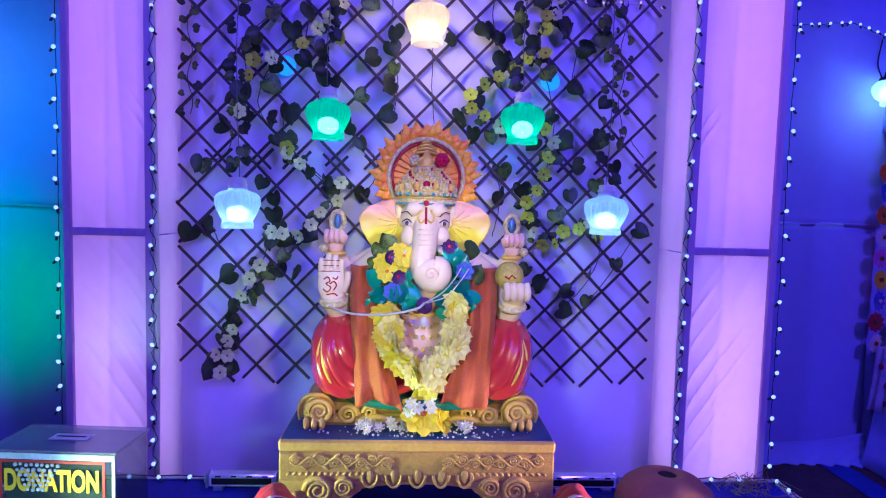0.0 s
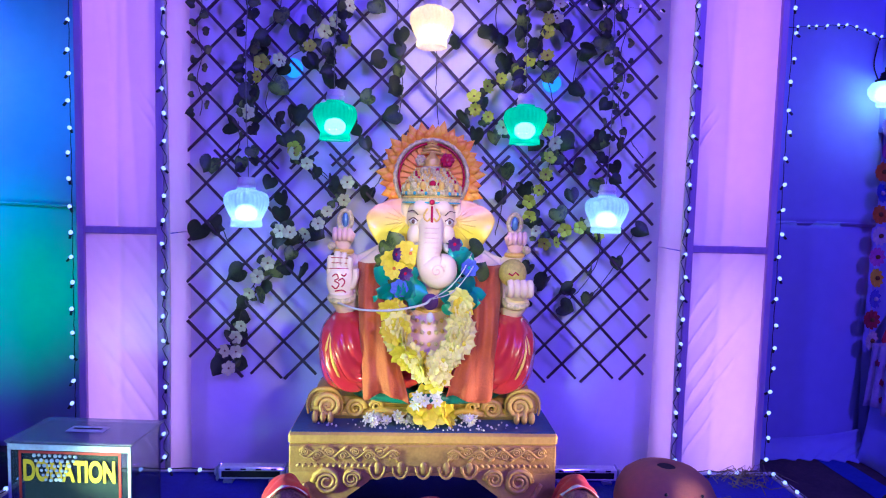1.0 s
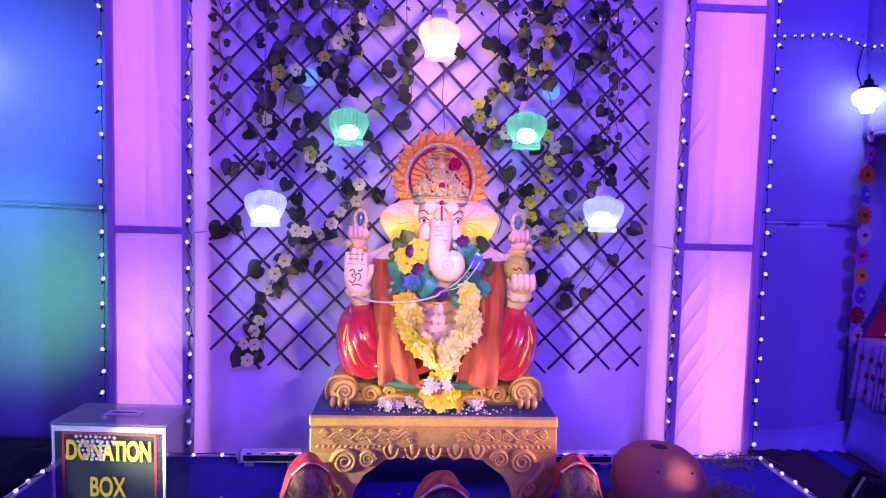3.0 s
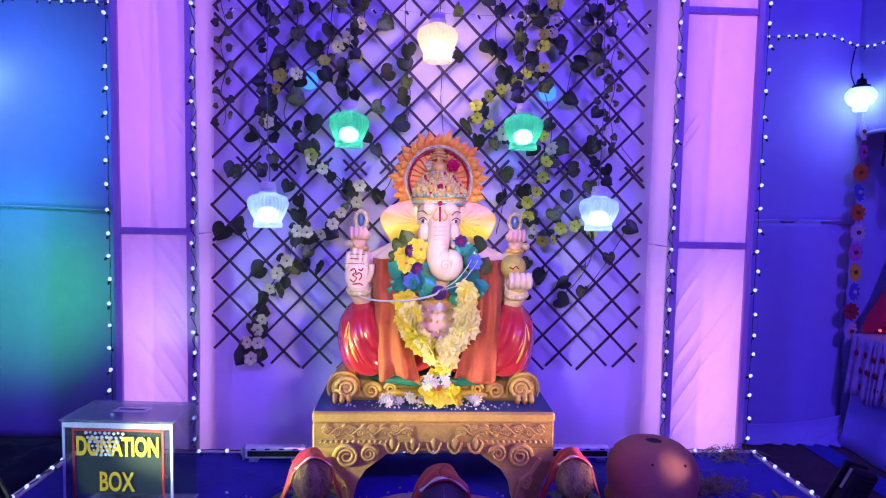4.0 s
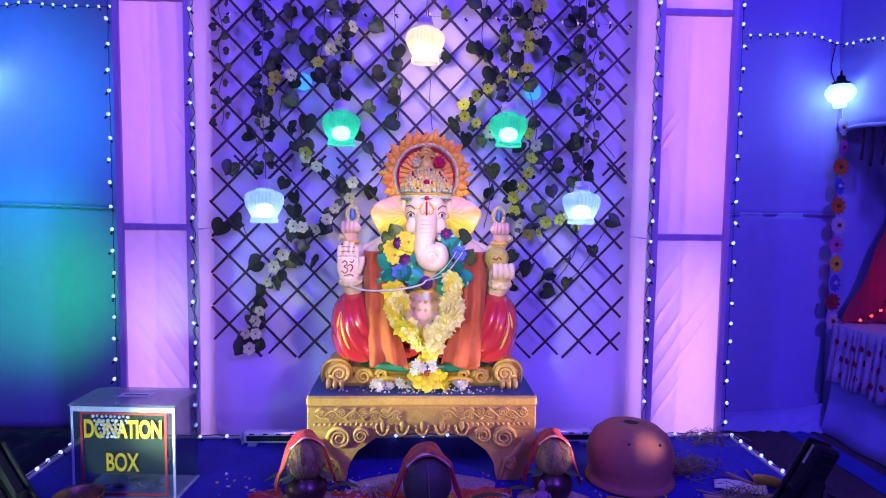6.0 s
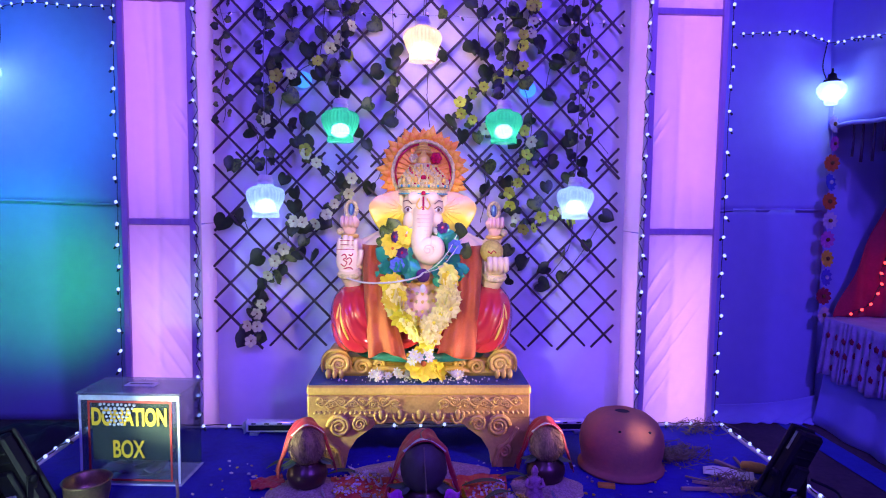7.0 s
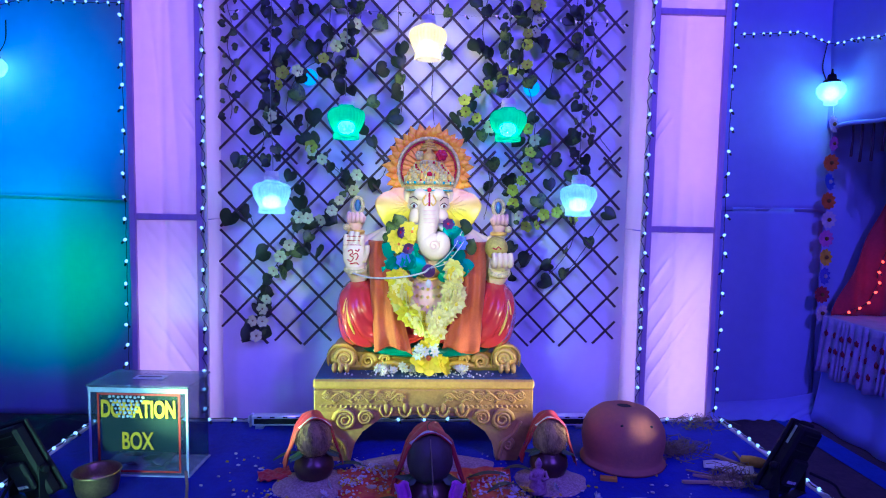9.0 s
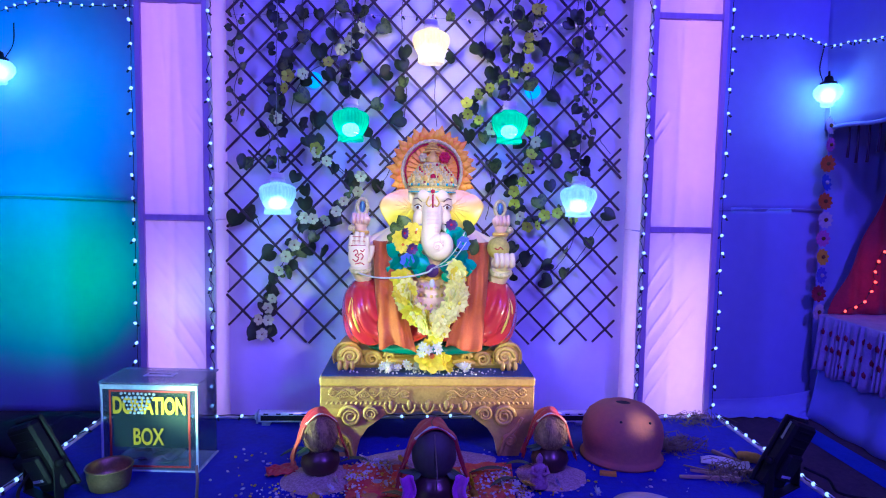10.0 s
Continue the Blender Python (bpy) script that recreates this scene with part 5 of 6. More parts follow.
# ---- glass wall lamps on the tent cloth ----
def wall_lamp(x, y, z, s):
    o = thing("wall_lamp", "white glass globe wall lamp on a dark bracket, lit pale blue", "wall lamp", pose(x, y, z), "wall lamps")
    part("globe", Geo().lathe([(0.025, 0.048), (0.048, 0.040), (0.064, 0.018), (0.064, -0.004), (0.050, -0.030), (0.030, -0.044), (0.031, -0.056), (0.026, -0.066), (0.0, -0.066)], 40, close=False), BLUE_GLASS, o, "frosted globe").visible_shadow = False
    part("bulb", Geo().ball((0, 0, -0.006), (0.034, 0.034, 0.036), 0, 16, 10), BULB_BLUE, o, "lit bulb").visible_shadow = False
    part("cap", Geo().lathe([(0.040, 0.040), (0.038, 0.054), (0.022, 0.060), (0.018, 0.082), (0.006, 0.088), (0.004, 0.11)], 20), BLACK_METAL, o, "dark metal cap")
    part("bracket", Geo().tube(curve_pts([(0, 0, 0.06), (s * 0.025, 0.04, 0.075), (s * 0.04, 0.085, 0.05)], 6), 0.005, 8).box(s * 0.04 - 0.014, s * 0.04 + 0.014, 0.075, 0.09, 0.0, 0.075, 0.003), BLACK_METAL, o, "dark wall bracket")
    part("cable", Geo().tube(curve_pts([(s * 0.03, 0.085, 0.07), (0.01, 0.09, 0.14), (0.02, 0.085, 0.24)], 8), 0.003, 6), WIRE, o)


wall_lamp(2.040, 2.585, 1.342, 1)
wall_lamp(-1.972, 2.585, 1.348, -1)

# ---- draped shawl and flowers on the statue ----
SX, SY, SZ = 0.033, 1.60, PZ + 0.003


def shawl(s, label):
    def f(u, v):
        x = s * ((0.045 + 0.115 * u) * (1 - v) + (0.095 + 0.095 * u) * v) + s * 0.02 * math.sin(v * 2.6) * (1 - u)
        z = 0.094 + 0.323 * v + 0.012 * math.sin(u * 5 + s) * (1 - v)
        y = -0.188 + 0.055 * v + 0.060 * max(0, v - 0.7) / 0.3 + 0.009 * math.sin(u * 12 + 2.5 * v) - 0.004 * abs(math.sin(v * 7 + u * 1.3)) ** 6 + 0.035 * u * u + 0.006 * noise.noise((u * 4, v * 5, s))
        return (x, y, z)
    return single("shawl", Geo().sheet(f if s > 0 else (lambda u, v: f(1 - u, v)), 26, 34, thick=0.003), SHAWL, label, "shawl", pose(SX, SY, SZ))


shawl(-1, "orange-red cloth shawl hanging over the statue's shoulder and lap")
shawl(1, "orange-red cloth shawl hanging over the statue's other shoulder and lap")

BIG_YELLOW = flower_mesh("yellow_flower", 0.030, 8, [PETAL_CREAM, PETAL_YELLOW], 0.58, 0.4, 2, 0.2, 0.15)
BIG_YELLOW2 = flower_mesh("yellow_flower", 0.030, 8, [PETAL_YELLOW, PETAL_CREAM], 0.6, 0.35, 2, 0.25)
WHITE_STAR = flower_mesh("white_flower", 0.017, 7, [PETAL_WHITE, PETAL_CREAM], 0.4, 0.4, 2, 0.2, 0.15)
BLUE_BLOOM = flower_mesh("blue_flower", 0.028, 7, [PETAL_BLUE, GREEN_FOIL], 0.8, 0.5, 2)
FOIL_LEAF = leaf_mesh("foil_leaf", 0.045, GREEN_FOIL, 0.5)
PURPLE_BLOOM = flower_mesh("purple_flower", 0.016, 7, [PURPLE, RED_STONE], 0.7, 0.7, 2, 0.3)
WIDE_YELLOW = flower_mesh("wide_yellow_flower", 0.045, 9, [PETAL_YELLOW, PETAL_ORANGE], 0.62, 0.3, 2, 0.16)

gar = thing("flower_garland", "garland of pale yellow flowers and green leaves round the statue's neck", "garland", pose(SX, SY, SZ))
vee = curve_pts([(-0.094, -0.160, 0.305), (-0.074, -0.182, 0.245), (-0.020, -0.190, 0.182), (0.030, -0.190, 0.190), (0.066, -0.185, 0.250), (0.080, -0.168, 0.335)], 6)
part("thread", Geo().tube(vee, 0.003, 6), STEM, gar)
for i, p in enumerate(vee):
    for k in range(2):
        q = p + Vector((random.uniform(-0.015, 0.015), random.uniform(-0.026, 0.004), random.uniform(-0.014, 0.014)))
        part("yellow_flower", BIG_YELLOW if random.random() < 0.75 else BIG_YELLOW2, None, gar, "", Matrix.Translation(q) @ pose(0, 0, 0, random.uniform(-45, 40), random.uniform(0, 90), random.uniform(-50, 50)) @ Matrix.Scale(random.uniform(0.85, 1.2), 4))
for x, z, k in ((0.015, 0.145, 1), (0.028, 0.155, 0), (0.020, 0.160, 0), (-0.025, 0.105, 2), (-0.010, 0.095, 2), (0.018, 0.115, 2), (0.020, 0.095, 2), (-0.030, 0.085, 2)):
    part("yellow_flower" if k < 2 else "white_flower", (BIG_YELLOW, BIG_YELLOW2, WHITE_STAR)[k], None, gar, "", pose(x, -0.19, z, random.uniform(-20, 20), random.uniform(0, 90), random.uniform(-25, 25)))
for s, cnt in ((-1, 14), (1, 14)):
    for k in range(cnt):
        part("foil_leaf", FOIL_LEAF, None, gar, "shiny green leaf", pose(s * random.uniform(0.035, 0.115), -0.135 - random.uniform(0, 0.02), random.uniform(0.315, 0.39), random.uniform(-40, 20), random.uniform(-150, 150), random.uniform(-40, 40)) @ Matrix.Scale(random.uniform(0.8, 1.15), 4))
for x, z in ((-0.075, 0.365), (0.092, 0.42)):
    part("blue_flower", BLUE_BLOOM, None, gar, "blue silk flower", pose(x, -0.16, z, random.uniform(-20, 20), random.uniform(0, 90), random.uniform(-20, 20)) @ Matrix.Scale(0.8, 4))
part("rosette", Geo().lathe([(0.0, -0.008), (0.010, -0.010), (0.016, -0.004), (0.020, 0.0), (0.020, 0.006)], 20, at=pose(0.0, -0.165, 0.335, 90)).lathe([(0.012, -0.012), (0.015, -0.013), (0.017, -0.010)], 20, 1, pose(0.0, -0.165, 0.335, 90)), [PURPLE, SILVER], gar, "dark rosette pendant")
part("pendant", Geo().ball((0.0, -0.172, 0.297), (0.009, 0.006, 0.013), 0, 12, 8), PETAL_WHITE, gar, "white pendant")

for s, x, z, c in ((-1, -0.093, 0.432, PETAL_YELLOW), (1, 0.088, 0.440, PURPLE)):
    bq = thing("shoulder_posy", "yellow silk flowers with dark purple buds on the statue's shoulder" if s < 0 else "dark purple and green silk posy on the statue's shoulder", "silk flowers", pose(SX + x, SY - 0.115, SZ + z))
    for k in range(9):
        dx, dz = random.uniform(-0.042, 0.042), random.uniform(-0.038, 0.045)
        me = (WIDE_YELLOW if k < 6 else PURPLE_BLOOM) if s < 0 else (PURPLE_BLOOM if k < 5 else FOIL_LEAF)
        part("flower", me, None, bq, "", pose(dx, random.uniform(-0.03, -0.005) - (0.015 if k > 5 else 0), dz, random.uniform(-35, 25), random.uniform(0, 180), random.uniform(-35, 35)) @ Matrix.Scale(0.62 if me is WIDE_YELLOW else 1.1, 4))
    for k in range(7):
        a = random.uniform(-0.5, 0.5)
        part("leaf", LEAVES[0 if s > 0 else 2], None, bq, "", pose(random.uniform(-0.04, 0.04), 0.0, random.uniform(-0.05, 0.04), 0, random.uniform(-160, 160), random.uniform(-30, 30)) @ Matrix.Scale(0.9, 4))

th = Geo()
th.tube(curve_pts([(-0.232, -0.108, 0.318), (-0.17, -0.165, 0.312), (-0.09, -0.20, 0.318), (-0.02, -0.205, 0.333), (0.0, -0.19, 0.345)], 8), 0.0028, 7)
th.tube(curve_pts([(0.0, -0.19, 0.345), (0.04, -0.195, 0.37), (0.075, -0.18, 0.41), (0.10, -0.15, 0.455)], 8), 0.0014, 5)
th.tube(curve_pts([(0.005, -0.19, 0.345), (0.05, -0.195, 0.362), (0.085, -0.185, 0.40), (0.115, -0.15, 0.440)], 8), 0.0014, 5)
single("sacred_thread", th, PETAL_WHITE, "white cotton thread tied across the statue's chest", "thread", pose(SX, SY, SZ))


def loose(name, me, label, cat, x, y, z, rx, ry, rz, sc, group):
    o = part(name, me, None, None, label, pose(x, y, z, rx, ry, rz) @ Matrix.Scale(sc, 4))
    return tagged(o, "", cat, group)


loose("large_yellow_flower", flower_mesh("large_yellow_flower", 0.058, 9, [PETAL_YELLOW, PETAL_ORANGE], 0.62, 0.3, 2, 0.16), "large yellow silk flower with an orange heart", "flower", SX + 0.005, 1.50, PZ + 0.052, -35, 10, 0, 1.0, "flowers before the statue")
loose("large_yellow_flower", WIDE_YELLOW, "yellow silk flower lying against the pedestal seat", "flower", SX + 0.05, 1.505, PZ + 0.035, -55, 60, 15, 0.9, "flowers before the statue")
for k in range(26):
    x = random.choice((-0.17, -0.145, -0.06, -0.045, -0.05, 0.10, -0.12, 0.11)) + random.uniform(-0.02, 0.02)
    loose("white_blossom", WHITE_STAR, "small white blossom lying on the pedestal", "flower", SX + x, random.uniform(1.475, 1.525), PZ + 0.016 + random.uniform(0, 0.012), random.uniform(-80, -10), random.uniform(0, 180), random.uniform(-40, 40), random.uniform(0.7, 1.05), "white blossoms on the pedestal")
crumbs = Geo()
for k in range(120):
    crumbs.ball((PX + max(-0.3, min(0.3, random.gauss(0, 0.14))), PY + random.uniform(0.012, 0.09), PZ + 0.005), random.uniform(0.0015, 0.004), 0, 6, 4)
single("petal_crumbs", crumbs, PETAL_WHITE, "scattered white petals on the pedestal top", "petals", kind="stuff")


# ---- donation box ----
def lettering(text, size, mat, parent, m, wide=1.0):
    cu = bpy.data.curves.new("text", "FONT")
    cu.body, cu.size, cu.extrude, cu.align_x, cu.align_y = text, size, 0.0006, "CENTER", "CENTER"
    cu.offset = 0.0024 if len(text) > 4 else 0.0014
    tmp = bpy.data.objects.new("text", cu)
    scene.collection.objects.link(tmp)
    bpy.context.view_layer.update()
    me = bpy.data.meshes.new_from_object(tmp.evaluated_get(bpy.context.evaluated_depsgraph_get()))
    bpy.data.objects.remove(tmp)
    me.materials.clear()
    me.materials.append(mat)
    o = new("lettering", me)
    o.parent = parent
    o.matrix_basis = m @ Matrix.Diagonal((wide, 1, 1, 1))
    return o


def donation_box():
    W, D, H, t = 0.283, 0.145, 0.268, 0.005
    b = thing("donation_box", "clear acrylic donation box with yellow lettering and money inside", "donation box", pose(-0.790, 1.355, FLOOR, 0, 0, -3.5))
    w = W / 2
    part("front_panel", Geo().box(-w, w, 0, t, 0.004, H - 0.006, 0.0006), ACRYLIC, b)
    part("back_panel", Geo().box(-w, w, D - t, D, 0.004, H - 0.006, 0.0006), ACRYLIC, b)
    part("side_panel", Geo().box(-w, -w + t, t + 0.001, D - t - 0.001, 0.004, H - 0.006, 0.0006), ACRYLIC, b)
    part("side_panel", Geo().box(w - t, w, t + 0.001, D - t - 0.001, 0.004, H - 0.006, 0.0006), ACRYLIC, b)
    part("base", Geo().box(-w - 0.004, w + 0.004, -0.004, D + 0.004, 0, 0.0045, 0.001), ACRYLIC_EDGE, b)
    lid = part("lid", Geo().box(-w - 0.006, w + 0.006, -0.006, D + 0.006, H - 0.005, H, 0.001), clear_glass("scuffed acrylic lid", (0.30, 0.34, 0.36), 0.2, 0.6), b, "scuffed acrylic lid")
    part("slot_plate", Geo().box(-0.045, 0.045, 0.055, 0.09, H + 0.0005, H + 0.003, 0.0008), ACRYLIC_EDGE, lid)
    part("slot", Geo().box(-0.034, 0.034, 0.069, 0.075, H + 0.0032, H + 0.0042, 0.0003), BLACK_METAL, lid)
    for x in (-w + 0.002, w - 0.002):
        part("corner_strip", Geo().box(x - 0.0035, x + 0.0035, -0.0025, -0.0003, 0.006, H - 0.008, 0.0006), ACRYLIC_EDGE, b)
    part("top_strip", Geo().box(-w, w, -0.003, -0.0005, H - 0.022, H - 0.008, 0.0006), ACRYLIC_EDGE, b)
    # printed sheet behind the front
    part("printed_sheet", Geo().box(-0.110, 0.112, t + 0.002, t + 0.003, 0.070, H - 0.030, 0.0002), GREEN_CARD, b)
    for x0, x1, z0, z1 in ((-0.118, -0.112, 0.012, H - 0.024), (0.114, 0.120, 0.012, H - 0.024), (-0.1115, 0.1135, H - 0.030, H - 0.024), (-0.1115, 0.1135, 0.012, 0.018)):
        part("red_border", Geo().box(x0, x1, -0.0012, -0.0004, z0, z1, 0.0002), RED_BORDER, b)
    lettering("DONATION", 0.068, YELLOW_LETTER, b, pose(0.0, -0.0022, H - 0.072, 90), 0.58)
    lettering("BOX", 0.070, YELLOW_LETTER, b, pose(-0.004, -0.0022, H - 0.165, 90), 0.62)
    for k in range(16):
        def note(u, v, s=random.uniform(0, 9)):
            return (0.065 * (u - 0.5), 0.035 * (v - 0.5), 0.006 * math.sin(u * 4 + s) + 0.004 * math.sin(v * 5 + s))
        part("banknote", Geo().sheet(note, 8, 4, thick=0.0004), BANKNOTE, b, "", pose(random.uniform(-0.08, 0.08), random.uniform(0.03, 0.115), 0.012 + 0.0035 * k, random.uniform(-25, 25), random.uniform(-25, 25), random.uniform(0, 180)))
    # small pale domes modelled in place of LED reflections on the upper front
    glint_dome = Geo().ball((0, 0, 0), (0.0052, 0.0018, 0.0046), 0, 9, 6).mesh("tape_bubble", ACRYLIC_EDGE)
    for row in range(6):
        for k in range(9 - row):
            part("tape_bubble", glint_dome, None, b, "", pose(-0.080 + 0.012 * k + 0.005 * row + random.uniform(-0.0015, 0.0015), -0.0034, H - 0.034 - 0.0115 * row + random.uniform(-0.0015, 0.0015), 0, random.uniform(-30, 30)) @ Matrix.Scale(random.uniform(0.75, 1.05), 4))


donation_box()

# ---- terracotta pot, upside down ----
pot = thing("clay_pot", "upturned terracotta pot with a hole and small vents", "pot", pose(0.652, 1.452, FLOOR) @ Matrix.Diagonal((1.05, 1.05, 0.98, 1)))
part("body", Geo().lathe([(0.116, 0.0), (0.123, 0.003), (0.124, 0.010), (0.116, 0.018), (0.113, 0.026), (0.118, 0.055), (0.1215, 0.085), (0.117, 0.116), (0.103, 0.146), (0.078, 0.168), (0.048, 0.180), (0.024, 0.183), (0.021, 0.177)], 64, close=False), TERRACOTTA, pot)
part("hole", Geo().lathe([(0.0, 0.1785), (0.0215, 0.1785)], 24, close=False), BLACK_METAL, pot, "dark hole")
for a, z, r in ((-112, 0.150, 0.0995), (-62, 0.146, 0.103), (-90, 0.105, 0.1195)):
    if z > 0.12:
        part("vent", Geo().ball((0, 0, 0), (0.0045, 0.003, 0.0045), 0, 10, 6), BLACK_METAL, pot, "", pose(r * math.cos(radians(a)), r * math.sin(radians(a)), z))

single("matchbox", Geo().box(-0.024, 0.024, -0.010, 0.010, 0, 0.010, 0.001), material("yellow card", (0.75, 0.42, 0.03), 0.6, scale=40), "small yellow matchbox beside the clay pot", "matchbox", pose(0.565, 1.315, FLOOR, 0, 0, -14))


# ---- floodlights on the stage ----
def floodlight(x, y, rz, tilt, lean, label):
    f = thing("floodlight", label, "floodlight", pose(x, y, FLOOR, 0, 0, rz), "floodlights on the stage")
    h = pose(0, 0, 0.115, tilt, lean)
    part("housing", Geo().box(-0.062, 0.062, -0.020, 0.014, -0.100, 0.100, 0.008), BLACK_METAL, f, "", h)
    part("rim", Geo().box(-0.068, 0.068, 0.012, 0.022, -0.106, 0.106, 0.004), BLACK_METAL, f, "", h)
    part("lens", Geo().box(-0.056, 0.056, 0.021, 0.0245, -0.092, 0.092, 0.001), clear_glass("dark flood glass", (0.05, 0.05, 0.05), 0.05, 0.3), f, "dark front glass", h)
    for k in range(3):
        part("cooling_fin", Geo().box(-0.046, 0.046, -0.0235, -0.0195, 0.030 + 0.024 * k, 0.034 + 0.024 * k, 0.001), BLACK_METAL, f, "", h)
    part("driver_box", Geo().box(-0.04, 0.04, -0.036, -0.0195, -0.070, 0.012, 0.006), BLACK_METAL, f, "", h)
    part("maker_mark", Geo().box(-0.030, 0.002, -0.0372, -0.0358, -0.058, -0.050, 0.0003).box(0.006, 0.020, -0.0372, -0.0358, -0.058, -0.050, 0.0003), WHITE_PLASTIC, f, "small pale printed mark", h)
    # thin bright strip along the upper part of one edge
    part("bright_edge", Geo().box(-0.0632, -0.0618, -0.002, 0.004, 0.040, 0.094, 0.0004), GREY_METAL, f, "thin bright edge", h)
    for s in (-1, 1):
        part("bracket_arm", Geo().box(s * 0.074 - 0.003, s * 0.074 + 0.003, -0.012, 0.012, 0.003, 0.122, 0.001), BLACK_METAL, f)
        part("knob", Geo().lathe([(0.010, 0.0), (0.010, 0.012), (0.007, 0.014)], 14, at=pose(s * 0.078, 0, 0.115, 0, s * 90)), BLACK_METAL, f)
    part("bracket_foot", Geo().box(-0.077, 0.077, -0.014, 0.014, 0, 0.004, 0.001), BLACK_METAL, f)
    part("cable", Geo().tube(curve_pts([(0.02, -0.045, 0.085), (0.06, -0.09, 0.06), (0.11, -0.10, 0.012), (0.16, -0.16, 0.005), (0.22, -0.20, 0.005)], 8), 0.004, 8), BLACK_METAL, f)
    return f


floodlight(-1.005, 1.20, -32, 16, -20, "black floodlight tilted up on its bracket, facing the statue")
floodlight(1.030, 1.20, 32, 16, 20, "black floodlight tilted up on its bracket, facing the statue")


# ---- LED par lights on the floor before the stage ----
def par_light(at, target, label):
    m = look(at, target)
    p = thing("par_light", label, "stage light", m, "par lights before the stage")
    part("can", Geo().lathe([(0.0, 0.10), (0.05, 0.10), (0.075, 0.07), (0.085, 0.02), (0.085, 0.012), (0.075, 0.012)], 32, close=False), BLACK_METAL, p)
    LEDS = Geo().lathe([(0.0, 0.004), (0.007, 0.004), (0.009, 0.0)], 12).mesh("led", glowing("lit par LED", (0.70, 1.0, 0.80), 70.0))
    for k in range(19):
        r, a = (0, 0) if k == 0 else (0.028, k * 60) if k < 7 else (0.056, k * 30)
        part("led", LEDS, None, p, "", pose(r * math.cos(radians(a)), r * math.sin(radians(a)), 0.012))
    h = at[2] - GROUND
    inv = m.inverted()
    foot = inv @ Vector((at[0], at[1], GROUND + 0.004))
    part("yoke", Geo().tube([(0.09, 0, 0.05), tuple(foot + Vector((0.04, 0, 0))), tuple(foot - Vector((0.04, 0, 0))), (-0.09, 0, 0.05)], 0.006, 8), BLACK_METAL, p)


par_light((PAR_L[0] - 0.03, PAR_L[1] - 0.03, PAR_L[2] - 0.012), (0.03, 1.58, 0.5), "black LED par light on the floor, lit white")


# ---- wall washer bars at the back of the stage ----
def washer(x, L):
    w = thing("led_bar", "slim pale LED wall-washer bar lying on the stage", "LED bar", pose(x, 1.735, FLOOR), "LED bars")
    part("housing", Geo().box(-L / 2, L / 2, -0.016, 0.018, 0.010, 0.046, 0.004), WHITE_PLASTIC, w, "pale housing")
    for s in (-1, 1):
        part("end_cap", Geo().box(min(s * L / 2, s * (L / 2 + 0.007)), max(s * L / 2, s * (L / 2 + 0.007)), -0.018, 0.020, 0.006, 0.048, 0.002), GREY_METAL, w)
        part("end_ring", Geo().lathe([(0.008, -0.002), (0.013, -0.003), (0.013, 0.003), (0.008, 0.003)], 18, at=pose(s * (L / 2 + 0.009), -0.002, 0.030, 0, 90), close=False), WHITE_PLASTIC, w)
        part("foot", Geo().box(s * L * 0.35 - 0.014, s * L * 0.35 + 0.014, -0.020, 0.020, 0, 0.0098, 0.001), GREY_METAL, w)
    part("front_recess", Geo().box(-L / 2 + 0.010, L / 2 - 0.010, -0.0185, -0.0162, 0.018, 0.036, 0.0005), BLACK_METAL, w)
    for k in range(4):
        part("mount_slot", Geo().box(-L / 2 + 0.02 + k * (L - 0.056) / 3, -L / 2 + 0.036 + k * (L - 0.056) / 3, -0.0185, -0.0162, 0.039, 0.0435, 0.0005), BLACK_METAL, w)


washer(-0.475, 0.19)
washer(0.52, 0.20)


# ---- brass bowl ----
bowl = single("brass_bowl", Geo().lathe([(0.0, 0.004), (0.040, 0.0), (0.050, 0.003), (0.056, 0.03), (0.058, 0.055), (0.062, 0.060), (0.060, 0.063), (0.055, 0.058), (0.052, 0.03), (0.046, 0.008), (0.0, 0.007)], 40, close=False), BRASS, "worn brass bowl standing on the stage carpet", "bowl", pose(-0.862, 1.262, FLOOR))


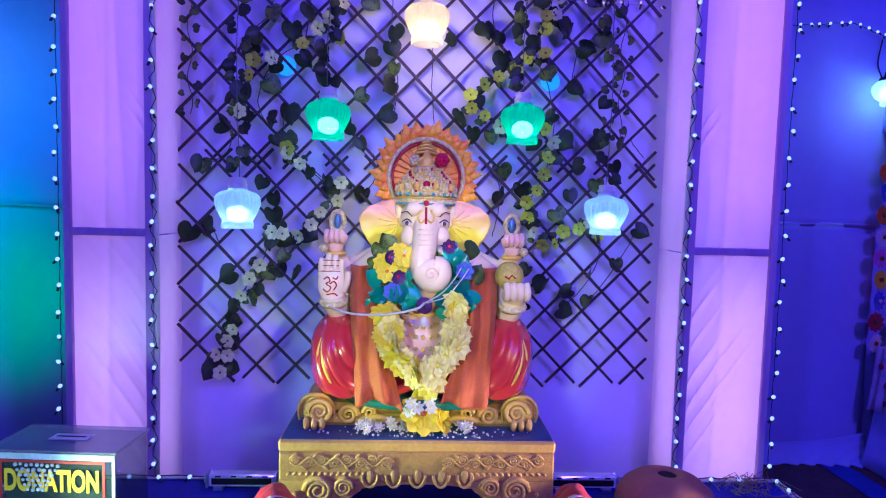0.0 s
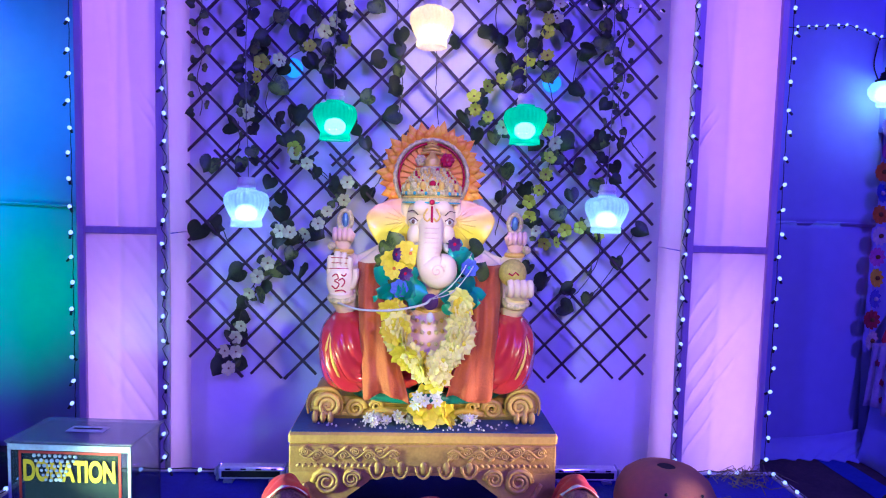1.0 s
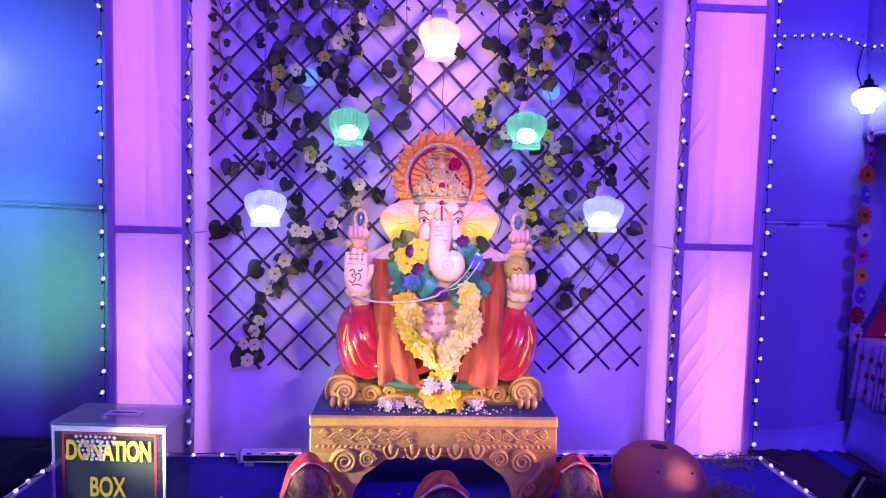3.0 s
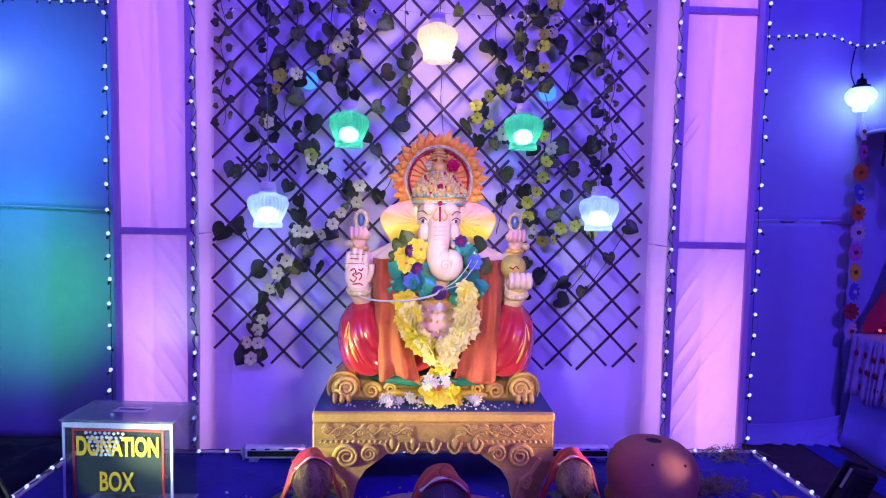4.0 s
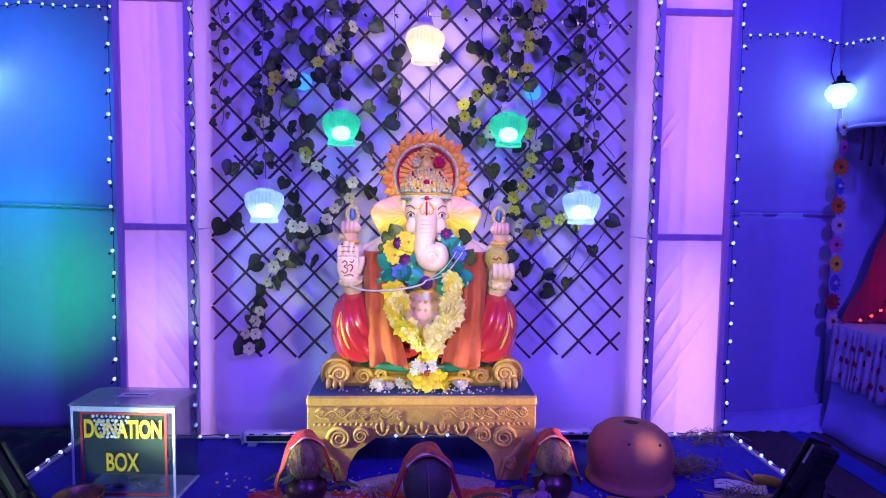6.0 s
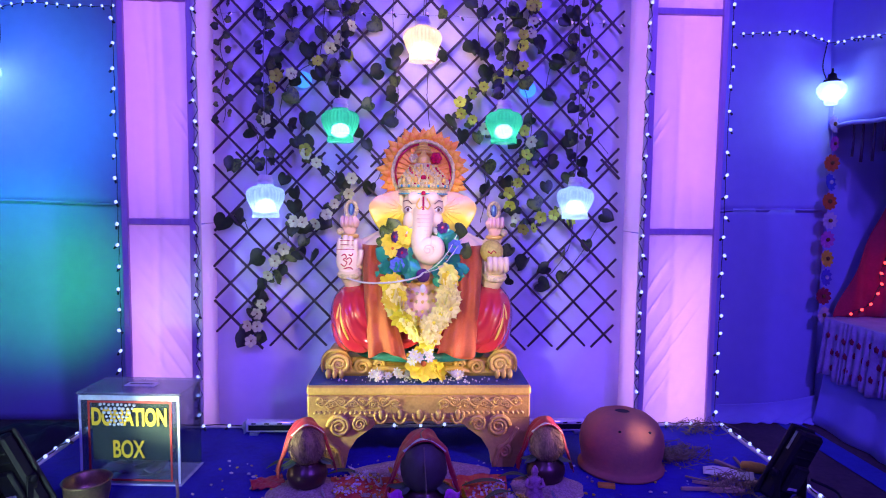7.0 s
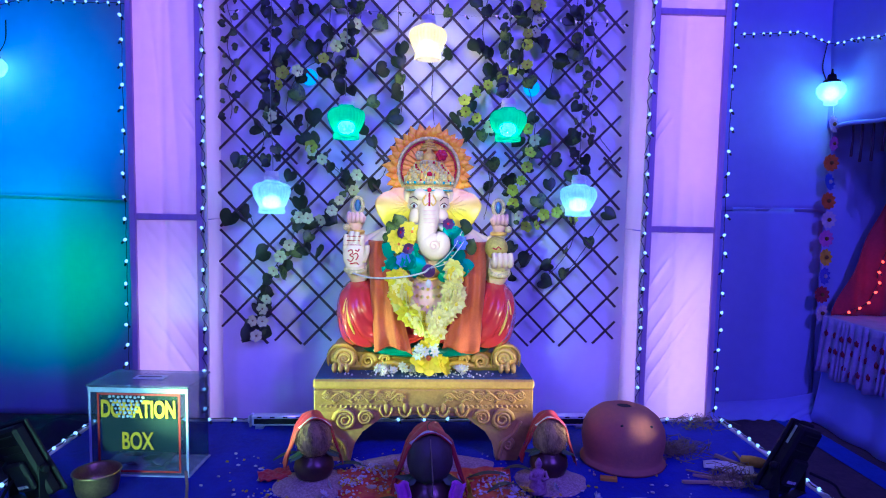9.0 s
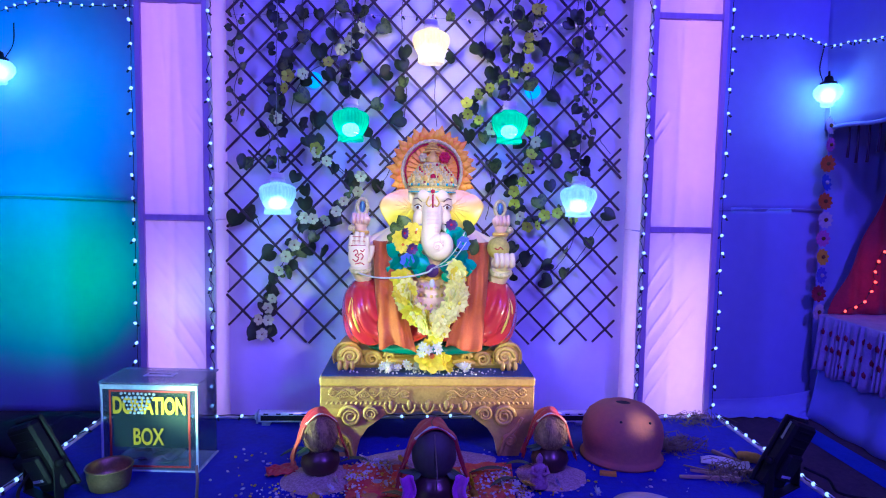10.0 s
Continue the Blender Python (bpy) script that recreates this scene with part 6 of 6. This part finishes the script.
# ---- offering pots with coconuts ----
def kalash(x, y, rz, husk, label, scale=1.0, pink=False):
    k = thing("offering_pot", label, "offering pot", pose(x, y, FLOOR + 0.016, 0, 0, rz) @ Matrix.Scale(scale, 4), "offering pots before the statue")
    part("pot", Geo().lathe([(0.0, 0.0), (0.035, 0.0), (0.058, 0.016), (0.066, 0.042), (0.060, 0.066), (0.044, 0.080), (0.036, 0.090), (0.048, 0.100), (0.046, 0.102), (0.030, 0.090)], 40, close=False), COPPER, k)
    def lump(p):
        return p * (1 + 0.05 * noise.noise(p * 4) + (0.12 * max(0, p.z) ** 3)) + Vector((0, 0, 0.0))
    part("coconut", Geo().ball((0, -0.004, 0.135), (0.057, 0.055, 0.062), 0, 30, 20, bend=lump), COIR if husk else COCONUT_GREEN, k, "hairy coconut" if husk else "smooth dark coconut")
    if husk:
        for i in range(130):
            a, b = random.uniform(0, 6.28), random.uniform(0.2, 2.2)
            p = Vector((math.cos(a) * math.sin(b), math.sin(a) * math.sin(b), math.cos(b)))
            q = Vector((math.cos(a + 0.5) * math.sin(b + 0.5), math.sin(a + 0.5) * math.sin(b + 0.5), math.cos(b + 0.5)))
            c = Vector((0, -0.004, 0.135))
            m = (p + q).normalized()
            if i == 0:
                fib = Geo()
            fib.tube([c + p * 0.053, c + m * random.uniform(0.059, 0.066), c + q * random.uniform(0.054, 0.068)], 0.0009, 4)
        part("husk_fibre", fib, COIR, k, "loose coir fibres")
    # cloth over the coconut from side to side
    def drape(wide, lift):
        def f(u, v):
            a = radians(-38 + 256 * u)
            r = 0.0615 + lift
            x, z = r * 1.03 * math.cos(a), 0.132 + r * 1.06 * math.sin(a) + 0.014 * math.exp(-((math.degrees(a) - 90) / 28) ** 2)
            if u < 0.25:
                x, z = 0.0665 + lift + 0.10 * (0.25 - u) ** 0.9, 0.125 - 0.36 * (0.25 - u)
            if u > 0.75:
                x, z = -0.0665 - lift - 0.10 * (u - 0.75) ** 0.9, 0.125 - 0.36 * (u - 0.75)
            y = -0.018 + wide * v + 0.008 * math.sin(u * 9 + v * 3) + 0.004 * math.sin(v * 14 + u * 31) - 0.006 * math.sin(math.pi * u) + 0.02 * abs(u - 0.5) * 2
            x += 0.004 * math.sin(v * 11 + u * 20)
            return (x, y, z)
        return f
    part("cloth", Geo().sheet(drape(0.075, 0.0), 40, 8, thick=-0.002), RED_CLOTH, k, "red silk cloth")
    part("cloth_border", Geo().sheet(lambda u, v: Vector(drape(0.075, 0.0025)(0.30 + 0.40 * u, 0.02 + 0.16 * v)), 26, 3, thick=-0.001), WHITE_BORDER, k, "white woven border")
    for i in range(4):
        a = (5, 25, 155, 178)[i] + random.uniform(-8, 8)
        part("mango_leaf", leaf_mesh("mango_leaf", 0.048, GREEN_LEAF, 0.5), None, k, "", pose(0.05 * math.cos(radians(180 + a)), 0.03 * math.sin(radians(180 + a)) - 0.01, 0.100, -70 + random.uniform(-15, 15), 0, a - 90) @ Matrix.Diagonal((0.5, 1, 1, 1)))
    if pink:
        for s in (-1, 1):
            def pk(u, v, s=s):
                return (s * (0.050 + 0.032 * u + 0.004 * math.sin(v * 8)), -0.058 + 0.01 * math.sin(u * 6), 0.012 + 0.088 * v)
            part("pink_cloth", Geo().sheet(pk if s > 0 else (lambda u, v: pk(1 - u, v, -1)), 12, 10, thick=0.003), PINK_CLOTH, k, "bright pink cloth")
        loop = [(0.012 * math.sin(t * 0.5) + 0.004, -0.01, 0.200 + 0.0021 * t + 0.008 * math.cos(t * 0.5)) for t in range(14)]
        part("tie", Geo().tube(loop, 0.0014, 5).tube([(0, -0.03, 0.196), (0.002, -0.062, 0.16), (0.006, -0.066, 0.11), (0.004, -0.068, 0.07)], 0.0016, 5), STRAW, k, "loose thread tie")
    return k


kalash(-0.286, 1.305, 14, True, "copper offering pot with a hairy coconut and red cloth", 0.86)
kalash(0.388, 1.320, -6, True, "copper offering pot with a hairy coconut under red cloth", 0.84)
kalash(0.035, 1.118, 0, False, "copper offering pot with a smooth coconut, red and pink cloth", 1.02, True)


def heap(x, y, rx, ry, h, mat, label, name="rice", cat="rice"):
    def f(u, v):
        a, r = 2 * math.pi * u, v
        k = 1 + 0.12 * noise.noise((math.cos(a) * 2 + x * 9, math.sin(a) * 2, 0))
        return (rx * k * r * math.cos(a), ry * k * r * math.sin(a), h * (1 - r * r) ** 1.2 + 0.0015 + 0.0015 * noise.noise((u * 40, v * 20, x)))
    return single(name, Geo().sheet(f, 48, 12), mat, label, cat, pose(x, y, FLOOR), "heaps of grain")


heap(-0.286, 1.295, 0.115, 0.10, 0.026, RICE, "heap of rice grains under an offering pot")
heap(0.388, 1.310, 0.105, 0.10, 0.026, RICE, "heap of rice grains under an offering pot")
heap(0.035, 1.118, 0.13, 0.10, 0.026, RICE, "heap of rice grains under an offering pot")
heap(0.03, 1.42, 0.21, 0.085, 0.030, RICE, "low heap of pale grain behind the offering pots")
heap(0.255, 1.235, 0.05, 0.03, 0.010, TURMERIC, "small spill of yellow turmeric powder", "turmeric", "powder")
heap(-0.13, 1.18, 0.05, 0.03, 0.012, TURMERIC, "small spill of yellow turmeric powder", "turmeric", "powder")


def mat_sheet(x, y, w, d, rz, mat, label, name="offering_cloth"):
    def f(u, v):
        return (w * (u - 0.5), d * (v - 0.5), 0.004 + 0.010 * abs(noise.noise((u * 5 + x, v * 5, 3))) + 0.004 * math.sin(u * 17 + v * 9) * 0.5 + 0.002)
    return single(name, Geo().sheet(f, 30, 20, thick=0.002), mat, label, "cloth", pose(x, y, FLOOR + 0.003, 0, 0, rz), "cloths under the offerings")


mat_sheet(-0.10, 1.28, 0.23, 0.22, 8, MAT_ORANGE, "crumpled orange-red offering cloth strewn with petals")
mat_sheet(0.165, 1.26, 0.21, 0.26, -6, MAT_ORANGE, "crumpled orange-red offering cloth on the stage")
mat_sheet(-0.405, 1.345, 0.09, 0.07, 20, RED_CLOTH, "folded red cloth lying beside an offering pot")

bits = Geo()
for k in range(1300):
    cx, cy = random.choice(((0.05, 1.24), (-0.20, 1.30), (0.30, 1.25), (-0.33, 1.22), (0.12, 1.15)))
    x, y = random.gauss(cx, 0.085), min(1.42, random.gauss(cy, 0.05))
    if random.random() < 0.22:
        x, y = random.uniform(-0.60, 0.85), random.uniform(1.06, 1.55)
    if k % 4 == 0:
        cx, cy = ((-0.185, 1.275), (0.235, 1.265), (0.285, 1.19), (-0.13, 1.36))[k // 4 % 4]
        x, y = random.gauss(cx, 0.022), random.gauss(cy, 0.016)
    r = random.uniform(0.0012, 0.0045)
    bits.ball((x, y, FLOOR + (0.018 if abs(x - 0.03) < 0.24 and 1.13 < y < 1.40 else 0.002) + r * 0.4), (r * 1.6, r, r * 0.7), random.choice((0, 0, 1, 2)), 6, 4, (0, 0, random.uniform(0, 180)))
single("scattered_petals", bits, [PETAL_WHITE, RICE, PETAL_YELLOW], "scattered petals and rice grains on the blue carpet", "petals", kind="stuff")
for k in range(46):
    x, y = random.gauss(0.04, 0.17), random.uniform(1.10, 1.40)
    c = random.random()
    loose("fallen_flower", WHITE_STAR if c < 0.6 else BIG_YELLOW2, "fallen white blossom among the offerings" if c < 0.6 else "fallen yellow blossom among the offerings", "flower", x, y, FLOOR + 0.026, random.uniform(-110, -60), random.uniform(0, 90), random.uniform(0, 90), random.uniform(0.5, 0.9), "fallen flowers")
for x, y, rz, ln in ((0.21, 1.29, 75, 0.13), (0.24, 1.22, 95, 0.10), (-0.38, 1.43, -80, 0.10), (-0.19, 1.36, 70, 0.10), (0.30, 1.33, 60, 0.09), (-0.06, 1.14, 40, 0.10)):
    def blade(u, v, ln=ln):
        return (ln * (u - 0.5), 0.020 * math.sin(math.pi * min(1, u * 1.02)) ** 0.7 * (v - 0.5), 0.014 * math.sin(u * 3.1) + 0.004 * abs(v - 0.5))
    single("betel_leaf", Geo().sheet(blade, 14, 4, thick=0.0012), GREEN_LEAF, "narrow green leaf lying among the offerings", "leaf", pose(x, y, FLOOR + 0.022, 0, 0, rz - 70), "green leaves among the offerings")

fig = Geo()
fig.lathe([(0.0, 0.0), (0.024, 0.0), (0.026, 0.006), (0.022, 0.030), (0.016, 0.048), (0.019, 0.058), (0.016, 0.066), (0.007, 0.069), (0.009, 0.075), (0.0105, 0.083), (0.007, 0.092), (0.003, 0.098), (0.0, 0.100)], 24, squash=0.75)
fig.tube([(-0.018, 0, 0.062), (-0.024, -0.010, 0.046), (-0.008, -0.018, 0.044)], 0.005, 8).tube([(0.018, 0, 0.062), (0.024, -0.010, 0.046), (0.008, -0.018, 0.044)], 0.005, 8)
single("small_figurine", fig, material("dull pink plaster", (0.50, 0.26, 0.30), 0.5, second=(0.28, 0.12, 0.16), scale=90, amount=0.8, bump=0.6), "small pink plaster figurine standing among the rice", "figurine", pose(0.335, 1.215, FLOOR + 0.012))

single("steel_plate", Geo().lathe([(0.0, 0.002), (0.085, 0.002), (0.095, 0.010), (0.100, 0.012), (0.098, 0.014), (0.083, 0.005), (0.0, 0.004)], 44, close=False), GREY_METAL, "shallow steel plate on the stage carpet", "plate", pose(0.60, 1.085, FLOOR))


# ---- dry straw, sticks and paper near the stage edge ----
def straw_tuft(x, y, n, r, label):
    g = Geo()
    for k in range(n):
        a, b = random.uniform(0, 6.28), random.uniform(0.01, 0.04)
        cx, cy = random.gauss(0, r), random.gauss(0, r * 0.6)
        g.tube([(cx, cy, 0.003), (cx + b * math.cos(a), cy + b * math.sin(a), random.uniform(0.006, 0.045)), (cx + 2 * b * math.cos(a + 0.6), cy + 2 * b * math.sin(a + 0.6), random.uniform(0.003, 0.03))], 0.0011, 4)
    single("straw_tuft", g, STRAW, label, "dry grass", pose(x, y, FLOOR), kind="stuff")


straw_tuft(0.845, 1.50, 190, 0.035, "tangled tuft of dry grass on the carpet")
straw_tuft(0.93, 1.29, 90, 0.035, "loose dry straw beside the floodlight")
straw_tuft(1.02, 1.74, 60, 0.045, "dry straw swept against the column base")
STICK = Geo().box(-0.5, 0.5, -0.5, 0.5, -0.5, 0.5, 0.08).mesh("stick", WOOD)
for x, y, rz, ln, wd in ((0.83, 1.285, 3, 0.12, 0.008), (0.88, 1.31, -28, 0.12, 0.007), (0.92, 1.33, 35, 0.10, 0.006), (0.99, 1.42, -55, 0.11, 0.010), (0.86, 1.34, -40, 0.10, 0.004), (1.0, 1.32, 15, 0.12, 0.008), (0.90, 1.275, -10, 0.09, 0.012), (1.03, 1.45, 80, 0.10, 0.006)):
    o = part("stick", STICK, None, None, "split piece of raw firewood on the carpet", pose(x, y, FLOOR + 0.007, random.uniform(-8, 8), random.uniform(-4, 4), rz) @ Matrix.Diagonal((ln, wd * 1.3, wd, 1)))
    tagged(o, "", "stick", "firewood sticks")


def paper(u, v):
    return (0.14 * (u - 0.5), 0.055 * (v - 0.5), 0.006 + 0.010 * abs(math.sin(u * 4)) * v + 0.004 * noise.noise((u * 4, v * 4, 0)))


single("newspaper_scrap", Geo().sheet(paper, 16, 8, thick=0.0006), PAPER, "crumpled scrap of newspaper on the carpet", "paper", pose(0.955, 1.375, FLOOR + 0.002, 0, 0, -24))
single("corn_cob", Geo().lathe([(0.0, -0.04), (0.012, -0.036), (0.016, -0.01), (0.015, 0.02), (0.008, 0.04), (0.0, 0.042)], 20, rib=10, depth=0.05, at=pose(1.05, 1.40, FLOOR + 0.016, 90, 0, 60)), TURMERIC, "yellow cob lying by the stage edge", "cob")
single("thin_stick", Geo().tube([(0, 0, 0), (0.003, 0.002, 0.05), (0.001, 0.0, 0.09)], 0.004, 7), WOOD, "thin dark incense stick standing on the carpet", "stick", pose(-0.60, 1.19, FLOOR))

# ---- paper flower streamer by the alcove ----
st = thing("flower_streamer", "hanging streamer of coloured felt flowers", "streamer", pose(2.068, 2.60, 0.206))
part("thread", Geo().tube([(0.0, 0, 1.07 * i / 20) for i in range(21)], 0.0014, 5), WHITE_BORDER, st)
COL = [PETAL_WHITE, PETAL_MAROON, PETAL_BLUE, PETAL_YELLOW, PETAL_PINK, PETAL_WHITE, PETAL_ORANGE, PETAL_BLUE, PETAL_ORANGE, PETAL_PINK, PETAL_WHITE]
for k, c in enumerate(COL):
    part("felt_flower", flower_mesh("felt_flower", 0.042 if k not in (9,) else 0.036, 10, [c, CENTRE if c is not PETAL_BLUE else PETAL_WHITE], 0.55, 0.1, 1, 0.25, 0.6), None, st, "", pose(random.uniform(-0.006, 0.006), -0.012, 0.028 + 0.095 * k, random.uniform(-10, 10), random.uniform(0, 40), random.uniform(5, 30)))

# ---- alcove with a covered table ----
tb = thing("covered_table", "long table with a white cover and a frilled print skirt", "table", pose(0, 0, 0))
part("tabletop", Geo().box(2.085, 2.68, 0.9, 2.60, 0.195, 0.222, 0.006), TABLE_WHITE, tb, "white table cover")


def frill(u, v):
    y = 0.9 + 1.68 * u
    fold = math.sin(y * 150 + 2.5 * math.sin(y * 21) + 1.5 * math.sin(y * 47) + 0.6 * v)
    return (2.072 - 0.012 * (0.35 + 0.65 * (1 - v)) * (1 + fold) - 0.012 * (1 - v), y, 0.222 - 0.285 * (1 - v) + 0.012 * math.sin(y * 33) * (1 - v))


part("frill", Geo().sheet(frill, 640, 8, thick=-0.003), FRILL, tb, "gathered print frill")


def low_cloth(u, v):
    y = 0.9 + 1.68 * u
    return (2.098 - 0.06 * (1 - v) ** 2 + 0.010 * math.sin(y * 26 + math.sin(y * 9)) * (1 - v), y, GROUND + 0.006 + 0.50 * v)


part("skirt", Geo().sheet(low_cloth, 160, 8, thick=-0.003), CLOTH_SIDE, tb, "plain cloth skirt")
dots = Geo()
for k in range(90):
    row = k % 3
    y, z = 2.52 - 0.052 * (k // 3) - 0.017 * row + random.uniform(-0.006, 0.006), 0.145 - 0.075 * row + random.uniform(-0.012, 0.012)
    dots.ball((frill((y - 0.9) / 1.68, 1 - (0.222 - z) / 0.285)[0] - 0.001, y, z), (0.004, 0.014, 0.015), 0, 9, 6, bend=lambda p: p * (1 + 0.25 * math.sin(5 * math.atan2(p.z, p.y))))
part("printed_blossom", dots, PETAL_MAROON, tb, "dark printed blossoms")
tagged(tb.children[-1], kind="stuff")
val = thing("tassel_valance", "cloth valance with dark beaded tassels over the alcove", "valance", pose(2.09, 0, 1.175))
part("band", Geo().tube([(0, 0.8 + 1.8 * i / 40, 0.006 * math.sin(i * 0.7)) for i in range(41)], 0.010, 8), CLOTH_SIDE, val)
for k in range(26):
    y = 2.50 - 0.062 * k + random.uniform(-0.015, 0.015)
    L = random.choice((0.14, 0.18, 0.15, 0.20))
    part("tassel", Geo().tube([(0, 0, 0), (0.003, 0.002, -L * 0.5), (0, 0.004, -L)], [0.006, 0.005, 0.007], 6), TASSEL, val, "", pose(0.02, y, -0.005, 0, 0, 0))


def red_drape(u, v):
    x = 2.115 + 0.75 * u
    return (x, 2.575 + 0.012 * math.sin(u * 34) + 0.01 * v, 0.226 + (0.01 + 1.95 * u ** 1.1) * v)


single("red_drape", Geo().sheet(red_drape, 50, 12, thick=0.003), RED_DRAPE, "red drape rising from the covered table in the alcove", "drape")
light_string([(2.16, 2.55, 0.238), (2.20, 2.55, 0.262), (2.265, 2.55, 0.285), (2.30, 2.55, 0.34), (2.325, 2.55, 0.40), (2.32, 2.55, 0.46), (2.36, 2.55, 0.56)], 0.058, "string of red bulbs along a red drape", bulb=BULB_R, group="red light strings")
lamp("red_glow", "POINT", (2.34, 2.42, 0.42), (1.0, 0.05, 0.05), 0.16, size=0.03)

# ---- dark bundle on the floor beside the stage ----
def bundle(p):
    return p * (1 + 0.22 * noise.noise(p * 2.1) + 0.08 * noise.noise(p * 6))


single("dark_cloth", Geo().ball((-1.36, 2.05, GROUND + 0.075), (0.22, 0.18, 0.13), 0, 36, 20, bend=bundle), BLACK_CLOTH, "dark heap of cloth on the floor beside the stage", "cloth heap")
single("dark_cloth", Geo().ball((-1.62, 2.25, GROUND + 0.05), (0.25, 0.15, 0.09), 0, 36, 20, bend=bundle), BLACK_CLOTH, "low dark heap of cloth on the floor", "cloth heap")
